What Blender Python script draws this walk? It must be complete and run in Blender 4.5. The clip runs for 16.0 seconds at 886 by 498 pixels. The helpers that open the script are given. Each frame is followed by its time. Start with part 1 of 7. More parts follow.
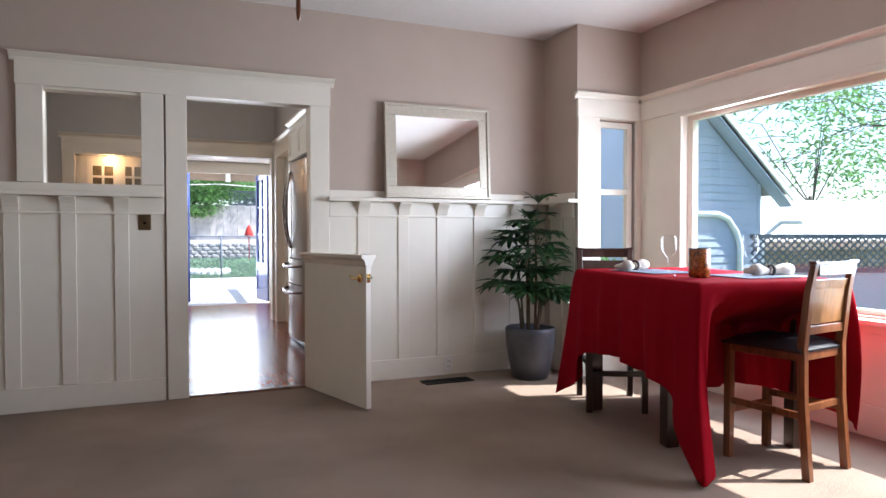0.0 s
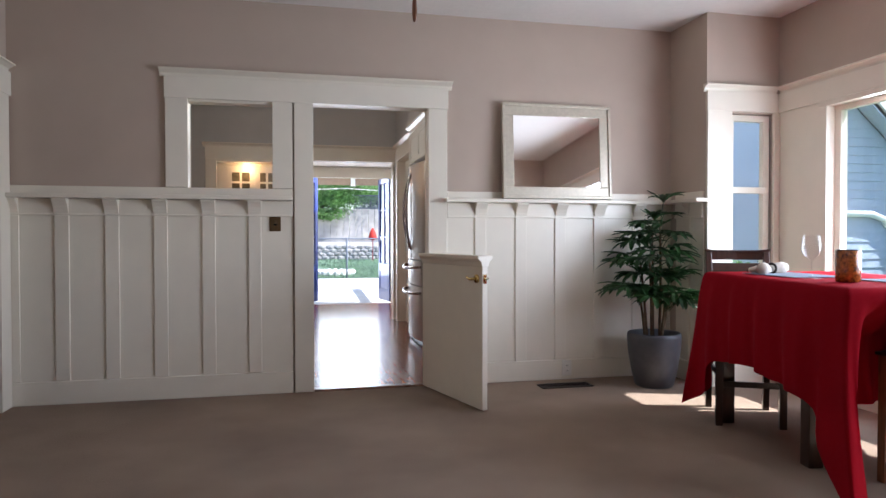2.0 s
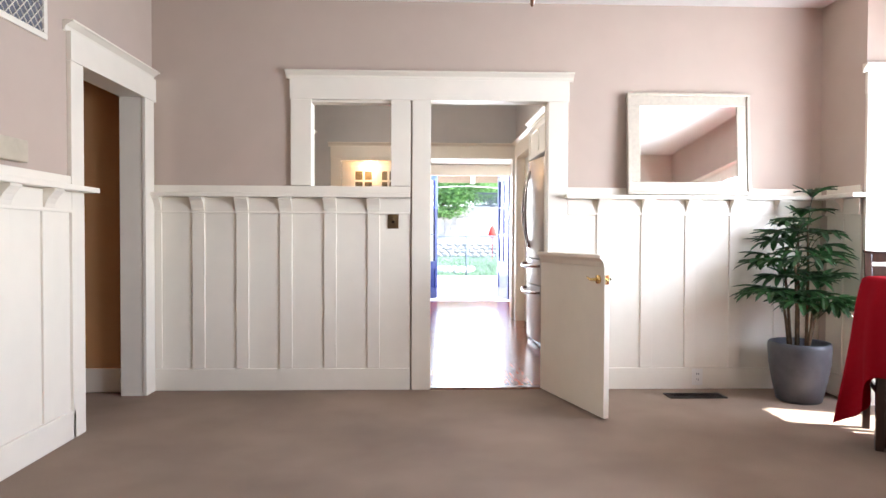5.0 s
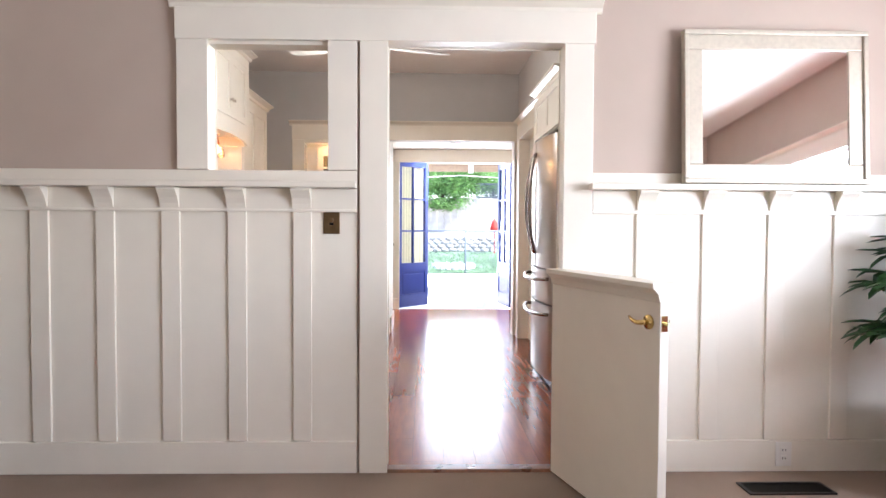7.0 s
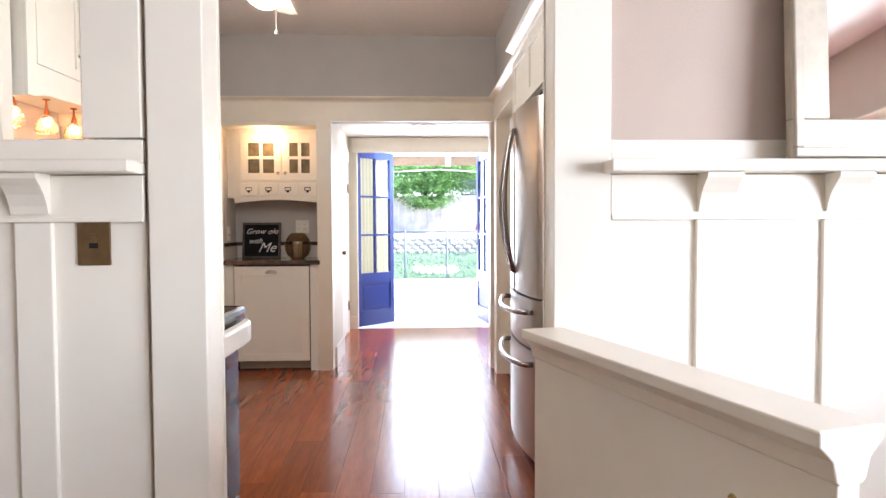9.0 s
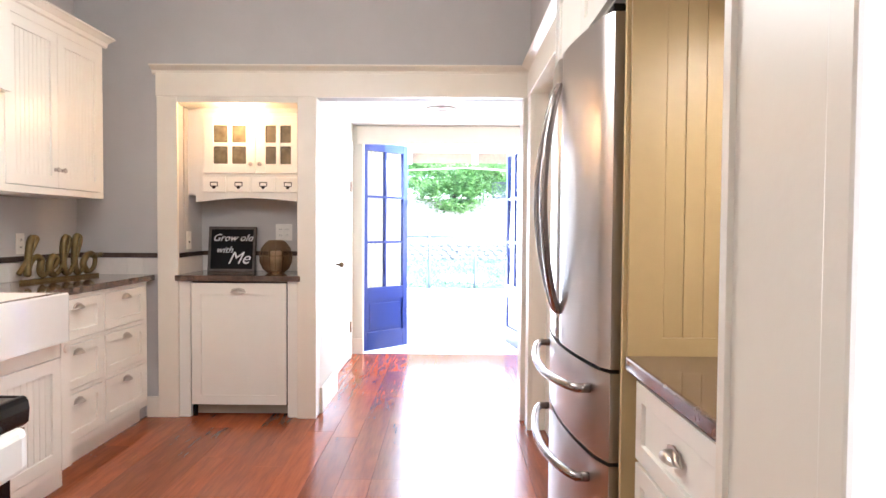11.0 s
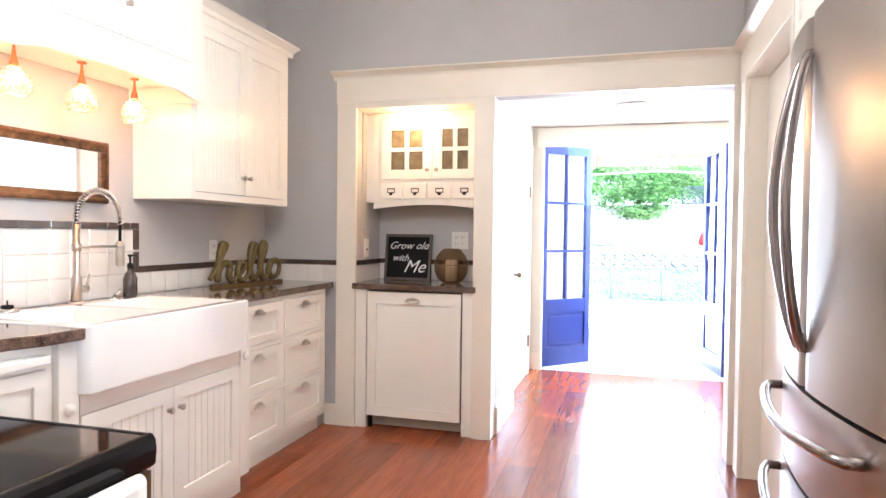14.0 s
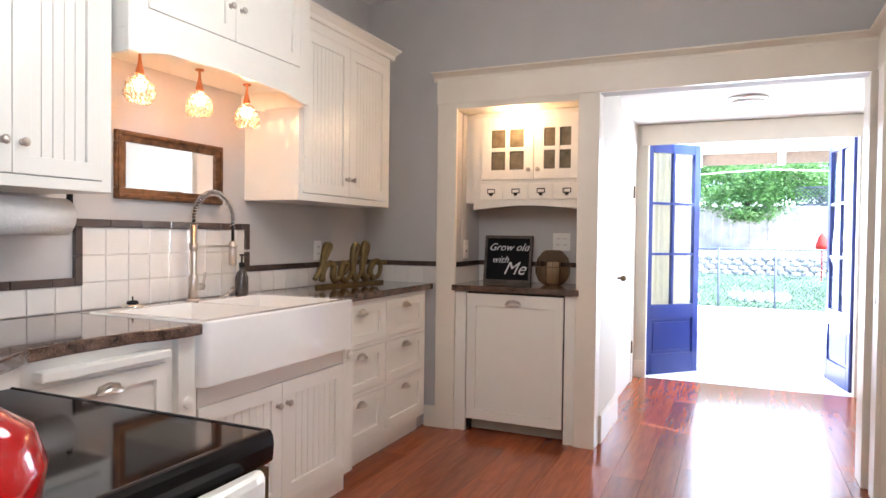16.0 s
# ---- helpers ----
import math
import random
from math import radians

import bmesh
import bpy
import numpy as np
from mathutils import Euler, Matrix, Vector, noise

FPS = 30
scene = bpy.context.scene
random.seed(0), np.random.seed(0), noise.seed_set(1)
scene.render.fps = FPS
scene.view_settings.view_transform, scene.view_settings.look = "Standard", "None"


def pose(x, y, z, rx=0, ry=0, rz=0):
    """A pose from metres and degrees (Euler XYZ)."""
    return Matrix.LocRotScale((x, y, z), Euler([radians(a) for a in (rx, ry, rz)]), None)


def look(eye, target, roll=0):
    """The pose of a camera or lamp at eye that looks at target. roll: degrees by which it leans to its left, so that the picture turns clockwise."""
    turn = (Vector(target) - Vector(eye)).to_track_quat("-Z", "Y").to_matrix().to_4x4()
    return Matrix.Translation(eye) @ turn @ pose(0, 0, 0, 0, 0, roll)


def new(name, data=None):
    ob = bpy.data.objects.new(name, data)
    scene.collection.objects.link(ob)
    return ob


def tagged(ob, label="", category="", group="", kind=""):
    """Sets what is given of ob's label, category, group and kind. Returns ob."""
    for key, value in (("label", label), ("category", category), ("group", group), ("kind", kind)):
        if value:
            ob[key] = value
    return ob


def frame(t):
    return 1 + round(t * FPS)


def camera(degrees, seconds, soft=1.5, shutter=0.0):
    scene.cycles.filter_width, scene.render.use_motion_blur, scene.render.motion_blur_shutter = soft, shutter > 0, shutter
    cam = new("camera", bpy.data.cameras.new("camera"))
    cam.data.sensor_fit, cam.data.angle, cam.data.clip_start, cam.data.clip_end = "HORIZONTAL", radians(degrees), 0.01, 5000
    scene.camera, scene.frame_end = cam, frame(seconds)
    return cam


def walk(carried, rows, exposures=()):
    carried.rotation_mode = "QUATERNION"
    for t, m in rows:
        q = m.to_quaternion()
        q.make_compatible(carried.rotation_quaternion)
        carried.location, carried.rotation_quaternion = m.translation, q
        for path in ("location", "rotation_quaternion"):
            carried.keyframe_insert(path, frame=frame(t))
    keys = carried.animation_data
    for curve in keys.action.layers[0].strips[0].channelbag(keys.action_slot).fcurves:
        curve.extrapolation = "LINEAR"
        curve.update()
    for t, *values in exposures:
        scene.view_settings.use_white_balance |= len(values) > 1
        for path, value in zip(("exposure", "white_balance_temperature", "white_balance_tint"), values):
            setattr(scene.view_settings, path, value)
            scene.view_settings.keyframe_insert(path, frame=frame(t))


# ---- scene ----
cam = camera(68.18, 16.0)
ROWS = [
    (0, 0.004, -0.031, 1.076, 88.76, 0.06, -22.84),
    (0.5, 0.003, -0.024, 1.079, 88.75, 0.08, -19.67),
    (1, 0.006, -0.016, 1.073, 88.83, 0.07, -17.06),
    (1.5, 0.014, -0.013, 1.067, 88.94, 0.04, -14.90),
    (2, 0.029, -0.010, 1.064, 89.01, 0.05, -12.41),
    (2.5, 0.032, -0.005, 1.066, 88.97, 0.03, -10.22),
    (3, 0.050, -0.003, 1.062, 89.00, -0.02, -7.92),
    (3.5, 0.050, -0.014, 1.074, 88.83, 0.03, -5.86),
    (4, 0.055, -0.002, 1.065, 88.91, -0.08, -3.96),
    (4.5, 0.048, -0.006, 1.059, 88.91, -0.16, -2.29),
    (7, 0.302, 1.577, 1.146, 88.02, -0.32, -1.52),
    (7.5, 0.377, 1.959, 1.161, 88.07, -0.67, -2.35),
    (8, 0.453, 2.339, 1.177, 87.79, -0.26, -2.49),
    (8.5, 0.526, 2.722, 1.184, 87.97, -0.55, -2.53),
    (8.7, 0.561, 2.854, 1.190, 87.85, -0.01, -2.69),
    (10.8, 0.779, 4.212, 1.228, 88.08, -0.39, -0.04),
    (11, 0.764, 4.302, 1.222, 88.17, -0.38, 0.51),
    (11.5, 0.708, 4.472, 1.218, 88.43, -0.55, 2.32),
    (12, 0.704, 4.562, 1.238, 88.39, -0.41, 5.39),
    (12.5, 0.709, 4.602, 1.236, 88.45, -0.49, 8.81),
    (13, 0.713, 4.619, 1.236, 88.53, -0.56, 11.53),
    (13.5, 0.717, 4.631, 1.232, 88.61, -0.64, 13.89),
    (14, 0.705, 4.639, 1.230, 88.64, -0.70, 15.98),
    (14.5, 0.699, 4.646, 1.230, 88.67, -0.82, 18.00),
    (15, 0.688, 4.656, 1.230, 88.66, -0.74, 20.10),
    (15.5, 0.672, 4.667, 1.228, 88.65, -0.71, 22.21),
    (16, 0.644, 4.680, 1.215, 88.85, -0.73, 24.12),
]
EXPOSURES = [(0.0, 1.5, 5750, 10), (1.0, 0.9, 5750, 10), (1.5, 1.12, 5750, 10), (2.5, 1.68, 5850, 10), (3.5, 2.25, 5900, 10), (4.5, 2.65, 5900, 10), (7.0, 2.5, 5900, 12), (8.5, 2.45, 5900, 11), (11.0, 3.2, 5550, 11), (14.0, 3.35, 5400, 10), (16.0, 2.65, 5500, 11)]
walk(cam, [(t, pose(x, y, z, rx, ry, rz)) for t, x, y, z, rx, ry, rz in ROWS], EXPOSURES)

# ---- world, sun, large lights ----
SUN_EL, SUN_AZ = radians(52), radians(-20)          # azimuth from +x towards +y
world = bpy.data.worlds.new("world")
scene.world = world
world.use_nodes = True
wt = world.node_tree
sky = wt.nodes.new("ShaderNodeTexSky")
sky.sky_type, sky.sun_disc = "NISHITA", False
sky.sun_elevation, sky.sun_rotation = SUN_EL, radians(90) - SUN_AZ
wt.links.new(sky.outputs[0], wt.nodes["Background"].inputs[0])
wt.nodes["Background"].inputs[1].default_value = 0.14


def lamp(name, kind, m, power, color=(1, 1, 1), **more):
    data = bpy.data.lights.new(name, kind)
    data.energy, data.color = power, color
    if kind == "AREA":
        data.shape, data.size, data.size_y = "RECTANGLE", more["size"], more["size_y"]
    elif kind == "SUN":
        data.angle = more["angle"]
    else:
        data.shadow_soft_size = more["shadow_soft_size"]
    ob = new(name, data)
    ob.matrix_world = m
    return ob


sun_way = Vector((math.cos(SUN_EL) * math.cos(SUN_AZ), math.cos(SUN_EL) * math.sin(SUN_AZ), math.sin(SUN_EL)))
lamp("sun", "SUN", look(sun_way * 30, (0, 0, 0)), 5.0, (1, 0.95, 0.87), angle=radians(0.5))
lamp("bay_daylight", "AREA", look((3.5, 2.2, 1.35), (0.5, 2.4, 0.8)), 37, (0.89, 0.91, 1.0), shape="RECTANGLE", size=2.4, size_y=1.25)
lamp("garden_door_daylight", "AREA", look((0.75, 11.2, 1.25), (0.75, 8, 0.9)), 13, (0.96, 0.97, 1.0), shape="RECTANGLE", size=1.3, size_y=1.7)


# ---- materials ----
def mat(name, color, rough=0.5, metal=0.0, grain=0.06, scale=30.0, bump=0.0, bscale=200.0, big=1.2, coat=0.0, stretch=(1, 1, 1), random_piece=0.0, spec=0.5, dark=None, sheen=0.0):
    m = bpy.data.materials.new(name)
    m.use_nodes = True
    nt = m.node_tree
    b = nt.nodes["Principled BSDF"]
    b.inputs["Roughness"].default_value, b.inputs["Metallic"].default_value = rough, metal
    b.inputs["Coat Weight"].default_value = coat
    b.inputs["Specular IOR Level"].default_value = spec
    b.inputs["Sheen Weight"].default_value = sheen
    co = nt.nodes.new("ShaderNodeTexCoord")
    mp = nt.nodes.new("ShaderNodeMapping")
    mp.inputs["Scale"].default_value = stretch
    nt.links.new(co.outputs["Object"], mp.inputs[0])
    fine, wide = nt.nodes.new("ShaderNodeTexNoise"), nt.nodes.new("ShaderNodeTexNoise")
    fine.inputs["Scale"].default_value, wide.inputs["Scale"].default_value = scale, big
    fine.inputs["Detail"].default_value, wide.inputs["Detail"].default_value = 5, 3
    for n in (fine, wide):
        nt.links.new(mp.outputs[0], n.inputs[0])
    add = nt.nodes.new("ShaderNodeMath")
    add.operation = "ADD"
    nt.links.new(fine.outputs[0], add.inputs[0])
    nt.links.new(wide.outputs[0], add.inputs[1])
    rng = nt.nodes.new("ShaderNodeMapRange")
    rng.inputs["From Min"].default_value, rng.inputs["From Max"].default_value = 0.65, 1.35
    nt.links.new(add.outputs[0], rng.inputs[0])
    mix = nt.nodes.new("ShaderNodeMix")
    mix.data_type = "RGBA"
    low = dark or [c * (1 - grain * 2) for c in color]
    mix.inputs[6].default_value = (*low, 1)
    mix.inputs[7].default_value = (*[min(1, c * (1 + grain)) for c in color], 1)
    nt.links.new(rng.outputs[0], mix.inputs[0])
    last = mix.outputs[2]
    if random_piece:
        inf = nt.nodes.new("ShaderNodeObjectInfo")
        r2 = nt.nodes.new("ShaderNodeMapRange")
        r2.inputs["To Min"].default_value, r2.inputs["To Max"].default_value = 1 - random_piece, 1 + random_piece
        nt.links.new(inf.outputs["Random"], r2.inputs[0])
        hs = nt.nodes.new("ShaderNodeHueSaturation")
        nt.links.new(r2.outputs[0], hs.inputs["Value"])
        nt.links.new(last, hs.inputs["Color"])
        last = hs.outputs[0]
    nt.links.new(last, b.inputs["Base Color"])
    rr = nt.nodes.new("ShaderNodeMapRange")
    rr.inputs["To Min"].default_value, rr.inputs["To Max"].default_value = max(0, rough - 0.05), min(1, rough + 0.07)
    nt.links.new(wide.outputs[0], rr.inputs[0])
    nt.links.new(rr.outputs[0], b.inputs["Roughness"])
    if bump:
        bn = nt.nodes.new("ShaderNodeTexNoise")
        bn.inputs["Scale"].default_value, bn.inputs["Detail"].default_value = bscale, 4
        nt.links.new(mp.outputs[0], bn.inputs[0])
        bu = nt.nodes.new("ShaderNodeBump")
        bu.inputs["Strength"].default_value, bu.inputs["Distance"].default_value = bump, 0.004
        nt.links.new(bn.outputs[0], bu.inputs["Height"])
        nt.links.new(bu.outputs[0], b.inputs["Normal"])
    return m


def glass(name, color=(1, 1, 1), rough=0.0, ior=1.45, thin=True):
    m = bpy.data.materials.new(name)
    m.use_nodes = True
    nt = m.node_tree
    b = nt.nodes["Principled BSDF"]
    b.inputs["Roughness"].default_value = rough
    if thin:
        nt.nodes.remove(b)
        tr, gl, mx, lw, pw, ma = (nt.nodes.new("ShaderNode" + k) for k in ("BsdfTransparent", "BsdfGlossy", "MixShader", "LayerWeight", "Math", "Math"))
        tr.inputs[0].default_value = (*color, 1)
        gl.inputs["Roughness"].default_value = rough
        lw.inputs[0].default_value = 0.5
        pw.operation, ma.operation = "POWER", "MULTIPLY_ADD"
        pw.inputs[1].default_value = 5
        base = ((ior - 1) / (ior + 1)) ** 2
        ma.inputs[1].default_value, ma.inputs[2].default_value = 1 - base, base
        nt.links.new(lw.outputs["Facing"], pw.inputs[0])
        nt.links.new(pw.outputs[0], ma.inputs[0])
        nt.links.new(ma.outputs[0], mx.inputs[0])
        nt.links.new(tr.outputs[0], mx.inputs[1])
        nt.links.new(gl.outputs[0], mx.inputs[2])
        nt.links.new(mx.outputs[0], nt.nodes["Material Output"].inputs[0])
    else:
        b.inputs["Transmission Weight"].default_value, b.inputs["IOR"].default_value = 1, ior
        b.inputs["Base Color"].default_value = (*color, 1)
    return m


def glow(name, color, power):
    m = bpy.data.materials.new(name)
    m.use_nodes = True
    b = m.node_tree.nodes["Principled BSDF"]
    b.inputs["Base Color"].default_value = (0.9, 0.85, 0.75, 1)
    b.inputs["Emission Color"].default_value, b.inputs["Emission Strength"].default_value = (*color, 1), power
    return m


TRIM = mat("cream_trim_paint", (0.83, 0.765, 0.65), 0.33, grain=0.02, scale=8, bump=0.05, bscale=60)
CAB = mat("cabinet_paint", (0.86, 0.83, 0.75), 0.3, grain=0.015, scale=8, bump=0.04, bscale=60)
WALL = mat("taupe_wall_paint", (0.51, 0.41, 0.335), 0.75, grain=0.03, scale=5, bump=0.12, bscale=150)
WALLK = mat("grey_wall_paint", (0.53, 0.51, 0.49), 0.75, grain=0.03, scale=5, bump=0.12, bscale=150)
WALLH = mat("tan_hall_paint", (0.62, 0.34, 0.15), 0.75, grain=0.03, scale=5, bump=0.1, bscale=150)
WALLP = mat("pale_porch_paint", (0.74, 0.70, 0.60), 0.6, grain=0.02, scale=5, bump=0.1, bscale=150)
CEIL = mat("ceiling_plaster", (0.80, 0.76, 0.72), 0.9, grain=0.02, scale=20, bump=0.5, bscale=45)
CARPET = mat("beige_carpet", (0.335, 0.25, 0.19), 0.95, grain=0.18, scale=260, bump=1.0, bscale=420, big=1.6, spec=0.1)
FLOORW = mat("cherry_floorboard", (0.31, 0.072, 0.021), 0.2, grain=0.16, scale=9, big=2.5, stretch=(9, 0.7, 1), random_piece=0.22, bump=0.04, bscale=14, spec=0.5)
GAP = mat("floor_joint", (0.03, 0.012, 0.006), 0.8)
STEEL = mat("brushed_steel", (0.50, 0.46, 0.43), 0.3, 1.0, grain=0.012, scale=60, stretch=(60, 60, 0.4))
HANDLE = mat("satin_handle_steel", (0.36, 0.32, 0.30), 0.22, 1.0, grain=0.03)
CHROME = mat("chrome", (0.75, 0.74, 0.72), 0.12, 1.0, grain=0.01)
NICKEL = mat("brushed_nickel", (0.55, 0.50, 0.44), 0.28, 1.0, grain=0.03)
BRASS = mat("polished_brass", (0.80, 0.58, 0.22), 0.15, 1.0, grain=0.04)
BRONZE = mat("aged_brass", (0.22, 0.15, 0.08), 0.38, 1.0, grain=0.15)
DARK = mat("dark_metal", (0.04, 0.035, 0.03), 0.4, 0.8)
BLACKG = mat("black_ceramic_glass", (0.006, 0.006, 0.007), 0.03, grain=0.0, spec=0.28)
BLACK = mat("black_enamel", (0.007, 0.006, 0.006), 0.10, grain=0.05, spec=0.3)
GRANITE = mat("brown_granite", (0.115, 0.068, 0.048), 0.10, grain=0.7, scale=170, big=22, coat=0.4)
PORC = mat("white_porcelain", (0.86, 0.84, 0.80), 0.08, grain=0.01, coat=0.6)
TILE = mat("white_glazed_tile", (0.80, 0.76, 0.70), 0.13, grain=0.02, random_piece=0.05, coat=0.3, bump=0.1, bscale=12)
GROUT = mat("pale_grout", (0.72, 0.67, 0.60), 0.9)
LINER = mat("brown_liner_tile", (0.085, 0.06, 0.05), 0.2, grain=0.15, random_piece=0.1, coat=0.3)
RED = mat("red_tablecloth", (0.33, 0.003, 0.012), 0.95, grain=0.08, scale=300, bump=0.25, bscale=500, spec=0.08)
WOODC = mat("brown_stained_wood", (0.19, 0.065, 0.022), 0.28, grain=0.35, scale=14, stretch=(6, 6, 0.7), coat=0.3)
WOODD = mat("dark_stained_wood", (0.045, 0.018, 0.010), 0.3, grain=0.3, scale=14, stretch=(6, 6, 0.7), coat=0.3)
VENEER = mat("golden_veneer", (0.36, 0.17, 0.055), 0.3, grain=0.3, scale=7, stretch=(7, 7, 0.6), coat=0.3)
LEATHER = mat("black_leather", (0.012, 0.011, 0.012), 0.35, grain=0.1, bump=0.3, bscale=180)
MIRROR = mat("mirror_silver", (0.92, 0.92, 0.92), 0.0, 1.0, grain=0.0)
MIRROR.node_tree.nodes["Principled BSDF"].inputs["Roughness"].default_value = 0.0
FRAMEC = mat("champagne_frame", (0.56, 0.50, 0.40), 0.35, 0.3, grain=0.08, scale=40, bump=0.15, bscale=80)
FRAMEB = mat("bronze_frame", (0.20, 0.095, 0.04), 0.3, 0.55, grain=0.5, scale=25, bump=0.6, bscale=70)
BLUE = mat("blue_door_paint", (0.025, 0.045, 0.25), 0.3, grain=0.05, scale=10, coat=0.2)
POT = mat("slate_grey_pot", (0.075, 0.075, 0.085), 0.45, grain=0.15, scale=20, bump=0.15, bscale=60)
SOIL = mat("potting_soil", (0.05, 0.033, 0.022), 0.95, grain=0.4, bump=1, bscale=90)
LEAF = mat("palm_leaf", (0.030, 0.085, 0.022), 0.38, grain=0.35, scale=12, random_piece=0.3)
CANE = mat("palm_cane", (0.16, 0.10, 0.05), 0.8, grain=0.4, bump=0.8, bscale=60)
PLASTIC = mat("white_plastic", (0.82, 0.79, 0.73), 0.3, grain=0.01)
LINEN = mat("linen_napkin", (0.62, 0.56, 0.48), 0.9, grain=0.1, bump=0.4, bscale=300)
PLACEM = mat("blue_grey_placemat", (0.20, 0.22, 0.28), 0.8, grain=0.1, bump=0.4, bscale=300)
GOLDL = mat("antique_gold_letter", (0.17, 0.12, 0.042), 0.4, 0.55, grain=0.25, scale=30)
BOARD = mat("chalkboard_black", (0.010, 0.010, 0.012), 0.7, grain=0.2, spec=0.15)
CHALK = mat("chalk_white", (0.8, 0.8, 0.78), 0.9)
WAX = mat("cream_candle_wax", (0.72, 0.62, 0.46), 0.5)
REDEN = mat("red_enamel", (0.45, 0.008, 0.008), 0.1, grain=0.02, coat=0.6)
CLEAR = glass("window_glass", (0.97, 0.99, 0.985))
SMOKE = glass("smoked_glass", (0.62, 0.52, 0.42))
AMBER = mat("amber_mosaic_glass", (0.30, 0.085, 0.012), 0.2, grain=0.9, scale=90, big=40, bump=0.5, bscale=80, coat=0.5)
CRYSTAL = glass("crystal", (0.97, 0.97, 0.97), ior=1.6)
FROST = mat("seeded_glass", (0.17, 0.145, 0.09), 0.2, grain=0.3, scale=20)
BULB = glow("warm_bulb", (1.0, 0.62, 0.30), 4)
COPPER = mat("copper_stem", (0.60, 0.24, 0.10), 0.35, 0.8, grain=0.1)
LAMPW = glow("white_lamp", (1.0, 0.9, 0.75), 4)
EMBER = glow("lit_candle_bulb", (1.0, 0.55, 0.2), 6)
FANW = mat("white_fan_blade", (0.78, 0.76, 0.72), 0.35, grain=0.03)
PAPER = mat("paper_towel", (0.76, 0.73, 0.68), 0.95, grain=0.04, bump=0.5, bscale=120)
SIDING = mat("blue_grey_siding", (0.42, 0.46, 0.55), 0.7, grain=0.08, bump=0.2)
WHITEX = mat("white_exterior_paint", (0.85, 0.84, 0.82), 0.55, grain=0.05)
SHINGLE = mat("grey_roof_shingle", (0.36, 0.34, 0.32), 0.9, grain=0.25, scale=30, bump=0.8, bscale=60)
CONC = mat("sunlit_concrete", (0.58, 0.55, 0.51), 0.85, grain=0.12, scale=18, bump=0.4, bscale=60)
GRASS = mat("lawn_green", (0.12, 0.21, 0.10), 0.9, grain=0.35, scale=40, bump=1, bscale=80)
STONE = mat("pale_wall_stone", (0.40, 0.37, 0.35), 0.85, grain=0.2, scale=14, bump=0.6, bscale=30, random_piece=0.18)
STUCCO = mat("pale_plaster_wall", (0.46, 0.42, 0.40), 0.9, grain=0.2, scale=3, bump=0.5, bscale=40)
GALV = mat("weathered_wire", (0.10, 0.12, 0.16), 0.6)
TREEL = mat("tree_leaf", (0.20, 0.36, 0.12), 0.6, grain=0.4, scale=5, random_piece=0.1)
TREED = mat("dark_tree_leaf", (0.022, 0.065, 0.018), 0.6, grain=0.4, scale=5)
BARK = mat("grey_bark", (0.11, 0.09, 0.075), 0.9, grain=0.3, bump=1, bscale=30)
LATT = mat("weathered_lattice", (0.13, 0.14, 0.17), 0.8, grain=0.2)
TAN = mat("tan_soffit_board", (0.34, 0.24, 0.17), 0.7, grain=0.1)


def backlit(m, share):
    """Lets light through a thin leaf."""
    nt = m.node_tree
    b, out = nt.nodes["Principled BSDF"], nt.nodes["Material Output"]
    tl, mx = nt.nodes.new("ShaderNodeBsdfTranslucent"), nt.nodes.new("ShaderNodeMixShader")
    src = b.inputs["Base Color"].links[0].from_socket
    nt.links.new(src, tl.inputs[0])
    mx.inputs[0].default_value = share
    nt.links.new(b.outputs[0], mx.inputs[1])
    nt.links.new(tl.outputs[0], mx.inputs[2])
    nt.links.new(mx.outputs[0], out.inputs[0])


backlit(TREEL, 0.5)
backlit(TREED, 0.4)
backlit(LEAF, 0.2)
backlit(RED, 0.14)
SHEER = mat("cream_sheer", (0.60, 0.55, 0.40), 0.9, grain=0.05, scale=60, stretch=(30, 30, 0.5))
backlit(SHEER, 0.22)


# ---- mesh helpers ----
ORIGIN = {}


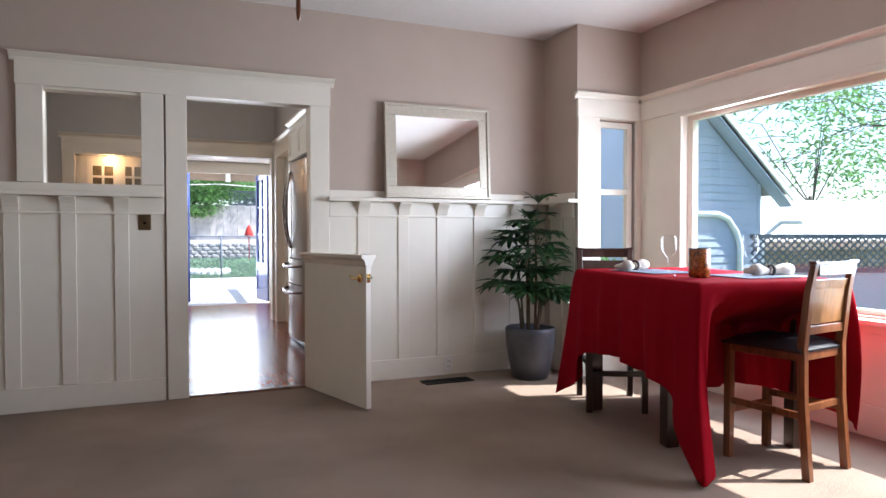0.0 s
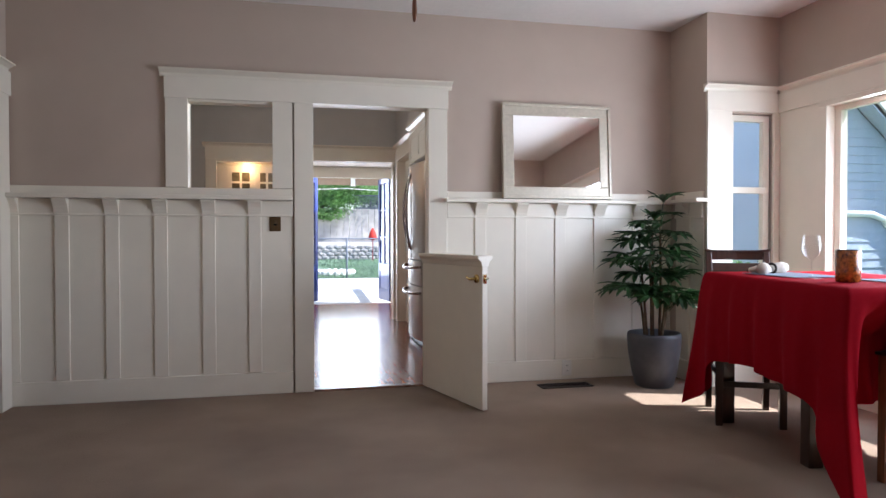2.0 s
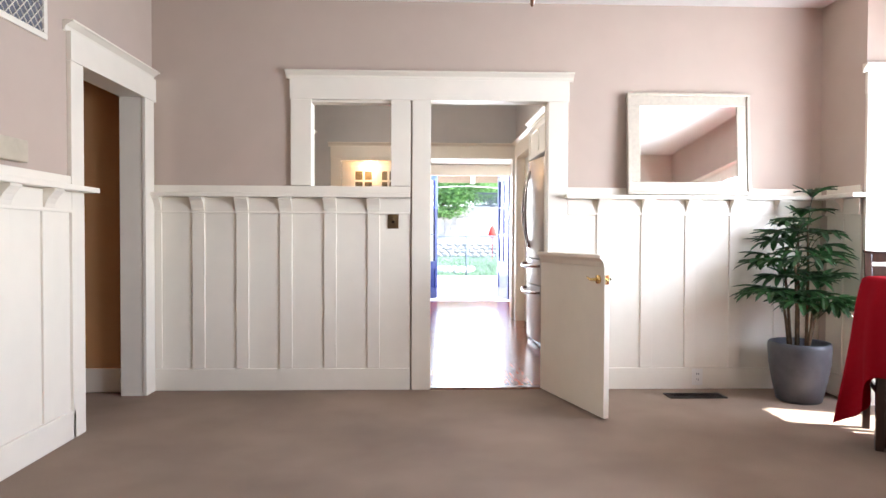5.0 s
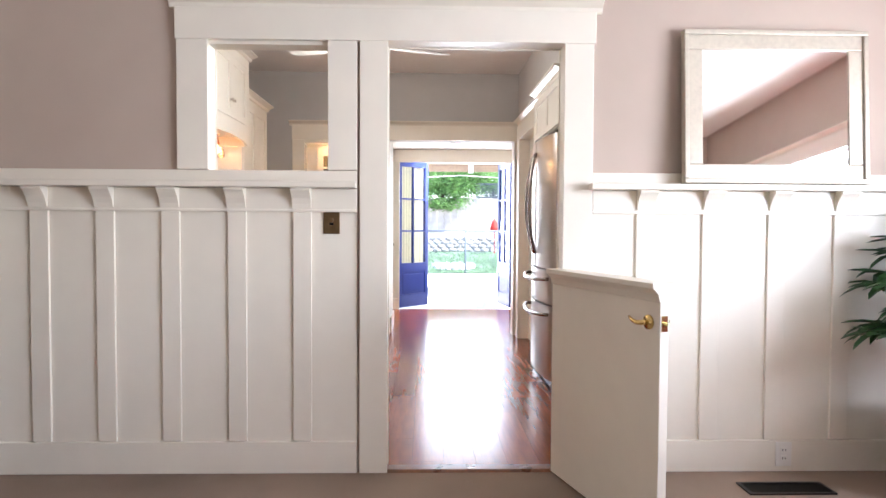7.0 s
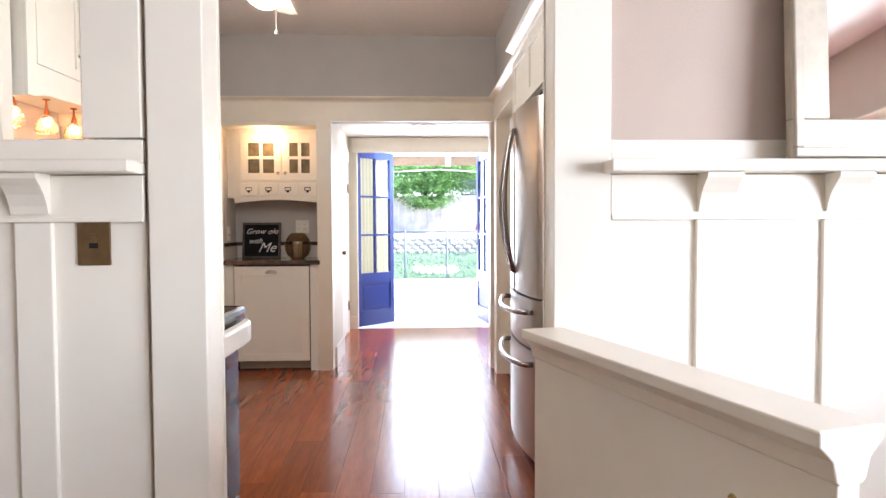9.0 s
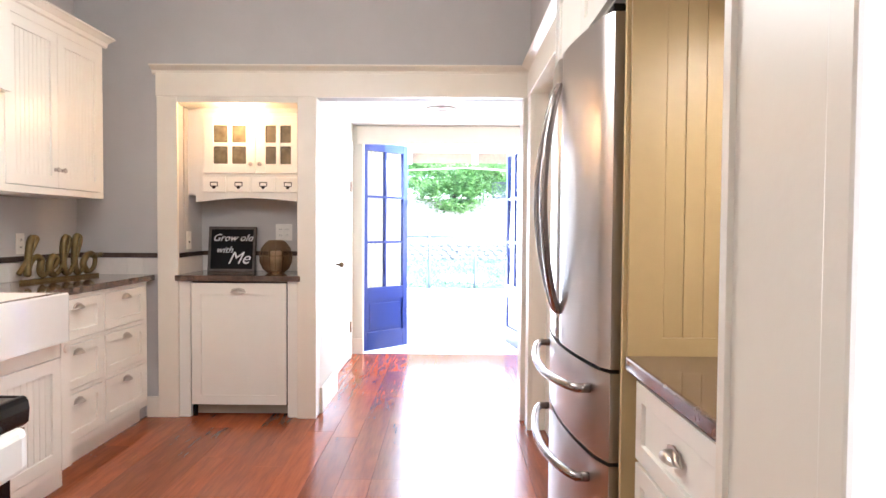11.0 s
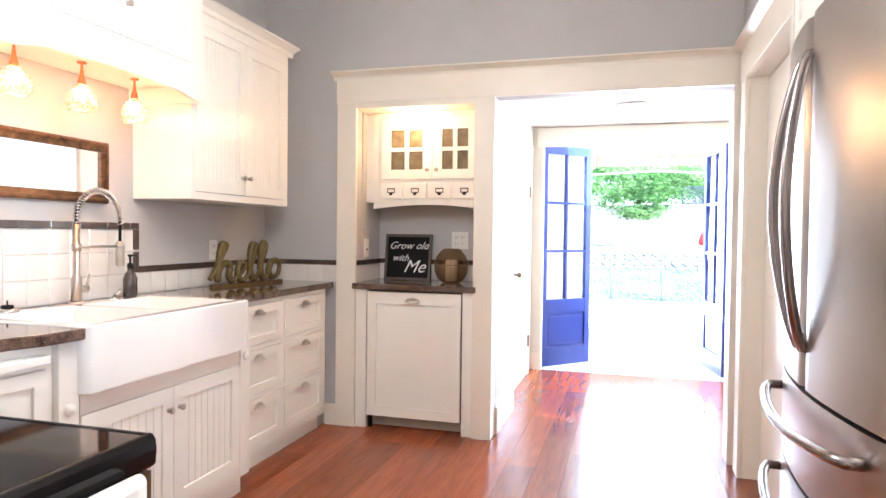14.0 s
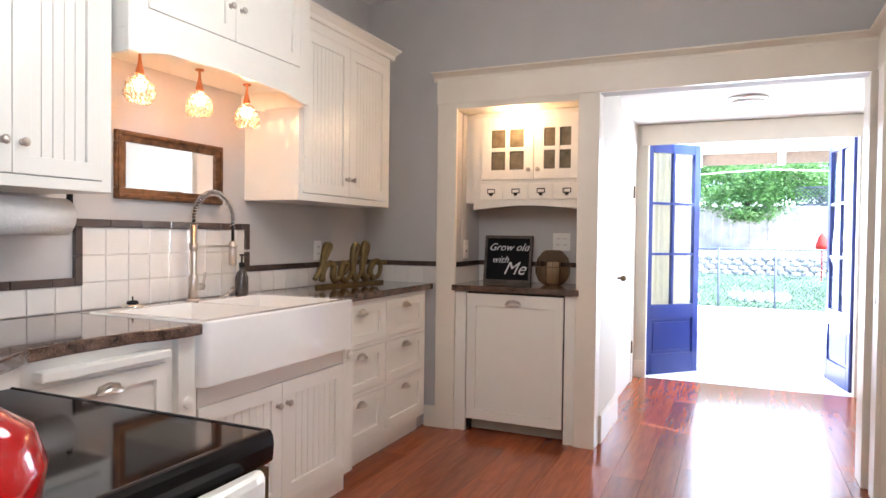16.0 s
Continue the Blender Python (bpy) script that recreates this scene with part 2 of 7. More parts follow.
class Geo:
    """Collects plain geometry in world metres."""

    def __init__(self):
        self.v, self.f, self.smooth = [], [], []

    def add(self, verts, faces, smooth=False):
        n = len(self.v)
        self.v += [tuple(p) for p in verts]
        self.f += [tuple(i + n for i in face) for face in faces]
        self.smooth += [smooth] * len(faces)
        return self

    def box(self, x0, x1, y0, y1, z0, z1):
        x0, x1, y0, y1, z0, z1 = min(x0, x1), max(x0, x1), min(y0, y1), max(y0, y1), min(z0, z1), max(z0, z1)
        return self.add([(x, y, z) for z in (z0, z1) for x, y in ((x0, y0), (x1, y0), (x1, y1), (x0, y1))],
                        [(0, 3, 2, 1), (4, 5, 6, 7), (0, 1, 5, 4), (1, 2, 6, 5), (2, 3, 7, 6), (3, 0, 4, 7)])

    def cells(self, axis, us, zs, empty, d0, d1):
        """One connected slab across the plane of axis and z, from d0 to d1, with some cells of its grid left open. axis: the way it runs."""
        index, pts, faces = {}, [], []

        def at(i, j, k):
            key = (i, j, k)
            if key not in index:
                index[key] = len(pts)
                d = d1 if k else d0
                pts.append((us[i], d, zs[j]) if axis == "x" else (d, us[i], zs[j]))
            return index[key]

        nu, nz = len(us) - 1, len(zs) - 1
        full = {(i, j) for i in range(nu) for j in range(nz)} - set(empty)
        for i, j in full:
            for k in (0, 1):
                faces.append((at(i, j, k), at(i + 1, j, k), at(i + 1, j + 1, k), at(i, j + 1, k)))
            for di, dj, e in ((-1, 0, ((i, j), (i, j + 1))), (1, 0, ((i + 1, j), (i + 1, j + 1))), (0, -1, ((i, j), (i + 1, j))), (0, 1, ((i, j + 1), (i + 1, j + 1)))):
                if (i + di, j + dj) not in full:
                    (a, b), (c, d) = e
                    faces.append((at(a, b, 0), at(c, d, 0), at(c, d, 1), at(a, b, 1)))
        return self.add(pts, faces)

    def prism(self, outline, axis, a, b):
        """A closed outline in the plane across axis, drawn out from a to b. The outline's two numbers are the other axes in order."""
        n, i = len(outline), "xyz".index(axis)
        pts = []
        for end in (a, b):
            for p, q in outline:
                c = [p, q]
                c.insert(i, end)
                pts.append(c)
        return self.add(pts, [tuple(range(n))[::-1], tuple(range(n, 2 * n))] + [(k, (k + 1) % n, n + (k + 1) % n, n + k) for k in range(n)])

    def lathe(self, cx, cy, profile, seg=24, cap=True):
        pts, faces = [], []
        for r, z in profile:
            pts += [(cx + r * math.cos(2 * math.pi * k / seg), cy + r * math.sin(2 * math.pi * k / seg), z) for k in range(seg)]
        for j in range(len(profile) - 1):
            faces += [(j * seg + k, j * seg + (k + 1) % seg, (j + 1) * seg + (k + 1) % seg, (j + 1) * seg + k) for k in range(seg)]
        if cap:
            faces += [tuple(range(seg))[::-1], tuple(range((len(profile) - 1) * seg, len(profile) * seg))]
        return self.add(pts, faces, True)

    def tube(self, path, r, seg=10, closed=False):
        path = [Vector(p) for p in path]
        n = len(path)
        rad = r if isinstance(r, (list, tuple)) else [r] * n
        pts, faces = [], []
        side = None
        for i, p in enumerate(path):
            d = (path[min(i + 1, n - 1)] - path[max(i - 1, 0)]).normalized()
            if closed:
                d = (path[(i + 1) % n] - path[i - 1]).normalized()
            if side is None:
                side = d.cross((0, 0, 1)) if abs(d.z) < 0.95 else d.cross((1, 0, 0))
            side = (side - d * side.dot(d)).normalized()
            up = d.cross(side)
            pts += [p + (side * math.cos(2 * math.pi * k / seg) + up * math.sin(2 * math.pi * k / seg)) * rad[i] for k in range(seg)]
        for i in range(n if closed else n - 1):
            j = (i + 1) % n
            faces += [(i * seg + k, i * seg + (k + 1) % seg, j * seg + (k + 1) % seg, j * seg + k) for k in range(seg)]
        if not closed:
            faces += [tuple(range(seg))[::-1], tuple(range((n - 1) * seg, n * seg))]
        return self.add(pts, faces, True)

    def ball(self, x, y, z, r, seg=14, squash=1.0):
        rows = seg // 2
        prof = [(max(r * math.sin(math.pi * i / rows), 0.0003), z - squash * r * math.cos(math.pi * i / rows)) for i in range(rows + 1)]
        return self.lathe(x, y, prof, seg)


def mesh_of(name, g, material, origin):
    me = bpy.data.meshes.new(name)
    ox, oy, oz = origin
    me.from_pydata([(x - ox, y - oy, z - oz) for x, y, z in g.v], [], g.f)
    me.materials.append(material)
    me.polygons.foreach_set("use_smooth", g.smooth)
    bm = bmesh.new()
    bm.from_mesh(me)
    bmesh.ops.recalc_face_normals(bm, faces=bm.faces)
    bm.to_mesh(me)
    bm.free()
    return me


def soften(ob, width):
    if width:
        mod = ob.modifiers.new("worn_edge", "BEVEL")
        mod.width, mod.segments, mod.limit_method, mod.angle_limit = width, 2, "ANGLE", radians(40)
    return ob


def part(name, g, material, parent, label="", bevel=0.0):
    origin = ORIGIN[parent.name]
    ob = new(name, mesh_of(name, g, material, origin))
    ob.parent = parent
    ORIGIN[ob.name] = origin
    return soften(tagged(ob, label), bevel)


def thing(name, at, label, category, group=""):
    ob = new(name)
    ob.empty_display_size = 0.1
    ob.location = at
    ORIGIN[ob.name] = tuple(at)
    return tagged(ob, label, category, group)


def solid(name, g, material, label="", category="", group="", kind="", bevel=0.0, at=(0, 0, 0)):
    ob = new(name, mesh_of(name, g, material, at))
    ob.location = at
    ORIGIN[ob.name] = tuple(at)
    return soften(tagged(ob, label, category, group, kind), bevel)


def structure(name, g, material, label="", bevel=0.0, parent=None):
    ob = solid(name, g, material, label, "", "", "structure", bevel)
    if parent:
        ob.parent = parent
    return ob


# ---- large structure ----
DX0, DX1, DY0, DY1, DZ = -1.76, 2.86, -3.4, 4.605, 2.66       # dining room
KX0, KX1, KY0, KY1, KZ = -1.61, 1.27, 4.70, 8.46, 2.74        # kitchen
BX, BY0, BY1 = 3.45, 0.30, 4.14                               # bay: window wall, its near and far ends
DOOR0, DOOR1, DOORZ = 0.128, 0.935, 1.985

structure("floor_carpet", Geo().box(-1.9, 3.6, -3.6, 4.60, -0.1, 0), CARPET, "beige cut-pile wall to wall carpet with faint tread marks")
structure("floor_base", Geo().box(-2.4, 3.2, 4.60, 10.62, -0.12, -0.016), GAP)
structure("threshold", Geo().prism([(4.585, 0), (4.60, 0.011), (4.66, 0.011), (4.675, 0)], "x", DOOR0, DOOR1), WOODC, "reddish wooden threshold strip under the doorway")

g = Geo().cells("x", [-1.9, -0.70, -0.13, DOOR0 - 0.02, DOOR1 + 0.02, 3.0], [0, 1.38, 2.006, DZ + 0.1], [(1, 1), (3, 0), (3, 1)], 4.605, 4.700)
structure("wall_divider", g, WALL, "taupe painted upper wall between the dining room and the kitchen")
g = Geo().cells("x", [KX0 - 0.1, -0.70, -0.13, DOOR0 - 0.02, DOOR1 + 0.02, 2.0], [0, 1.38, 2.006, 2.80], [(1, 1), (3, 0), (3, 1)], 4.7005, 4.706)
structure("wall_kitchen_south", g, WALLK, "grey painted back face of the dividing wall")
structure("wall_bay_return", Geo().box(DX1, DX1 + 0.08, BY1, 4.605, 0, DZ + 0.1), WALL)
g = Geo().cells("x", [DX1 + 0.08, 3.045, 3.41, 3.6], [0, 0.61, 1.955, 2.7], [(1, 1)], BY1, BY1 + 0.14)
structure("wall_bay_north", g, WALL)
WY0, WY1, WZ0, WZ1 = 0.95, 3.67, 0.64, 1.93                    # big bay window
g = Geo().cells("y", [BY0, WY0 - 0.01, WY1 + 0.01, BY1], [0, WZ0, WZ1 + 0.01, 2.7], [(1, 1)], BX, BX + 0.15)
structure("wall_bay_east", g, WALL, "taupe bay wall above a long picture window")
structure("wall_bay_south", Geo().box(DX1, BX + 0.15, BY0 - 0.14, BY0, 0, 2.7), WALL)
structure("wall_dining_east", Geo().box(DX1, DX1 + 0.14, -3.5, BY0 - 0.14, 0, 2.7), WALL)
g = Geo().box(-1.9, 3.0, -3.55, -3.4, 0, 2.7)
structure("wall_dining_south", g, WALL)
HY0, HY1, HZ = 3.66, 4.44, 1.955                               # hall opening in the left wall
g = Geo().cells("y", [-3.4, HY0 - 0.02, HY1 + 0.02, 4.605], [0, HZ + 0.02, 2.7], [(1, 0)], DX0 - 0.14, DX0)
structure("wall_dining_west", g, WALL)
structure("wall_hall_north", Geo().box(-3.2, DX0 - 0.14, 4.56, 4.66, 0, 2.7), WALLH, "tan painted side wall of a hallway")
structure("wall_hall_west", Geo().box(-3.3, -3.2, 2.2, 4.66, 0, 2.7), WALLH)
structure("wall_hall_south", Geo().box(-3.2, DX0 - 0.14, 2.2, 2.3, 0, 2.7), WALLH)
structure("floor_hall", Geo().box(-3.3, -1.9, 2.2, 4.6, -0.1, -0.002), CARPET)
structure("ceiling_hall", Geo().box(-3.3, DX0 - 0.14, 2.2, 4.66, 2.5, 2.6), CEIL)
structure("ceiling_dining", Geo().box(-1.9, 3.6, -3.55, 4.66, DZ, DZ + 0.12), CEIL, "off-white lightly textured plaster ceiling")
structure("ceiling_kitchen", Geo().box(-1.8, 2.1, 4.66, 8.6, KZ, KZ + 0.12), CEIL, "off-white kitchen ceiling")

# kitchen shell
structure("wall_kitchen_west", Geo().box(KX0 - 0.12, KX0, 4.70, 9.0, 0, 2.8), WALLK, "grey painted kitchen wall above a tiled splashback")
NX0, NX1, NY = -0.955, -0.195, 8.90                            # niche
PX0, PX1 = -0.075, 1.225                                       # passage to the porch
g = Geo().cells("x", [KX0, NX0 - 0.02, NX1 + 0.02, PX1 + 0.02, 1.6], [0, 2.042, 2.8], [(1, 0), (2, 0)], KY1, KY1 + 0.12)
structure("wall_kitchen_north", g, WALLK, "grey painted wall over the cased opening")
structure("wall_niche_back", Geo().box(KX0, -0.1, NY, NY + 0.08, 0, 2.2), WALLK)
structure("wall_niche_side", Geo().box(NX0 - 0.10, NX0 - 0.02, KY1 + 0.14, NY, 0, 2.2), WALLK)
structure("niche_ceiling", Geo().box(NX0 - 0.02, NX1 + 0.02, KY1 + 0.003, NY, 2.005, 2.041), CAB)
structure("wall_passage_west", Geo().box(NX1 + 0.02, PX0, KY1 + 0.10, 9.15, 0, 2.3), WALLP, "white painted side of the passage")
structure("wall_fridge_back", Geo().box(1.82, 1.95, 4.70, 7.07, 0, 2.8), WALLK)
RY0, RY1 = 7.27, 8.24
g = Geo().cells("y", [4.70, 6.98, RY0 - 0.02, RY1 + 0.02, KY1], [0, 2.05, 2.21, 2.8], [(0, 0), (0, 1), (2, 0)], KX1, KX1 + 0.12)
structure("wall_fridge_side", Geo().box(KX1 + 0.12, 1.82, 6.98, 7.07, 0, 2.8), WALLK)
structure("ceiling_soffit", Geo().box(KX1 + 0.12, 1.82, 4.70, 6.98, 2.21, 2.25), WALLK)
structure("wall_kitchen_east", g, WALLK)

# porch shell
EY = 10.60
structure("wall_porch_west", Geo().box(-0.28, -0.16, 9.15, EY, 0, 2.3), WALLP)
structure("wall_porch_jog", Geo().box(-0.40, -0.10, 9.05, 9.15, 0, 2.3), WALLP)
OX0, OX1, OZ = -0.07, 1.50, 2.05
g = Geo().cells("x", [-0.40, OX0, OX1, 2.3], [0, OZ, 2.5], [(1, 0)], EY, EY + 0.12)
structure("wall_porch_north", g, WALLP)
structure("wall_porch_east", Geo().box(1.60, 1.72, KY1 + 0.14, EY, 0, 2.3), WALLP)
structure("ceiling_porch", Geo().box(-0.42, 1.75, KY1 + 0.10, EY + 0.05, 2.20, 2.28), CEIL, "white porch ceiling")


# floorboards run from the dining doorway to the garden doors
def floorboards():
    rnd = random.Random(5)
    n = 0
    x = -1.62
    meshes = {}
    base = structure("floor_boards", Geo().box(-1.6, 1.8, 4.60, 10.6, -0.0155, -0.012), GAP, "glossy reddish cherry plank floor")
    while x < 1.75:
        y = 4.60 - rnd.random() * 0.9
        while y < 10.62:
            ln = rnd.choice((0.9, 1.2, 1.5))
            a, b = max(4.60, y), min(10.62, y + ln)
            y += ln
            if b - a < 0.02:
                continue
            if x < -0.42 and a > 8.95 or x > 1.62:
                continue
            key = (round(b - a, 3))
            if key not in meshes:
                w, l = 0.1538, (b - a)
                gg = Geo().box(0, w, 0, l - 0.0012, -0.012, 0)
                meshes[key] = mesh_of("plank", gg, FLOORW, (0, 0, 0))
            ob = new("plank", meshes[key])
            ob.location = (x, a, 0)
            ob.parent = base
            n += 1
        x += 0.1552


# trim helpers: a crown lip along a line
def lip(g, axis, a, b, face, z, out, deep=0.035):
    """A small crown moulding under a flat cap. face: the wall surface's coordinate across the axis; out: +1 or -1, the way it stands proud."""
    prof = [(0, z - 0.055), (0.012, z - 0.05), (0.018, z - 0.03), (deep, z - 0.012), (deep + 0.012, z - 0.010), (deep + 0.012, z), (0, z)]
    g.prism([(face + out * d, zz) for d, zz in prof], axis, a, b)
    return g


# dining room: cased doorway and interior window in the divider
F = 4.605
g = Geo().box(-0.825, -0.685, F - 0.024, F, 1.40, 1.985)
structure("casing_window_west", g, TRIM, bevel=0.003)
structure("casing_mullion", Geo().box(-0.145, -0.012, F - 0.024, F, 1.40, 1.985), TRIM, bevel=0.003)
structure("casing_door_west", Geo().box(0.0, DOOR0, F - 0.024, F, 0, 1.985), TRIM, bevel=0.003)
structure("casing_door_east", Geo().box(DOOR1, 1.07, F - 0.024, F, 0, 1.985), TRIM, bevel=0.003)
g = Geo().box(-0.83, 1.078, F - 0.028, F, 1.985, 2.125)
lip(g, "x", -0.86, 1.108, F, 2.178, -1, 0.045)
structure("head_casing_divider", g, TRIM, "cream head casing with a crown cap over doorway and interior window", bevel=0.002)
g = Geo().box(DOOR0 - 0.0195, DOOR0 - 0.004, F, 4.706, 0, 2.0).box(DOOR1 + 0.004, DOOR1 + 0.0195, F, 4.706, 0, 2.0).box(DOOR0 - 0.004, DOOR1 + 0.004, F, 4.706, 1.989, 2.004)
structure("door_jamb", g, TRIM)
g = Geo().box(-0.699, -0.689, F, 4.706, 1.39, 1.985).box(-0.141, -0.131, F, 4.706, 1.39, 1.985).box(-0.689, -0.141, F, 4.706, 1.969, 1.985).box(-0.689, -0.141, F, 4.706, 1.382, 1.397)
structure("window_jamb", g, TRIM)
# kitchen-side casing of the same openings
g = Geo().box(DOOR0 - 0.13, DOOR0, 4.706, 4.716, 0, 1.985).box(DOOR1, DOOR1 + 0.13, 4.706, 4.716, 0, 1.985).box(-0.82, DOOR1 + 0.14, 4.706, 4.718, 1.985, 2.12).box(-0.82, -0.685, 4.706, 4.716, 1.40, 1.985).box(-0.145, DOOR0 - 0.13, 4.706, 4.716, 1.40, 1.985)
structure("casing_divider_kitchen", g, TRIM)


# wainscot: boards, battens, corbels, plate shelf
def wainscot(name, axis, a, b, face, out, centres, shelf_a=None, shelf_b=None, z=1.345):
    """Panelling on a wall along axis from a to b at the coordinate face, standing proud by out."""
    root = thing(name, ((a + b) / 2, face, 0) if axis == "x" else (face, (a + b) / 2, 0), "cream painted board and batten wainscot with corbels under its plate shelf", "wainscot", "wall panelling")

    def bx(g, p, q, d0, d1, z0, z1):
        c0, c1 = face + out * d0, face + out * d1
        return g.box(p, q, c0, c1, z0, z1) if axis == "x" else g.box(c0, c1, p, q, z0, z1)

    g = Geo()
    bx(g, a, b, 0, 0.008, 0.10, z - 0.03)
    part("panel_board", g, TRIM, root)
    g = Geo()
    bx(g, a, b, 0, 0.024, 0, 0.148)
    part("baseboard", g, TRIM, root, bevel=0.004)
    g = Geo()
    bx(g, a, b, 0, 0.021, z - 0.13, z - 0.03)
    bx(g, a, b, 0, 0.026, z - 0.137, z - 0.125)
    part("fascia_rail", g, TRIM, root, bevel=0.002)
    g = Geo()
    bx(g, a, b, 0, 0.018, z, z + 0.052)
    part("back_rail", g, TRIM, root, bevel=0.003)
    sa, sb = shelf_a if shelf_a is not None else a, shelf_b if shelf_b is not None else b
    g = Geo()
    bx(g, sa, sb, 0, 0.098, z - 0.028, z)
    part("plate_shelf", g, TRIM, root, bevel=0.005)
    for c in centres:
        w = 0.042
        g = Geo()
        bx(g, c - w, c + w, 0, 0.020, 0.15, z - 0.137)
        part("batten", g, TRIM, root, bevel=0.003)
        prof = [(0.0, z - 0.118), (0.030, z - 0.118), (0.034, z - 0.10), (0.046, z - 0.075), (0.062, z - 0.055), (0.078, z - 0.040), (0.080, z - 0.0285), (0.0, z - 0.0285)]
        g = Geo().prism([(face + out * d, zz) for d, zz in prof], axis, c - w, c + w)
        part("corbel", g, TRIM, root)
    return root


wainscot("wainscot", "x", DX0, -0.012, F, -1, [-1.735, -1.447, -1.152, -0.858, -0.558, -0.262])
w = wainscot("wainscot", "x", 1.072, DX1, F, -1, [1.320, 1.630, 1.940, 2.252, 2.572], 1.05)
wainscot("wainscot", "y", BY1 + 0.02, F - 0.1, DX1, -1, [4.36], BY1 - 0.03, F - 0.1)
wainscot("wainscot", "y", -3.4, HY0 - 0.10, DX0, 1, [3.32, 2.98, 2.64, 2.3, 1.96, 1.62, 1.28], None, HY0 + 0.02, z=1.31)
structure("baseboard_south", Geo().box(-1.76, 2.86, -3.4, -3.375, 0, 0.15), TRIM)

# hall opening casing on the left wall
g = Geo().box(DX0, DX0 + 0.024, HY0 - 0.125, HY0, 0, HZ)
structure("casing_hall_near", g, TRIM, bevel=0.003)
structure("casing_hall_far", Geo().box(DX0, DX0 + 0.024, HY1, F - 0.026, 0, HZ), TRIM, bevel=0.003)
g = Geo().box(DX0, DX0 + 0.028, HY0 - 0.13, F, HZ, HZ + 0.15)
lip(g, "y", HY0 - 0.16, F, DX0, HZ + 0.2, 1, 0.045)
structure("head_casing_hall", g, TRIM, bevel=0.002)
g = Geo().box(DX0 - 0.145, DX0, HY1 + 0.004, HY1 + 0.019, 0, HZ + 0.019).box(DX0 - 0.145, DX0, HY0 - 0.019, HY0 - 0.004, 0, HZ + 0.019).box(DX0 - 0.145, DX0, HY0 - 0.004, HY1 + 0.004, HZ + 0.004, HZ + 0.019)
structure("jamb_hall", g, TRIM)
structure("baseboard_hall", Geo().box(-3.2, DX0 - 0.15, 4.54, 4.56, 0, 0.16), TRIM, bevel=0.004)

# bay trim and windows
g = Geo().box(DX1 - 0.004, 3.05, BY1 - 0.022, BY1, 0.0, 1.965).box(3.395, BX, BY1 - 0.022, BY1, 0, 1.965)
structure("casing_bay_north", g, TRIM)
g = Geo().box(3.05, 3.395, BY1 - 0.02, BY1, 0, 0.60).box(3.03, 3.42, BY1 - 0.06, BY1, 0.60, 0.635)
structure("apron_bay_north", g, TRIM, bevel=0.003)
g = Geo().box(DX1 - 0.01, BX, BY1 - 0.026, BY1, 1.965, 2.10)
lip(g, "x", DX1 - 0.03, BX - 0.03, BY1, 2.15, -1, 0.04)
structure("head_casing_bay_north", g, TRIM, bevel=0.002)
g = Geo().box(BX - 0.026, BX, BY0, BY1 - 0.026, 1.965, 2.10)
lip(g, "y", BY0, BY1 - 0.03, BX, 2.15, -1, 0.04)
structure("head_casing_bay_east", g, TRIM, bevel=0.002)
g = Geo().box(BX - 0.008, BX, WY1 + 0.07, BY1 - 0.022, 0.62, 1.965).box(BX - 0.026, BX, WY1, WY1 + 0.07, 0.63, WZ1).box(BX - 0.026, BX, WY0 - 0.07, WY0, 0.63, WZ1)
g.box(BX - 0.026, BX, WY0 - 0.07, WY1 + 0.07, WZ1, 1.9645)
structure("casing_bay_east", g, TRIM, bevel=0.002)
g = Geo().box(BX - 0.022, BX, BY0, BY1 - 0.023, 0.0, 0.17).box(BX - 0.008, BX, BY0, BY1 - 0.022, 0.17, 0.57).box(BX - 0.085, BX, BY0 + 0.3, WY1 + 0.14, 0.598, 0.628).box(BX - 0.022, BX, BY0, BY1 - 0.022, 0.55, 0.598)
structure("apron_bay_east", g, TRIM, bevel=0.004)


def window(name, label, frames, panes, sash=TRIM, pane=CLEAR):
    g = Geo()
    x, y, z = frames[0][0], frames[0][2], frames[0][4]
    root = thing(name, (x, y, z), "", "")
    tagged(root, label, kind="structure")
    for b in frames:
        part("sash", Geo().box(*b), sash, root, bevel=0.003)
    for b in panes:
        ob = part("pane", Geo().box(*b), pane, root)
        ob.visible_shadow = False
    return root


X0 = BX + 0.04
window("window_1", "large fixed picture window in a white frame", [
    (X0, X0 + 0.05, WY0, WY1, WZ1 - 0.035, WZ1), (X0, X0 + 0.05, WY0, WY1, WZ0, WZ0 + 0.03), (X0, X0 + 0.05, WY0, WY0 + 0.05, WZ0 + 0.03, WZ1 - 0.035), (X0, X0 + 0.05, WY1 - 0.05, WY1, WZ0 + 0.03, WZ1 - 0.035)],
    [(X0 + 0.02, X0 + 0.026, WY0 + 0.05, WY1 - 0.05, WZ0 + 0.03, WZ1 - 0.035)])
structure("jamb_bay_east", Geo().box(BX, X0, WY1, WY1 + 0.009, WZ0, WZ1).box(BX, X0, WY0 - 0.009, WY0, WZ0, WZ1).box(BX, X0, WY0, WY1, WZ1, WZ1 + 0.009), TRIM)
Y0 = BY1 + 0.03
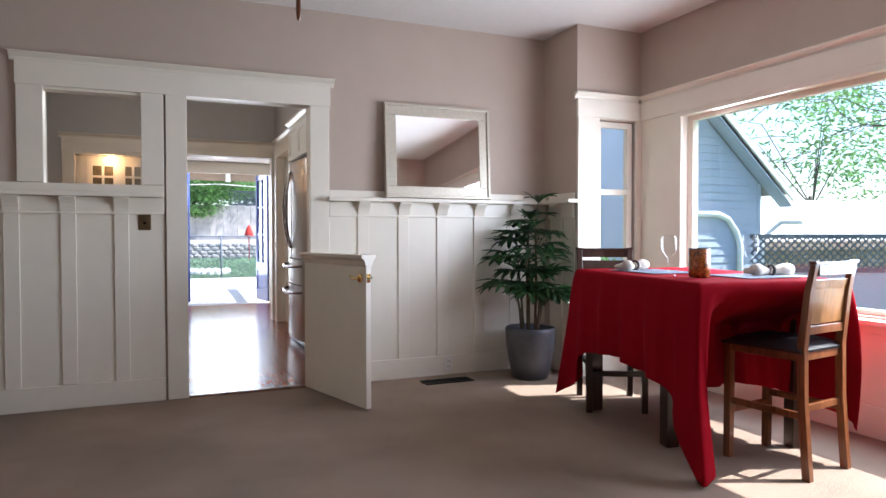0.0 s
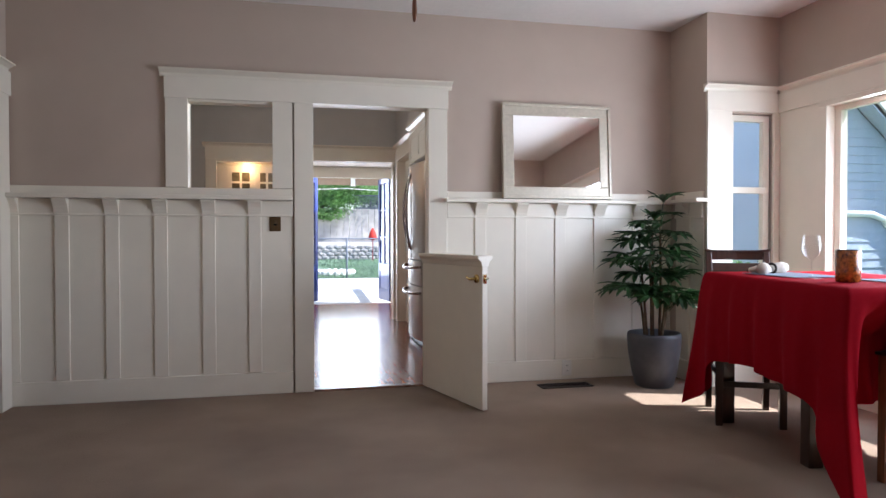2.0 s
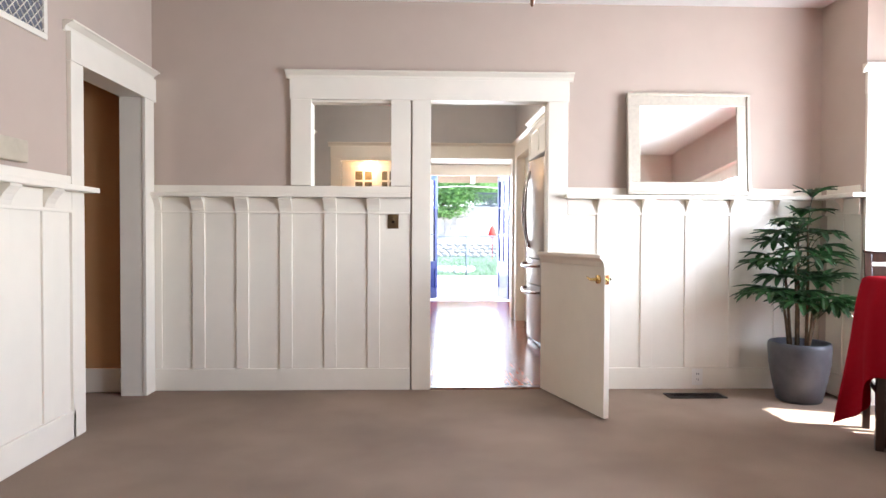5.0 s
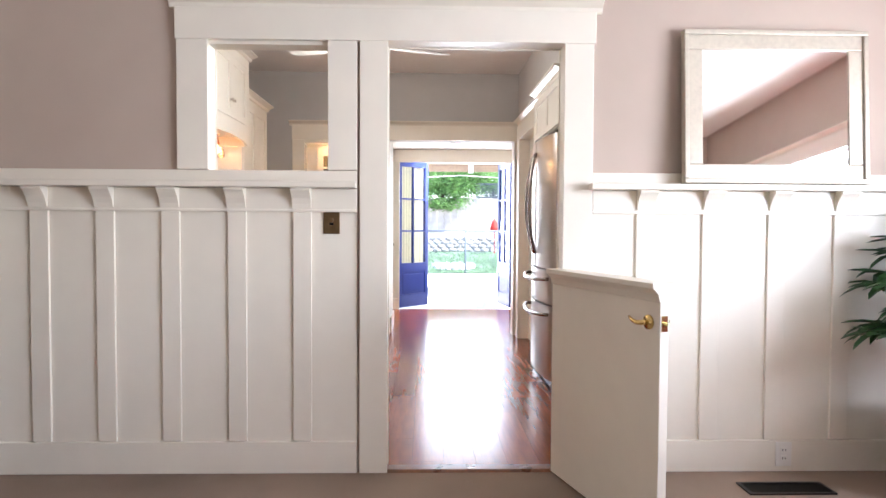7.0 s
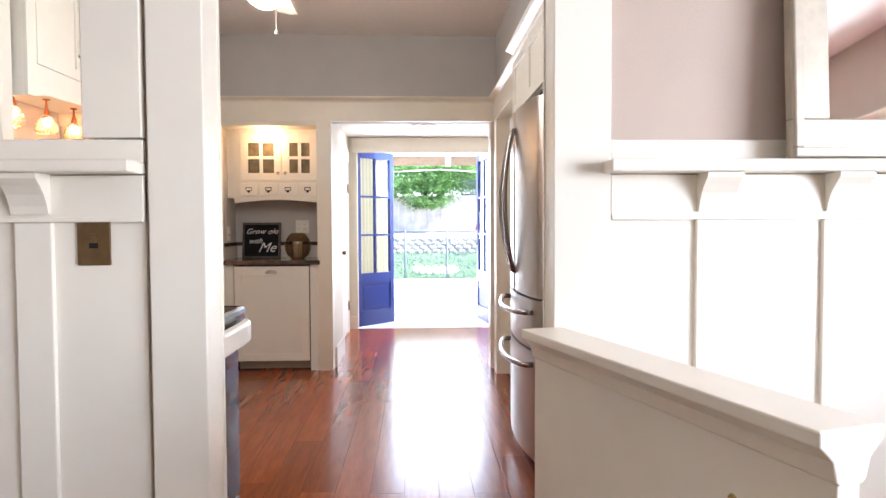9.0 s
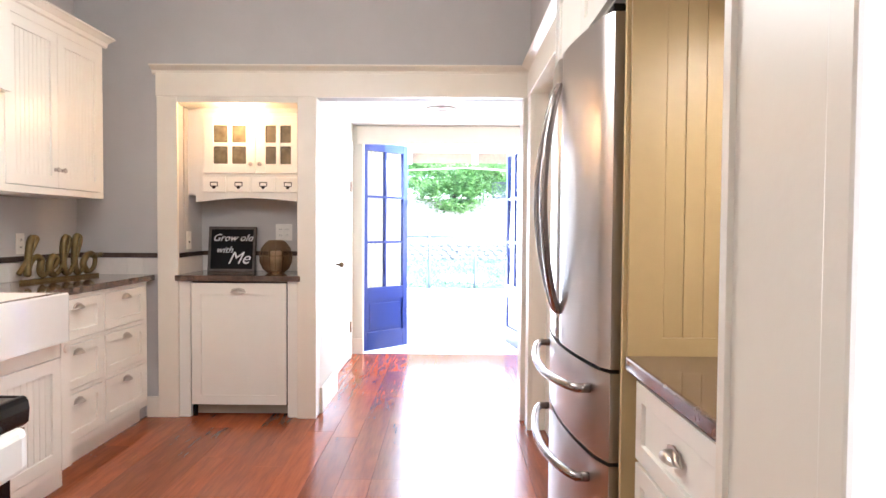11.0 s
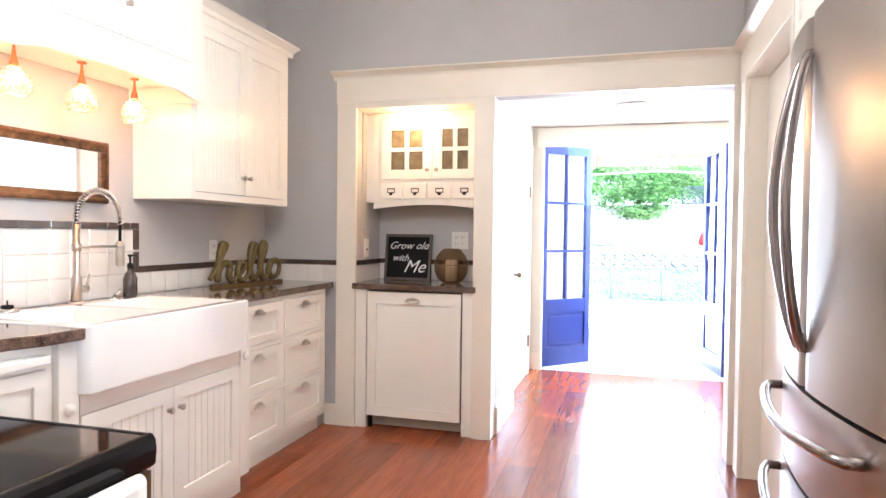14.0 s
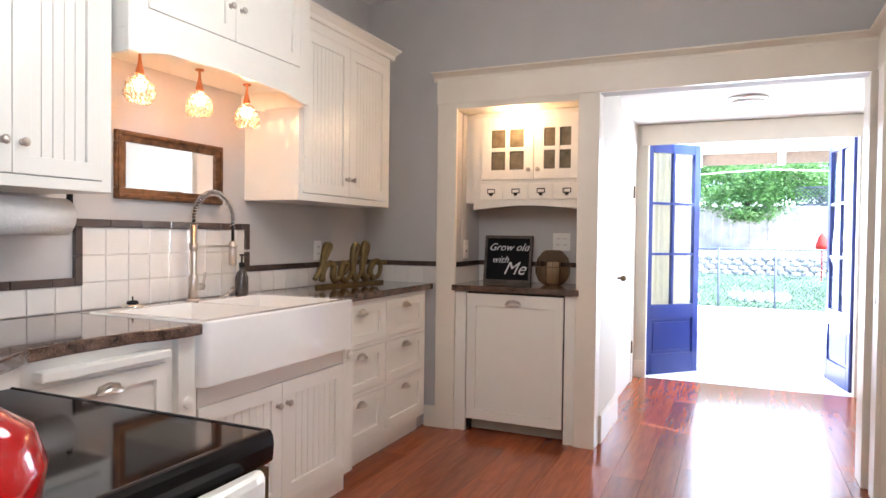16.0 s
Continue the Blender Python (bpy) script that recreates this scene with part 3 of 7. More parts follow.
window("window_2", "narrow white double-hung sash window", [
    (3.05, 3.395, Y0, Y0 + 0.045, 1.905, 1.95), (3.05, 3.395, Y0, Y0 + 0.045, 0.62, 0.68), (3.05, 3.395, Y0, Y0 + 0.045, 1.385, 1.43), (3.05, 3.10, Y0, Y0 + 0.045, 0.68, 1.385), (3.345, 3.395, Y0, Y0 + 0.045, 0.68, 1.385),
    (3.05, 3.10, Y0, Y0 + 0.045, 1.43, 1.905), (3.345, 3.395, Y0, Y0 + 0.045, 1.43, 1.905)],
    [(3.10, 3.345, Y0 + 0.02, Y0 + 0.025, 1.43, 1.905), (3.10, 3.345, Y0 + 0.02, Y0 + 0.025, 0.68, 1.385)])
# kitchen cased opening to niche and passage
g = Geo().box(-1.085, NX0, KY1 - 0.022, KY1 + 0.002, 0, 2.04)
structure("casing_niche_west", g, TRIM, bevel=0.003)
structure("casing_niche_head", Geo().box(NX0, NX1, KY1 - 0.022, KY1 + 0.002, 2.004, 2.04), TRIM)
structure("casing_post", Geo().box(NX1, PX0, KY1 - 0.026, KY1 + 0.10, 0, 2.04), TRIM, "white boxed post between niche and passage", bevel=0.004)
structure("casing_passage_east", Geo().box(PX1, KX1, KY1 - 0.022, KY1 + 0.15, 0, 2.04), TRIM, bevel=0.003)
g = Geo().box(-1.088, KX1, KY1 - 0.028, KY1 + 0.002, 2.04, 2.185)
lip(g, "x", -1.118, KX1, KY1, 2.235, -1, 0.05)
structure("head_casing_kitchen", g, TRIM, "wide white head casing with crown cap", bevel=0.002)
structure("baseboard_niche", Geo().box(KX0 + 0.45, -1.085, KY1 - 0.018, KY1, 0, 0.13), TRIM)
structure("baseboard_passage", Geo().box(PX0, PX0 + 0.018, KY1 + 0.10, 9.15, 0, 0.17), TRIM, bevel=0.004)
structure("baseboard_porch", Geo().box(-0.16, OX0, EY - 0.018, EY, 0, 0.15), TRIM, bevel=0.004)
# side opening casing on the right wall
g = Geo().box(KX1 - 0.024, KX1, RY1, RY1 + 0.125, 0, 2.03).box(KX1 - 0.024, KX1, RY0 - 0.125, RY0, 0, 2.03)
structure("casing_side_door", g, TRIM, bevel=0.003)
g = Geo().box(KX1 - 0.028, KX1, RY0 - 0.13, RY1 + 0.13, 2.03, 2.175)
lip(g, "y", 7.10, KY1 - 0.05, KX1, 2.235, -1, 0.05)
structure("head_casing_side", g, TRIM, bevel=0.002)
structure("jamb_side_door", Geo().box(KX1, KX1 + 0.12, RY1 + 0.004, RY1 + 0.019, 0, 2.049).box(KX1, KX1 + 0.12, RY0 - 0.019, RY0 - 0.004, 0, 2.049).box(KX1, KX1 + 0.12, RY0 - 0.004, RY1 + 0.004, 2.034, 2.049), TRIM)
# garden door head trim
g = Geo().box(OX0 - 0.05, OX1 + 0.05, EY - 0.02, EY, 2.02, 2.19)
structure("head_casing_garden", g, TRIM, bevel=0.003)
structure("casing_garden_west", Geo().box(OX0 - 0.001, OX0 + 0.012, EY - 0.02, EY + 0.12, 0, 2.02), TRIM)


# ---- kitchen things ----
def front(name, parent, axis, face, out, a, b, z0, z1, rail=0.055, thick=0.02, bead=0.0, r_top=None, m=None, top_level=True):
    """A framed door or drawer front: a ring-shaped frame, and its panel or its row of beadboards as sub-parts."""
    m = m or CAB
    rt = r_top or rail
    f0, f1 = face, face + out * thick
    d = part(name, Geo().cells(axis, [a, a + rail, b - rail, b], [z0, z0 + rail, z1 - rt, z1], [(1, 1)], f0, f1), m, parent, bevel=0.0015)

    def bx(p, q, t):
        c0, c1 = face, face + out * t
        return Geo().box(p, q, c0, c1, z0 + rail, z1 - rt) if axis == "x" else Geo().box(c0, c1, p, q, z0 + rail, z1 - rt)

    host = d if top_level else parent
    if bead:
        part("panel", bx(a + rail, b - rail, thick * 0.25), m, host)
        n = max(1, round((b - a - 2 * rail) / bead))
        w = (b - a - 2 * rail) / n
        for i in range(n):
            part("bead_board", bx(a + rail + i * w + 0.0014, a + rail + (i + 1) * w - 0.0014, thick * 0.55), m, host, bevel=0.001)
    else:
        part("panel", bx(a + rail, b - rail, thick * 0.45), m, host)
    return d


def knob(g, axis, c, face, out, z, r=0.014):
    """A round knob on a short stem, standing out of a plane."""
    n = 14
    for i, (d0, d1, ra, rb) in enumerate(((0, 0.003, r * 0.75, r * 0.7), (0.003, 0.014, r * 0.38, r * 0.38), (0.014, 0.019, r * 0.8, r), (0.019, 0.025, r, r * 0.7))):
        pts = []
        for d, rr in ((d0, ra), (d1, rb)):
            for k in range(n):
                u, w_ = rr * math.cos(2 * math.pi * k / n), rr * math.sin(2 * math.pi * k / n)
                pts.append((c + u, face + out * d, z + w_) if axis == "x" else (face + out * d, c + u, z + w_))
        g.add(pts, [tuple(range(n)), tuple(range(n, 2 * n))] + [(k, (k + 1) % n, n + (k + 1) % n, n + k) for k in range(n)], True)
    return g


def cup_pull(g, axis, c, face, out, z, w=0.045, h=0.024):
    """A half-round bin pull, open below."""
    rows, cols = 5, 10
    pts = []
    for j in range(rows + 1):
        t = math.pi / 2 * j / rows
        for i in range(cols + 1):
            s = math.pi * i / cols
            u = -w * math.cos(s) * (0.35 + 0.65 * math.cos(t * 0.9))
            zz = z + h * 0.95 * math.sin(t) * math.sin(s) ** 0.6 - 0.004
            d = 0.026 * math.cos(t) * math.sin(s) ** 0.7 + 0.002
            pts.append((c + u, face + out * d, zz) if axis == "x" else (face + out * d, c + u, zz))
    g.add(pts, [(j * (cols + 1) + i, j * (cols + 1) + i + 1, (j + 1) * (cols + 1) + i + 1, (j + 1) * (cols + 1) + i) for j in range(rows) for i in range(cols)], True)
    plate = [(c + s * w * 1.02, zz) for s, zz in ((-1, z - 0.006), (1, z - 0.006), (0.75, z + h * 0.75), (0, z + h * 1.1), (-0.75, z + h * 0.75))]
    if axis == "x":
        g.prism([(u, zz) for u, zz in plate], "y", face, face + out * 0.003)
    else:
        g.prism([(u, zz) for u, zz in plate], "x", face, face + out * 0.003)
    return g


def upper(name, label, face, a, b, z0, z1, doors, depth, bead=0.034, crown=True, knobs=True, deep=0.05):
    root = thing(name, (face, (a + b) / 2, z0), label, "kitchen cabinet", "white wall cabinets")
    part("body", Geo().box(face - depth, face - 0.02, a, b, z0, z1), CAB, root, bevel=0.001)
    part("face_frame", Geo().cells("y", [a, a + 0.035, b - 0.035, b], [z0, z0 + 0.035, z1 - 0.05, z1], [(1, 1)], face - 0.02, face), CAB, root, bevel=0.001)
    # dark sheet behind the doors stands for the shade in their gaps
    part("door_gap_shade", Geo().box(face - 0.0195, face - 0.017, a + 0.035, b - 0.035, z0 + 0.035, z1 - 0.05), DARK, root)
    n = len(doors) - 1
    for i in range(n):
        p, q = doors[i] + 0.0015, doors[i + 1] - 0.0015
        d = front("door", root, "y", face - 0.017, 1, p, q, z0 + 0.038, z1 - 0.053, 0.055, 0.021, bead)
        if knobs:
            ky = q - 0.028 if i % 2 == 0 and n > 1 else p + 0.028
            part("knob", knob(Geo(), "y", ky, face + 0.004, 1, z0 + 0.13), NICKEL, d, "brushed nickel knob")
    if crown:
        g = Geo()
        lipz = z1 + 0.055
        lip(g, "y", a - 0.03, b + 0.035, face, lipz, 1, deep)
        g.box(face - depth, face, a, b, z1, z1 + 0.05)
        prof = [(b, z1), (b + 0.012, z1 + 0.01), (b + 0.03, lipz - 0.012), (b + 0.035, lipz), (b, lipz)]
        g.prism([(y, z) for y, z in prof], "x", face - depth, face)
        prof = [(a, z1), (a - 0.012, z1 + 0.01), (a - 0.028, lipz - 0.012), (a - 0.03, lipz), (a, lipz)]
        g.prism([(y, z) for y, z in prof], "x", face - depth, face)
        part("crown_moulding", g, CAB, root)
    return root


upper("wall_cabinet", "white beadboard double-door wall cabinet beside the pendant alcove", -1.28, 7.27, 8.165, 1.38, 2.27, (7.305, 7.715, 8.13), 0.329)
upper("wall_cabinet", "white beadboard double-door wall cabinet above the paper towels", -1.28, 5.55, 6.238, 1.345, 2.27, (5.585, 5.905, 6.203), 0.329)

# hood cabinet with scalloped valance
HF = -1.215
root = thing("hood_cabinet", (HF, 6.75, 1.83), "taller white two-door cabinet with a scalloped valance over the sink", "kitchen cabinet")
g = Geo().box(KX0 + 0.001, HF - 0.022, 6.25, 7.262, 1.90, 2.54).box(KX0 + 0.001, HF - 0.022, 6.25, 6.27, 1.82, 1.90).box(KX0 + 0.001, HF - 0.022, 7.242, 7.262, 1.82, 1.90)
part("body", g, CAB, root, bevel=0.002)
ys = [6.25 + (7.262 - 6.25) * i / 40 for i in range(41)]
curve = []
for y in ys:
    s = (y - 6.25) / 1.012
    e = min(s, 1 - s)
    z = 1.825 if e < 0.06 else 1.825 + 0.026 * math.sin(min(1, (e - 0.06) / 0.14) * math.pi / 2) + (0.008 * math.sin((e - 0.28) / 0.22 * math.pi / 2) if e > 0.28 else 0)
    curve.append((y, z))
g = Geo()
for d in (HF - 0.022, HF):
    g.add([(d, y, z) for y, z in curve] + [(d, y, 1.985) for y, z in curve], [(k, k + 1, 42 + k, 41 + k) for k in range(40)])
loop = curve + [(y, 1.985) for y, z in curve[::-1]]
g.add([(d, y, z) for d in (HF - 0.022, HF) for y, z in loop], [(k, (k + 1) % 82, 82 + (k + 1) % 82, 82 + k) for k in range(82)])
part("valance", g, CAB, root, "white scalloped valance board")
part("upper_frame", Geo().box(HF - 0.022, HF, 6.25, 6.33, 1.985, 2.54).box(HF - 0.022, HF, 7.19, 7.262, 1.985, 2.54).box(HF - 0.022, HF, 6.33, 7.19, 2.47, 2.54), CAB, root)
# shade between the hood doors, put in as a thin dark sheet
part("door_gap_shade", Geo().box(HF - 0.022, HF - 0.019, 6.33, 7.19, 1.985, 2.47), DARK, root)
for i, (p, q) in enumerate(((6.333, 6.758), (6.761, 7.187))):
    d = front("door", root, "y", HF - 0.018, 1, p, q, 1.988, 2.467, 0.055, 0.02)
    part("knob", knob(Geo(), "y", q - 0.03 if i == 0 else p + 0.03, HF + 0.002, 1, 2.12), NICKEL, d, "brushed nickel knob")
g = Geo()
lip(g, "y", 6.22, 7.295, HF, 2.595, 1, 0.055)
g.box(KX0, HF, 6.25, 7.262, 2.54, 2.594).prism([(7.262, 2.54), (7.275, 2.55), (7.29, 2.583), (7.295, 2.595), (7.262, 2.595)], "x", KX0, HF)
part("crown_moulding", g, CAB, root)


def pendant(y, z):
    x = -1.42
    root = thing("pendant_lamp", (x, y, 1.90), "small lit pendant lamp with a beaded shade under the hood", "pendant lamp", "pendants over the sink")
    part("socket_stem", Geo().lathe(x, y, [(0.015, z + 0.045), (0.016, z + 0.055), (0.008, z + 0.085), (0.005, z + 0.11), (0.005, 1.89), (0.018, 1.893), (0.018, 1.899)], 14), COPPER, root, "slim copper-toned stem and socket")
    bulb = part("bulb", Geo().ball(x, y, z + 0.012, 0.027, 12, 1.2), BULB, root, "glowing warm bulb")
    bulb.visible_shadow = False
    g = Geo()
    prof = [(0.015, z + 0.042), (0.031, z + 0.026), (0.046, z + 0.004), (0.054, z - 0.020), (0.053, z - 0.040), (0.043, z - 0.055)]
    rnd = random.Random(int(y * 100))
    for r, zz in prof:
        g.tube([(x + r * math.cos(a), y + r * math.sin(a), zz) for a in [2 * math.pi * k / 20 for k in range(20)]], 0.0013, 4, True)
    for k in range(18):
        a0 = 2 * math.pi * k / 18
        for s in (1, -1):
            g.tube([(x + r * math.cos(a0 + s * j * 0.22), y + r * math.sin(a0 + s * j * 0.22), zz) for j, (r, zz) in enumerate(prof)], 0.0022, 4)
    for r, zz in prof[1:]:
        for k in range(18):
            a = 2 * math.pi * (k + rnd.random() * 0.3) / 18
            g.ball(x + r * math.cos(a), y + r * math.sin(a), zz + rnd.uniform(-0.006, 0.006), rnd.uniform(0.0045, 0.0068), 6)
    part("bead_shade", g, SHADE, root, "woven glass bead shade")
    lamp("pendant_light", "POINT", pose(x, y, z + 0.0), 0.36, (1.0, 0.44, 0.17), shadow_soft_size=0.003)


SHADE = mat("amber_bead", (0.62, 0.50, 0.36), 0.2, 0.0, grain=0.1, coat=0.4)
pendant(6.474, 1.765)
pendant(6.775, 1.765)
pendant(7.065, 1.765)

# small mirror over the sink
MX = KX0
root = thing("sink_mirror", (MX, 6.81, 1.35), "small landscape mirror in a distressed bronze frame", "mirror")
y0, y1, z0, z1, w = 6.513, 7.10, 1.347, 1.622, 0.045
g = Geo().box(MX, MX + 0.02, y0, y1, z0, z0 + w).box(MX, MX + 0.02, y0, y1, z1 - w, z1).box(MX, MX + 0.02, y0, y0 + w, z0 + w, z1 - w).box(MX, MX + 0.02, y1 - w, y1, z0 + w, z1 - w)
g.box(MX + 0.02, MX + 0.028, y0 + 0.006, y1 - 0.006, z0 + 0.006, z0 + 0.022).box(MX + 0.02, MX + 0.028, y0 + 0.006, y1 - 0.006, z1 - 0.022, z1 - 0.006)
g.box(MX + 0.02, MX + 0.028, y0 + 0.006, y0 + 0.022, z0 + 0.022, z1 - 0.022).box(MX + 0.02, MX + 0.028, y1 - 0.022, y1 - 0.006, z0 + 0.022, z1 - 0.022)
part("frame", g, FRAMEB, root, bevel=0.004)
part("mirror_glass", Geo().box(MX, MX + 0.008, y0 + w, y1 - w, z0 + w, z1 - w), MIRROR, root)


# worktops
def slab(outline, z0=0.878, z1=0.915):
    return Geo().prism(outline, "z", z0, z1)


solid("worktop", slab([(KX0, 7.26), (-1.10, 7.26), (-1.10, KY1 - 0.024), (KX0, KY1 - 0.001)]), GRANITE, "polished brown granite worktop beside the farmhouse sink", "worktop", bevel=0.006)
solid("worktop", slab([(KX0, 4.745), (-0.69, 4.745), (-0.69, 5.50), (-0.88, 5.61), (-0.985, 5.76), (-1.0, 5.90), (-0.995, 6.10), (-0.965, 6.18), (-0.955, 6.24), (-0.955, 6.325), (KX0, 6.325)]), GRANITE, "polished brown granite corner worktop with a diagonal front", "worktop", bevel=0.006)
solid("worktop", slab([(KX0, 6.326), (-1.50, 6.326), (-1.50, 7.259), (KX0, 7.259)]), GRANITE, "narrow granite strip behind the sink", "worktop")
solid("worktop", slab([(NX0 - 0.019, KY1 - 0.03), (NX1 + 0.019, KY1 - 0.03), (NX1 + 0.019, NY), (NX0 - 0.019, NY)], 0.875, 0.912), GRANITE, "brown granite worktop inside the niche", "worktop", bevel=0.005)
solid("worktop", slab([(1.208, 4.775), (1.819, 4.775), (1.819, 5.94), (1.208, 5.94)], 0.868, 0.905), GRANITE, "brown granite worktop beside the refrigerator", "worktop", bevel=0.006)


def drawers(root, face, a, b, rows, bead=0):
    for z0, z1 in rows:
        h = z1 - z0
        d = front("drawer_front", root, "y", face - 0.016, 1, a, b, z0, z1, 0.045 if h > 0.15 else 0.03, 0.02)
        part("cup_pull", cup_pull(Geo(), "y", (a + b) / 2, face + 0.004, 1, z1 - 0.045 if h > 0.16 else (z0 + z1) / 2), NICKEL, d, "brushed nickel cup pull")


DF = -1.12
root = thing("drawer_cabinet", (DF, 7.8, 0), "white six-drawer base cabinet with nickel cup pulls", "kitchen cabinet", "white base cabinets")
part("body", Geo().box(KX0, DF - 0.0165, 7.33, 8.36, 0.10, 0.877), CAB, root)
g = Geo().cells("y", [7.33, 7.362, 7.828, 7.858, 8.325, 8.36], [0.10, 0.135, 0.375, 0.397, 0.625, 0.647, 0.855, 0.877], [(i, j) for i in (1, 3) for j in (1, 3, 5)], DF - 0.016, DF)
part("face_frame", g, CAB, root, bevel=0.001)
part("toe_kick", Geo().box(KX0, DF - 0.05, 7.33, 8.36, 0, 0.10), CAB, root)
drawers(root, DF, 7.365, 7.825, ((0.650, 0.852), (0.400, 0.622), (0.138, 0.372)))
drawers(root, DF, 7.861, 8.322, ((0.650, 0.852), (0.400, 0.622), (0.138, 0.372)))
solid("filler_strip", Geo().box(KX0, DF - 0.06, 8.361, KY1 - 0.001, 0, 0.877), WALLK, "painted gap between the drawers and the casing", "filler panel")

SF = -1.0
root = thing("sink_cabinet", (SF, 6.8, 0), "white two-door beadboard cabinet under the farmhouse sink", "kitchen cabinet", "white base cabinets")
part("body", Geo().box(KX0, SF - 0.02, 6.26, 7.325, 0.10, 0.66).box(SF - 0.02, SF, 6.345, 7.245, 0.625, 0.70).box(SF - 0.02, SF, 6.345, 7.245, 0.10, 0.135).box(KX0, SF - 0.05, 6.345, 7.245, 0.66, 0.69), CAB, root, bevel=0.001)
for y in (6.26, 7.247):
    g = Geo().box(SF - 0.03, SF + 0.004, y, y + 0.078, 0.10, 0.877)
    part("pilaster", g, CAB, root, bevel=0.004)
    g = Geo()
    n = 20
    pts = [(SF + d, y + 0.039 + r * math.cos(2 * math.pi * k / n), 0.655 + r * math.sin(2 * math.pi * k / n)) for d, r in ((0.004, 0.022), (0.014, 0.019), (0.014, 0.014), (0.019, 0.006)) for k in range(n)]
    g.add(pts, [(j * n + k, j * n + (k + 1) % n, (j + 1) * n + (k + 1) % n, (j + 1) * n + k) for j in range(3) for k in range(n)] + [tuple(range(3 * n, 4 * n))], True)
    part("rosette", g, CAB, root, bevel=0.002)
part("toe_kick", Geo().box(KX0, SF - 0.045, 6.26, 7.325, 0, 0.10), CAB, root)
# dark sheet that acts as the shade round the sink doors
part("door_gap_shade", Geo().box(SF - 0.0199, SF - 0.018, 6.345, 7.245, 0.13, 0.63), DARK, root)
for i, (p, q) in enumerate(((6.348, 6.793), (6.796, 7.242))):
    d = front("door", root, "y", SF - 0.017, 1, p, q, 0.138, 0.622, 0.06, 0.021, 0.042)
    part("knob", knob(Geo(), "y", q - 0.03 if i == 0 else p + 0.03, SF + 0.004, 1, 0.535), NICKEL, d, "brushed nickel knob")

root = thing("corner_cabinet", (-1.0, 5.9, 0), "white corner base cabinet with a pull-out board and drawers", "kitchen cabinet", "white base cabinets")
part("body", Geo().prism([(KX0, 4.745), (-0.72, 4.745), (-0.72, 5.47), (-0.90, 5.58), (-1.02, 5.76), (-1.02, 6.258), (KX0, 6.258)], "z", 0.10, 0.877), CAB, root, bevel=0.002)
part("toe_kick", Geo().prism([(KX0, 4.745), (-0.76, 4.745), (-0.76, 5.42), (-1.07, 5.78), (-1.07, 6.258), (KX0, 6.258)], "z", 0, 0.10), CAB, root)
part("pull_out_board", Geo().box(-1.02, -0.975, 5.790, 6.215, 0.818, 0.848), CAB, root, bevel=0.006)
drawers(root, -1.003, 5.79, 6.22, ((0.60, 0.80), (0.375, 0.59), (0.138, 0.365)))

# farmhouse sink
root = thing("farmhouse_sink", (-0.96, 6.79, 0.7), "white porcelain apron-front farmhouse sink with two bowls", "kitchen sink")
SX0, SX1, SY0, SY1, SZ = -1.515, -0.952, 6.33, 7.26, 0.92


def rounded(x0, x1, y0, y1, rads, n=6):
    pts = []
    for (cx, cy, a0), r in zip(((x1, y1, 0), (x0, y1, 90), (x0, y0, 180), (x1, y0, 270)), rads):
        sx, sy = (1 if cx == x1 else -1), (1 if cy == y1 else -1)
        for i in range(n + 1):
            a = radians(a0 + 90 * i / n)
            pts.append((cx - sx * r + r * math.cos(a), cy - sy * r + r * math.sin(a)))
    return pts


out = rounded(SX0, SX1, SY0, SY1, (0.03, 0.01, 0.01, 0.03))
g = Geo()
n = len(out)
g.add([(x, y, 0.70) for x, y in out] + [(x, y, SZ - 0.006) for x, y in out], [(k, (k + 1) % n, n + (k + 1) % n, n + k) for k in range(n)], True)
g.add([(x, y, 0.70) for x, y in out], [tuple(range(n))[::-1]])
g.add([(x, y, SZ - 0.006) for x, y in out] + [(x + (-0.004 if x > -1.2 else 0.004), y + (-0.004 if y > 6.8 else 0.004), SZ) for x, y in out], [(k, (k + 1) % n, n + (k + 1) % n, n + k) for k in range(n)])
bowls = [(-1.455, -1.0, 6.375, 6.77), (-1.455, -1.0, 6.81, 7.207)]
X = [SX0 + 0.004, -1.455, -1.0, SX1 - 0.004]
Y = [SY0 + 0.004, 6.375, 6.77, 6.81, 7.207, SY1 - 0.004]
for i in range(3):
    for j in range(5):
        if not (i == 1 and j in (1, 3)):
            z = SZ - 0.012 if j == 2 and i == 1 else SZ
            g.add([(X[i], Y[j], z), (X[i + 1], Y[j], z), (X[i + 1], Y[j + 1], z), (X[i], Y[j + 1], z)], [(0, 1, 2, 3)])
for x0, x1, y0, y1 in bowls:
    c = 0.03
    top, bot = [(x0, y0), (x1, y0), (x1, y1), (x0, y1)], [(x0 + c, y0 + c), (x1 - c, y0 + c), (x1 - c, y1 - c), (x0 + c, y1 - c)]
    g.add([(x, y, SZ) for x, y in top] + [(x, y, SZ - 0.17) for x, y in bot], [(k, (k + 1) % 4, 4 + (k + 1) % 4, 4 + k) for k in range(4)] + [(4, 5, 6, 7)])
part("basin", g, PORC, root)
for x0, x1, y0, y1 in bowls:
    part("drain", Geo().lathe((x0 + x1) / 2, (y0 + y1) / 2, [(0.04, SZ - 0.168), (0.042, SZ - 0.164), (0.03, SZ - 0.163), (0.006, SZ - 0.166)]), CHROME, root, "chrome drain")

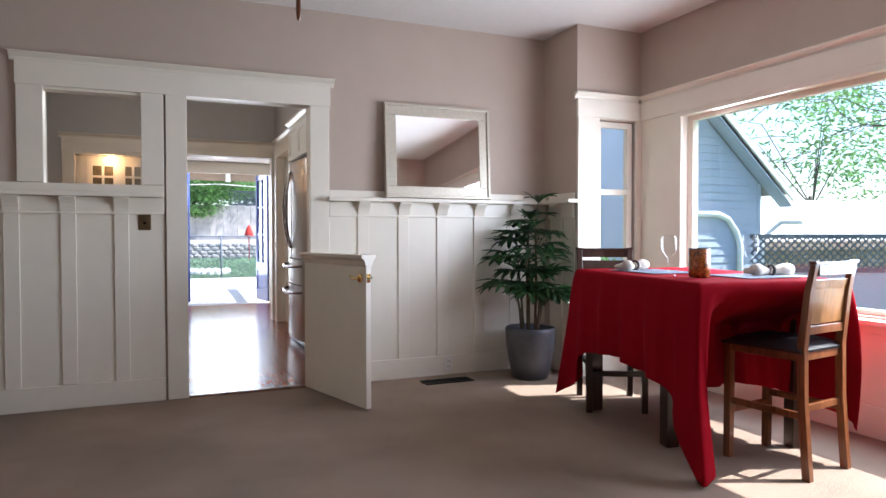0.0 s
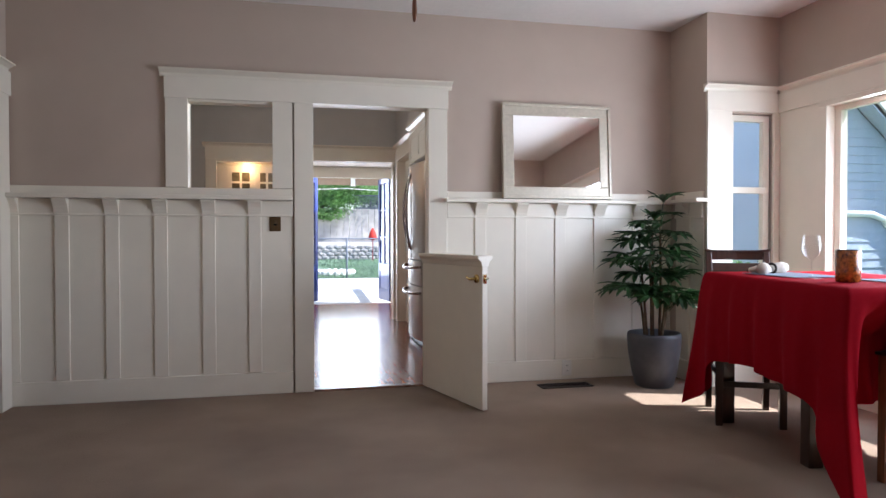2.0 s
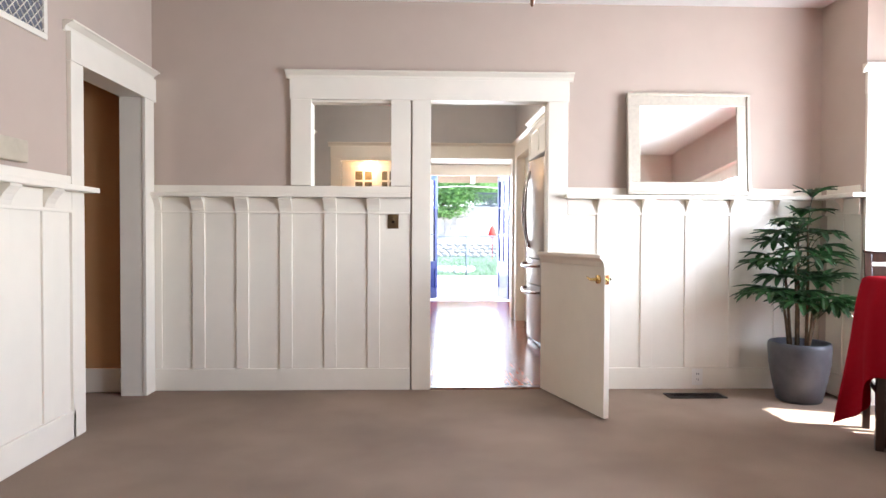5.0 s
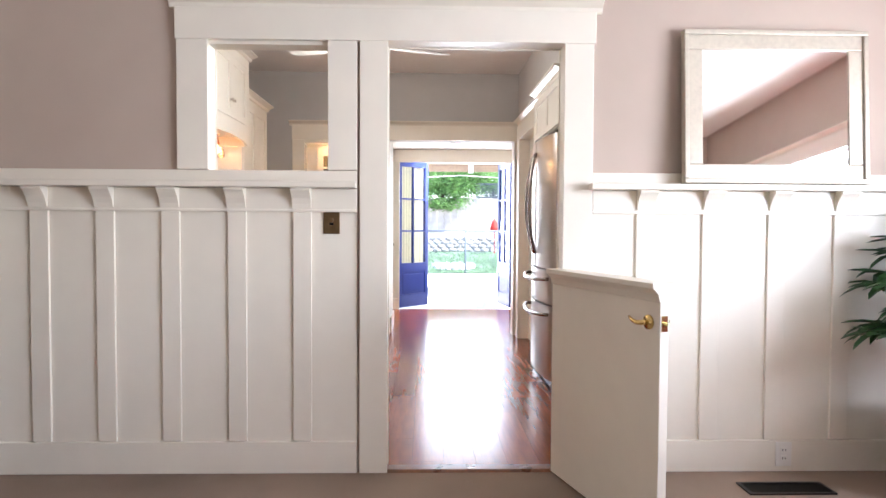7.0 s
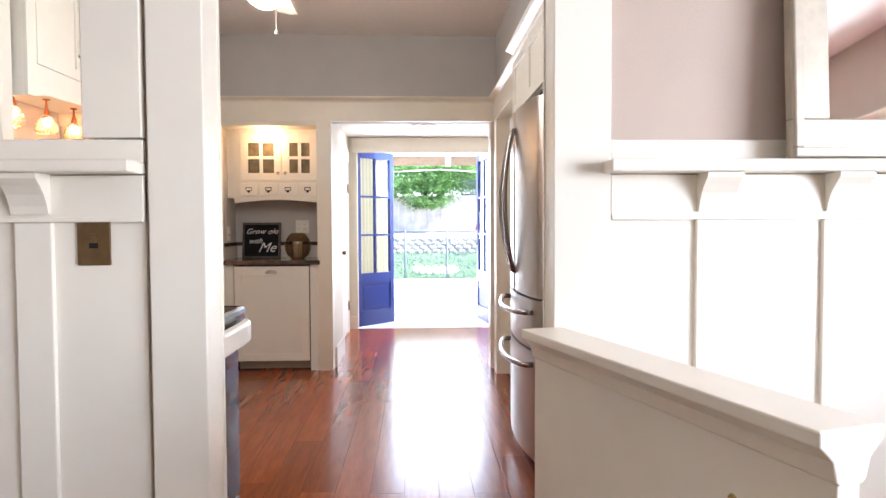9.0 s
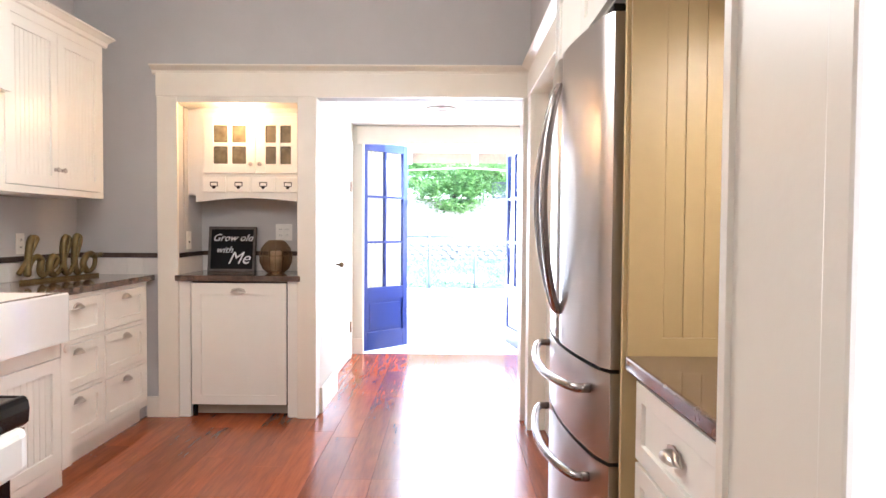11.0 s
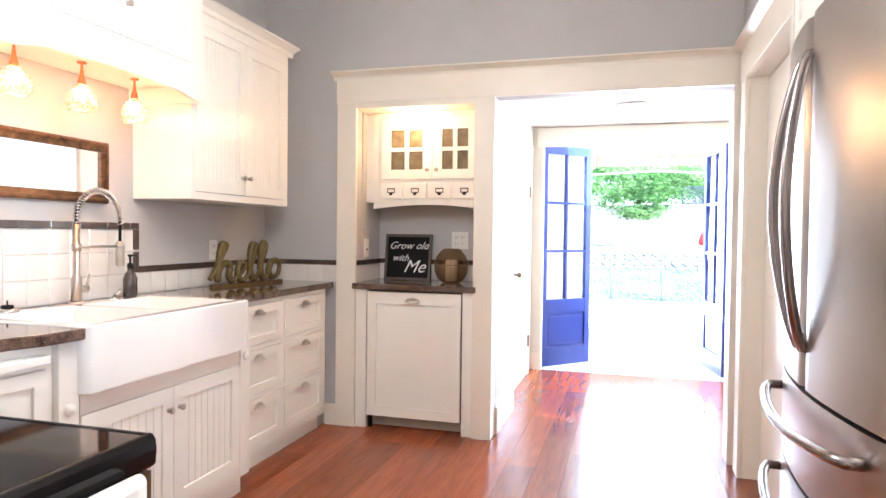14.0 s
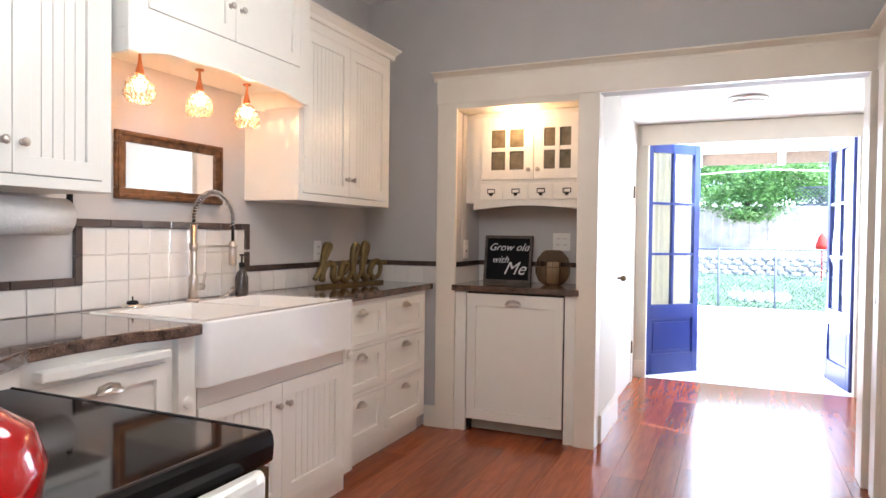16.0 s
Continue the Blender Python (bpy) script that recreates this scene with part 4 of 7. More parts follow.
fx, fy, fz = -1.495, 6.822, SZ
root = thing("spring_faucet", (fx, fy, fz), "tall brushed nickel spring pull-down faucet with a side lever", "faucet")
part("base_plate", Geo().lathe(fx, fy, [(0.030, fz), (0.030, fz + 0.006), (0.022, fz + 0.012)]), NICKEL, root)
part("body", Geo().lathe(fx, fy, [(0.021, fz + 0.01), (0.021, fz + 0.10), (0.017, fz + 0.11), (0.0135, fz + 0.12), (0.0135, fz + 0.33)]), NICKEL, root)
part("lever", Geo().tube([(fx, fy + 0.018, fz + 0.06), (fx, fy + 0.055, fz + 0.06)], 0.016, 14).tube([(fx, fy + 0.05, fz + 0.06), (fx, fy + 0.062, fz + 0.09), (fx, fy + 0.068, fz + 0.12)], [0.007, 0.0055, 0.005], 8), NICKEL, root)
arc = [(fx, fy + 0.12 - 0.12 * math.cos(math.pi * i / 20), fz + 0.35 + 0.125 * math.sin(math.pi * i / 20)) for i in range(21)]
arc = [(fx, fy, fz + 0.32)] + arc + [(fx, fy + 0.24, fz + 0.32), (fx, fy + 0.24, fz + 0.25)]
part("hose", Geo().tube(arc, 0.007, 8), BLACK, root)
g = Geo()
coil, turns = [], 34
L = len(arc) - 2
for i in range(turns * 8):
    s = i / (turns * 8 - 1) * L
    k = min(int(s), L - 1)
    p = Vector(arc[k]).lerp(Vector(arc[k + 1]), s - k)
    d = (Vector(arc[k + 1]) - Vector(arc[k])).normalized()
    e1 = Vector((1, 0, 0))
    e2 = d.cross(e1)
    a = 2 * math.pi * i / 8
    coil.append(p + (e1 * math.cos(a) + e2 * math.sin(a)) * 0.013)
g.tube(coil, 0.0023, 5)
part("spring", g, CHROME, root)
part("spray_head", Geo().lathe(fx, fy + 0.24, [(0.012, fz + 0.145), (0.018, fz + 0.15), (0.019, fz + 0.20), (0.017, fz + 0.245), (0.012, fz + 0.258)]), NICKEL, root)
part("docking_arm", Geo().tube([(fx, fy, fz + 0.235), (fx, fy + 0.225, fz + 0.235)], 0.0055, 8).lathe(fx, fy, [(0.019, fz + 0.22), (0.019, fz + 0.25)]).lathe(fx, fy + 0.24, [(0.021, fz + 0.228), (0.021, fz + 0.242)]), NICKEL, root)

sx, sy = -1.50, 7.13
root = thing("soap_dispenser", (sx, sy, SZ), "dark smoked glass soap bottle with a black pump", "soap dispenser")
part("bottle", Geo().lathe(sx, sy, [(0.026, SZ), (0.031, SZ + 0.01), (0.031, SZ + 0.085), (0.022, SZ + 0.11), (0.012, SZ + 0.12), (0.012, SZ + 0.135)]), mat("bottle_glass", (0.05, 0.04, 0.035), 0.08, grain=0.3, coat=0.6), root)
part("pump", Geo().lathe(sx, sy, [(0.014, SZ + 0.135), (0.014, SZ + 0.155), (0.005, SZ + 0.158), (0.005, SZ + 0.185), (0.011, SZ + 0.187), (0.011, SZ + 0.197)]).tube([(sx, sy, SZ + 0.192), (sx + 0.03, sy, SZ + 0.192), (sx + 0.037, sy, SZ + 0.184)], 0.004, 8), BLACK, root)
root = thing("sink_strainer", (-1.42, 6.55, SZ), "steel and black sink stopper standing on the rim", "sink strainer")
part("disc", Geo().lathe(-1.485, 6.50, [(0.040, SZ), (0.042, SZ + 0.006), (0.036, SZ + 0.014), (0.02, SZ + 0.018)]), CHROME, root)
part("knob", Geo().lathe(-1.485, 6.50, [(0.022, SZ + 0.018), (0.020, SZ + 0.028), (0.003, SZ + 0.030), (0.003, SZ + 0.045)]), BLACK, root)
root = thing("side_tap", (-1.485, 7.02, SZ), "small dark chrome side lever on the sink rim", "tap lever")
part("base", Geo().lathe(-1.485, 7.02, [(0.02, SZ), (0.02, SZ + 0.008), (0.012, SZ + 0.016)]), CHROME, root)
part("lever", Geo().tube([(-1.485, 7.02, SZ + 0.012), (-1.46, 7.01, SZ + 0.03), (-1.43, 6.99, SZ + 0.045)], [0.010, 0.008, 0.006], 8), CHROME, root)

# outlets and switches
def plate(name, label, axis, c, face, out, z, w=0.072, h=0.115, m=PLASTIC, rocker=True, insets=1, dark=BLACK):
    root = thing(name, (c, face, z) if axis == "x" else (face, c, z), label, "electrical plate")

    def bx(p, q, d0, d1, za, zb):
        c0, c1 = face + out * d0, face + out * d1
        return Geo().box(p, q, c0, c1, za, zb) if axis == "x" else Geo().box(c0, c1, p, q, za, zb)

    part("cover", bx(c - w / 2, c + w / 2, 0, 0.006, z - h / 2, z + h / 2), m, root, bevel=0.002)
    for i in range(insets):
        cc = c + (i - (insets - 1) / 2) * 0.046
        if rocker:
            part("toggle", bx(cc - 0.007, cc + 0.007, 0.006, 0.016, z - 0.004, z + 0.016), m, root, bevel=0.001)
            part("toggle_slot", bx(cc - 0.010, cc + 0.010, 0.006, 0.0075, z - 0.018, z - 0.006), dark, root)
        else:
            for s in (-0.02, 0.02):
                r = part("socket", bx(cc - 0.016, cc + 0.016, 0.006, 0.0085, z + s - 0.014, z + s + 0.014), m, root, bevel=0.001)
                part("slot", bx(cc - 0.008, cc - 0.005, 0.0085, 0.0092, z + s - 0.004, z + s + 0.006), dark, r)
                part("slot", bx(cc + 0.005, cc + 0.008, 0.0085, 0.0092, z + s - 0.004, z + s + 0.006), dark, r)
    return root


plate("wall_outlet", "white double socket above the worktop", "y", 7.90, KX0, 1, 1.12, rocker=False)
plate("light_switch", "aged brass switch plate on the wainscot beside the doorway", "x", -0.129, F - 0.008, -1, 1.166, 0.075, 0.115, BRONZE)
plate("wall_outlet", "white socket in the dining room baseboard", "x", 1.99, F - 0.024, -1, 0.085, 0.075, 0.115, PLASTIC, rocker=False)
plate("light_switch", "brass switch plate in the hallway", "x", -2.22, 4.56, -1, 1.20, 0.075, 0.115, BRASS)
plate("wall_outlet", "tan socket low on the hallway wall", "x", -2.22, 4.56, -1, 0.33, 0.075, 0.115, BRASS, rocker=False)
plate("wall_outlet", "white double-gang socket in the niche", "x", -0.395, NY, -1, 1.185, 0.115, 0.115, PLASTIC, rocker=False, insets=2)
plate("light_switch", "white rocker switch on the niche side wall", "y", 8.66, NX0 - 0.02, 1, 1.13, 0.075, 0.12)

# paper towel holder
root = thing("paper_towel_holder", (-1.42, 5.95, 1.27), "paper towel roll on a holder under the wall cabinet", "paper towel")
g = Geo().tube([(-1.42, 5.90, 1.262), (-1.42, 6.17, 1.262)], 0.062, 24)
part("roll", g, PAPER, root)
part("bracket", Geo().tube([(-1.42, 5.88, 1.262), (-1.42, 6.19, 1.262)], 0.008, 8).box(-1.43, -1.41, 6.185, 6.195, 1.255, 1.34).box(-1.43, -1.41, 5.875, 5.885, 1.255, 1.34), DARK, root)

# stove
root = thing("range_stove", (-0.36, 5.1, 0), "freestanding range with black glass top and a cream handle bar", "stove")
TX0, TX1, TY0, TY1 = -0.685, -0.064, 4.768, 5.53
part("body", Geo().box(TX0, TX1 - 0.03, TY0 + 0.01, TY1 - 0.01, 0.03, 0.865), BLACK, root, bevel=0.004)
part("glass_cooktop", Geo().box(TX0, TX1 + 0.016, TY0 + 0.008, TY1 - 0.008, 0.885, 0.897), BLACKG, root, bevel=0.003)
prof = [(TX1 - 0.03, 0.842), (TX1 + 0.022, 0.842), (TX1 + 0.032, 0.850), (TX1 + 0.034, 0.875), (TX1 + 0.032, 0.890), (TX1 + 0.026, 0.898), (TX1 + 0.020, 0.900), (TX1 + 0.016, 0.898), (TX1 + 0.0162, 0.880)]
g = Geo().prism([(x, z) for x, z in prof], "y", TY0, TY1).box(TX0, TX1 + 0.016, TY1 - 0.0078, TY1, 0.865, 0.899).box(TX0, TX1 + 0.016, TY0, TY0 + 0.0078, 0.865, 0.899)
part("top_trim", g, BLACK, root, "glossy black bullnose trim", bevel=0.003)
d = part("oven_door", Geo().box(TX1 - 0.03, TX1 + 0.01, TY0 + 0.02, TY1 - 0.02, 0.20, 0.780), BLACKG, root, bevel=0.006)
g = Geo().prism([(TX1 + 0.042, TY0 + 0.05), (TX1 + 0.075, TY0 + 0.06), (TX1 + 0.080, TY1 - 0.15), (TX1 + 0.076, TY1 - 0.09), (TX1 + 0.068, TY1 - 0.06), (TX1 + 0.042, TY1 - 0.05)], "z", 0.780, 0.858).box(TX1 + 0.009, TX1 + 0.043, TY1 - 0.12, TY1 - 0.07, 0.760, 0.820).box(TX1 + 0.009, TX1 + 0.043, TY0 + 0.07, TY0 + 0.12, 0.760, 0.820)
part("handle_bar", g, CAB, d, "cream enamel handle bar", bevel=0.012)
part("end_trim", Geo().box(TX1 - 0.02, TX1 + 0.024, TY1 - 0.022, TY1 - 0.002, 0.780, 0.838), BRONZE, root)
part("control_panel", Geo().box(TX1 - 0.03, TX1 + 0.004, TY0 + 0.01, TY1 - 0.024, 0.790, 0.852), BLACK, root)
part("storage_drawer", Geo().box(TX1 - 0.03, TX1 + 0.008, TY0 + 0.02, TY1 - 0.02, 0.05, 0.185), CAB, root, "cream lower drawer", bevel=0.006)
KTX, KTY = -0.140, 5.099
root = thing("kettle", (KTX, KTY, 0.898), "glossy red enamel kettle standing on the stove", "kettle")
part("pot_body", Geo().lathe(KTX, KTY, [(0.08, 0.898), (0.098, 0.910), (0.104, 0.950), (0.09, 0.990), (0.055, 1.015), (0.02, 1.020)], 28), REDEN, root)
part("lid_knob", Geo().lathe(KTX, KTY, [(0.008, 1.020), (0.008, 1.030), (0.014, 1.035), (0.01, 1.045)]), BLACK, root)

# tiled splashback: wide field behind the sink, low row elsewhere, brown liner round them
def tiles():
    root = thing("tiled_splashback", (KX0, 7.0, 0.915), "white glazed square tile splashback edged with dark brown liner tile", "wall tile")
    part("grout_bed", Geo().box(KX0, KX0 + 0.004, 6.37, 7.28, 0.915, 1.232).box(KX0, KX0 + 0.004, 4.75, 6.37, 0.915, 1.012).box(KX0, KX0 + 0.004, 7.28, KY1, 0.915, 1.022), GROUT, root)
    s = 0.1045
    meshes = {}

    def tile(y0, y1, z0, z1, m=TILE, name="tile", d=0.011):
        key = (round(y1 - y0, 3), round(z1 - z0, 3), name)
        if key not in meshes:
            w, h, c = y1 - y0, z1 - z0, 0.002
            gg = Geo().add([(0, 0, 0), (0, w, 0), (0, w, h), (0, 0, h), (d - c, 0, 0), (d - c, w, 0), (d - c, w, h), (d - c, 0, h), (d, c, c), (d, w - c, c), (d, w - c, h - c), (d, c, h - c)],
                           [(0, 1, 5, 4), (1, 2, 6, 5), (2, 3, 7, 6), (3, 0, 4, 7), (4, 5, 9, 8), (5, 6, 10, 9), (6, 7, 11, 10), (7, 4, 8, 11), (8, 9, 10, 11)])
            meshes[key] = mesh_of(name, gg, m, (0, 0, 0))
        ob = new(name, meshes[key])
        ob.parent = root
        ob.location = (KX0 - root.location.x, y0 - root.location.y, z0 - root.location.z)
        return ob

    y = 6.37
    while y < 7.27:
        for r in range(3):
            tile(y + 0.001, min(y + s, 7.262) - 0.001, 0.917 + r * s, 0.915 + (r + 1) * s - 0.001)
        y += s
    y = 6.37 - s
    while y > 5.2:
        tile(y + 0.001, y + s - 0.001, 0.917, 1.009)
        y -= s
    y = 7.28
    while y < KY1 - 0.03:
        tile(y + 0.001, min(y + s, KY1 - 0.002) - 0.001, 0.917, 1.019)
        y += s
    for (a, b, z) in ((5.2, 6.34, 1.012), (7.29, KY1 - 0.002, 1.022)):
        y = a
        while y < b - 0.02:
            e = min(y + 0.15, b)
            tile(y + 0.001, e - 0.001, z, z + 0.030, LINER, "liner_tile", 0.018)
            y = e
    y = 6.34
    while y < 7.28:
        e = min(y + 0.15, 7.295)
        tile(y + 0.001, e - 0.001, 1.232, 1.262, LINER, "liner_tile", 0.018)
        y = e
    z = 1.012
    while z < 1.22:
        tile(6.34, 6.37, z, min(z + 0.11, 1.231), LINER, "liner_tile", 0.018)
        tile(7.265, 7.295, z + 0.011, min(z + 0.11, 1.231), LINER, "liner_tile", 0.018)
        z += 0.111
    return root


# back wall strip of liner and low tile between side wall and casing, and inside the niche
def low_row(name, x0, x1, face):
    root = thing(name, (x0, face, 0.915), "low white tile row capped by dark brown liner tile", "wall tile")
    x = x0
    while x < x1 - 0.01:
        e = min(x + 0.1045, x1)
        part("tile", Geo().box(x + 0.001, e - 0.001, face - 0.011, face, 0.915, 1.019), TILE, root)
        x = e
    x = x0
    while x < x1 - 0.01:
        e = min(x + 0.15, x1)
        part("liner_tile", Geo().box(x + 0.001, e - 0.001, face - 0.018, face, 1.022, 1.052), LINER, root)
        x = e


low_row("tiled_upstand", KX0 + 0.012, -1.087, KY1)
low_row("tiled_upstand", NX0 - 0.01, NX1 + 0.015, NY)
g = Geo().box(NX0 - 0.02, NX0 - 0.009, KY1 + 0.015, NY - 0.02, 0.913, 1.019)
solid("tiled_upstand", g, TILE, "white tile upstand on the niche side", "wall tile")
solid("liner_strip", Geo().box(NX0 - 0.02, NX0 - 0.003, KY1 + 0.015, NY - 0.02, 1.022, 1.052), LINER, "dark brown liner tile on the niche side", "wall tile")


# raised lettering
def lettering(name, text, size, m, material, parent, extrude, bold=0.0, shear=0.25):
    cu = bpy.data.curves.new(name, "FONT")
    cu.body, cu.size, cu.extrude, cu.offset, cu.shear, cu.align_x = text, size, extrude, bold, shear, "CENTER"
    cu.bevel_depth = 0.0008 if bold else 0
    cu.resolution_u = 3
    tmp = new(name + "_curve", cu)
    bpy.context.view_layer.update()
    me = bpy.data.meshes.new_from_object(tmp.evaluated_get(bpy.context.evaluated_depsgraph_get()))
    bpy.data.objects.remove(tmp)
    me.name = name
    me.materials.clear()
    me.materials.append(material)
    origin = ORIGIN.get(parent.name, (0, 0, 0)) if parent else (0, 0, 0)
    me.transform(Matrix.Translation([-c for c in origin]) @ m)
    ob = new(name, me)
    if parent:
        ob.parent = parent
        ORIGIN[ob.name] = origin
    return ob


root = thing("hello_sign", (-1.44, 8.01, 0.915), "antique gold script word sculpture reading hello", "word sign")
STROKES = (
    ((0.00, 0.10), (0.08, 0.40), (0.17, 0.80), (0.20, 0.97), (0.15, 1.00), (0.12, 0.80), (0.10, 0.40), (0.09, 0.03)),
    ((0.09, 0.03), (0.13, 0.36), (0.19, 0.50), (0.24, 0.42), (0.23, 0.15), (0.27, 0.03), (0.33, 0.14)),
    ((0.33, 0.14), (0.40, 0.26), (0.43, 0.43), (0.38, 0.50), (0.34, 0.35), (0.34, 0.12), (0.40, 0.02), (0.47, 0.15)),
    ((0.47, 0.15), (0.54, 0.58), (0.58, 0.92), (0.54, 1.00), (0.505, 0.80), (0.50, 0.22), (0.55, 0.02), (0.61, 0.15)),
    ((0.61, 0.15), (0.68, 0.60), (0.72, 0.95), (0.68, 1.03), (0.645, 0.82), (0.64, 0.22), (0.69, 0.02), (0.75, 0.14)),
    ((0.86, 0.52), (0.79, 0.46), (0.75, 0.22), (0.81, 0.03), (0.89, 0.14), (0.91, 0.38), (0.86, 0.51), (0.92, 0.44), (1.00, 0.50)),
)


def script_word(y0, y1, z0, height, x_near, x_far):
    """Joined handwriting as fat rounded strokes, thick and thin, standing along the y axis."""
    g = Geo()
    for stroke in STROKES:
        pts = [Vector((x_near + (x_far - x_near) * u, y0 + (y1 - y0) * u, z0 + height * v)) for u, v in stroke]
        path, rad = [], []
        for k in range(len(pts) - 1):
            p0, p1, p2, p3 = pts[max(k - 1, 0)], pts[k], pts[k + 1], pts[min(k + 2, len(pts) - 1)]
            for q in range(6):
                t = q / 6
                path.append(0.5 * (2 * p1 + (p2 - p0) * t + (2 * p0 - 5 * p1 + 4 * p2 - p3) * t * t + (3 * p1 - p0 - 3 * p2 + p3) * t ** 3))
                rad.append(0.0195 if p2.z < p1.z else 0.0135)
        path.append(pts[-1])
        rad.append(0.012)
        g.tube(path, rad, 8)
    return g


part("hello_letters", script_word(7.70, 8.33, 0.942, 0.215, -1.485, -1.385), GOLDL, root)
part("foot_rail", Geo().prism([(-1.495, 7.72), (-1.475, 7.717), (-1.385, 8.30), (-1.405, 8.303)], "z", 0.915, 0.932), GOLDL, root)

# niche contents
root = thing("chalkboard_sign", (-0.735, 8.83, 0.912), "small framed black sign with white lettering", "sign")
lean = pose(-0.735, 8.80, 0.912, -8, 0, 0)


def leaned(g, m):
    g.v = [tuple(m @ Vector(p)) for p in g.v]
    return g


part("frame", leaned(Geo().box(-0.163, 0.163, -0.012, 0.012, 0, 0.018).box(-0.163, 0.163, -0.012, 0.012, 0.294, 0.312).box(-0.163, -0.147, -0.012, 0.012, 0.018, 0.294).box(0.147, 0.163, -0.012, 0.012, 0.018, 0.294), lean), mat("weathered_frame", (0.12, 0.10, 0.085), 0.7, grain=0.3), root)
part("board", leaned(Geo().box(-0.147, 0.147, -0.004, 0.010, 0.018, 0.294), lean), BOARD, root)
for text, x, z, size in (("Grow old", 0.0, 0.212, 0.070), ("with", -0.055, 0.130, 0.066), ("Me", 0.045, 0.055, 0.120)):
    lettering("sign_word", text, size, lean @ pose(x, -0.006, z, 90, 0, 0), CHALK, root, 0.0006, 0.0, 0.45)

lx, ly = -0.405, 8.72
root = thing("candle_lantern", (lx, ly, 0.912), "round wire and smoked glass lantern holding a cream pillar candle", "lantern")
part("candle", Geo().lathe(lx, ly, [(0.038, 0.922), (0.038, 1.055), (0.03, 1.06), (0.01, 1.058)]), WAX, root)
prof = [(0.05, 0.914), (0.085, 0.94), (0.105, 0.985), (0.108, 1.03), (0.095, 1.08), (0.065, 1.118), (0.048, 1.13)]
o = part("glass_globe", Geo().lathe(lx, ly, prof, 28, False), SMOKE, root)
o.visible_shadow = False
g = Geo()
for k in range(14):
    a = 2 * math.pi * k / 14
    g.tube([(lx + r * 1.02 * math.cos(a), ly + r * 1.02 * math.sin(a), z) for r, z in prof], 0.0018, 5)
for r, z in (prof[0], prof[3], prof[6]):
    g.tube([(lx + r * 1.03 * math.cos(2 * math.pi * k / 24), ly + r * 1.03 * math.sin(2 * math.pi * k / 24), z) for k in range(24)], 0.003, 6, True)
g.lathe(lx, ly, [(0.05, 0.912), (0.05, 0.920)])
part("wire_cage", g, BRONZE, root)

# niche wall cabinet
NF = 8.64
root = thing("niche_cabinet", (-0.575, NF, 1.38), "white niche cabinet with glazed doors above four small label drawers", "kitchen cabinet")
a, b = -0.915, -0.196
part("body", Geo().box(a, b, NF + 0.001, NY - 0.001, 1.43, 2.003), CAB, root)
part("side_filler", Geo().box(NX0 - 0.019, a, NF + 0.02, NY - 0.001, 1.43, 2.003), CAB, root)
arch = [(a + (b - a) * i / 24, 1.385 + 0.028 * math.sin(math.pi * i / 24)) for i in range(25)]
g = Geo().prism(arch + [(b, 1.43), (a, 1.43)], "y", NF, NF + 0.02)
part("arched_apron", g, CAB, root, "white arched apron")
g = Geo().box(a + 0.0, b, NF - 0.012, NF, 1.975, 2.003)
part("top_moulding", g, CAB, root, bevel=0.003)
mid = -0.513
for i, (p, q) in enumerate(((a + 0.06, mid - 0.002), (mid + 0.002, b - 0.022))):
    g = Geo()
    w, c0 = q - p, (p + q) / 2
    g.box(p, p + 0.062, NF - 0.016, NF, 1.575, 1.95).box(q - 0.062, q, NF - 0.016, NF, 1.575, 1.95).box(p + 0.062, q - 0.062, NF - 0.016, NF, 1.575, 1.637).box(p + 0.062, q - 0.062, NF - 0.016, NF, 1.89, 1.95)
    g.box(c0 - 0.014, c0 + 0.014, NF - 0.016, NF, 1.637, 1.89).box(p + 0.062, c0 - 0.014, NF - 0.016, NF, 1.752, 1.777).box(c0 + 0.014, q - 0.062, NF - 0.016, NF, 1.752, 1.777)
    d = part("glazed_door", g, CAB, root, bevel=0.0015)
    for px0, px1 in ((p + 0.06, c0 - 0.012), (c0 + 0.012, q - 0.06)):
        for pz0, pz1 in ((1.635, 1.754), (1.775, 1.892)):
            part("pane", Geo().box(px0, px1, NF - 0.008, NF - 0.004, pz0, pz1), FROST, d, "dim seeded glass pane")
    part("knob", knob(Geo(), "x", q - 0.028 if i == 0 else p + 0.028, NF - 0.016, -1, 1.635), NICKEL, d)
for i in range(4):
    p = a + 0.05 + i * 0.163
    q = min(p + 0.15, b - 0.012)
    d = part("small_drawer", Geo().box(p, q, NF - 0.014, NF, 1.45, 1.55), CAB, root, bevel=0.003)
    c = (p + q) / 2
    g = Geo().box(c - 0.026, c + 0.026, NF - 0.017, NF - 0.014, 1.512, 1.518).box(c - 0.026, c + 0.026, NF - 0.017, NF - 0.014, 1.488, 1.493).box(c - 0.026, c - 0.021, NF - 0.017, NF - 0.014, 1.49, 1.516).box(c + 0.021, c + 0.026, NF - 0.017, NF - 0.014, 1.49, 1.516)
    g.prism([(c - 0.014, 1.488), (c + 0.014, 1.488), (c + 0.006, 1.472), (c - 0.006, 1.472)], "y", NF - 0.022, NF - 0.014)
    part("label_pull", g, DARK, d, "dark metal label pull")
root = thing("puck_light", (-0.60, 8.56, 2.0), "small lit puck lamp in the niche ceiling", "ceiling light")
part("rim", Geo().lathe(-0.60, 8.56, [(0.035, 2.004), (0.035, 1.996), (0.028, 1.994)]), CHROME, root)
part("lens", Geo().lathe(-0.60, 8.56, [(0.027, 1.9945), (0.020, 1.991)]), BULB, root)
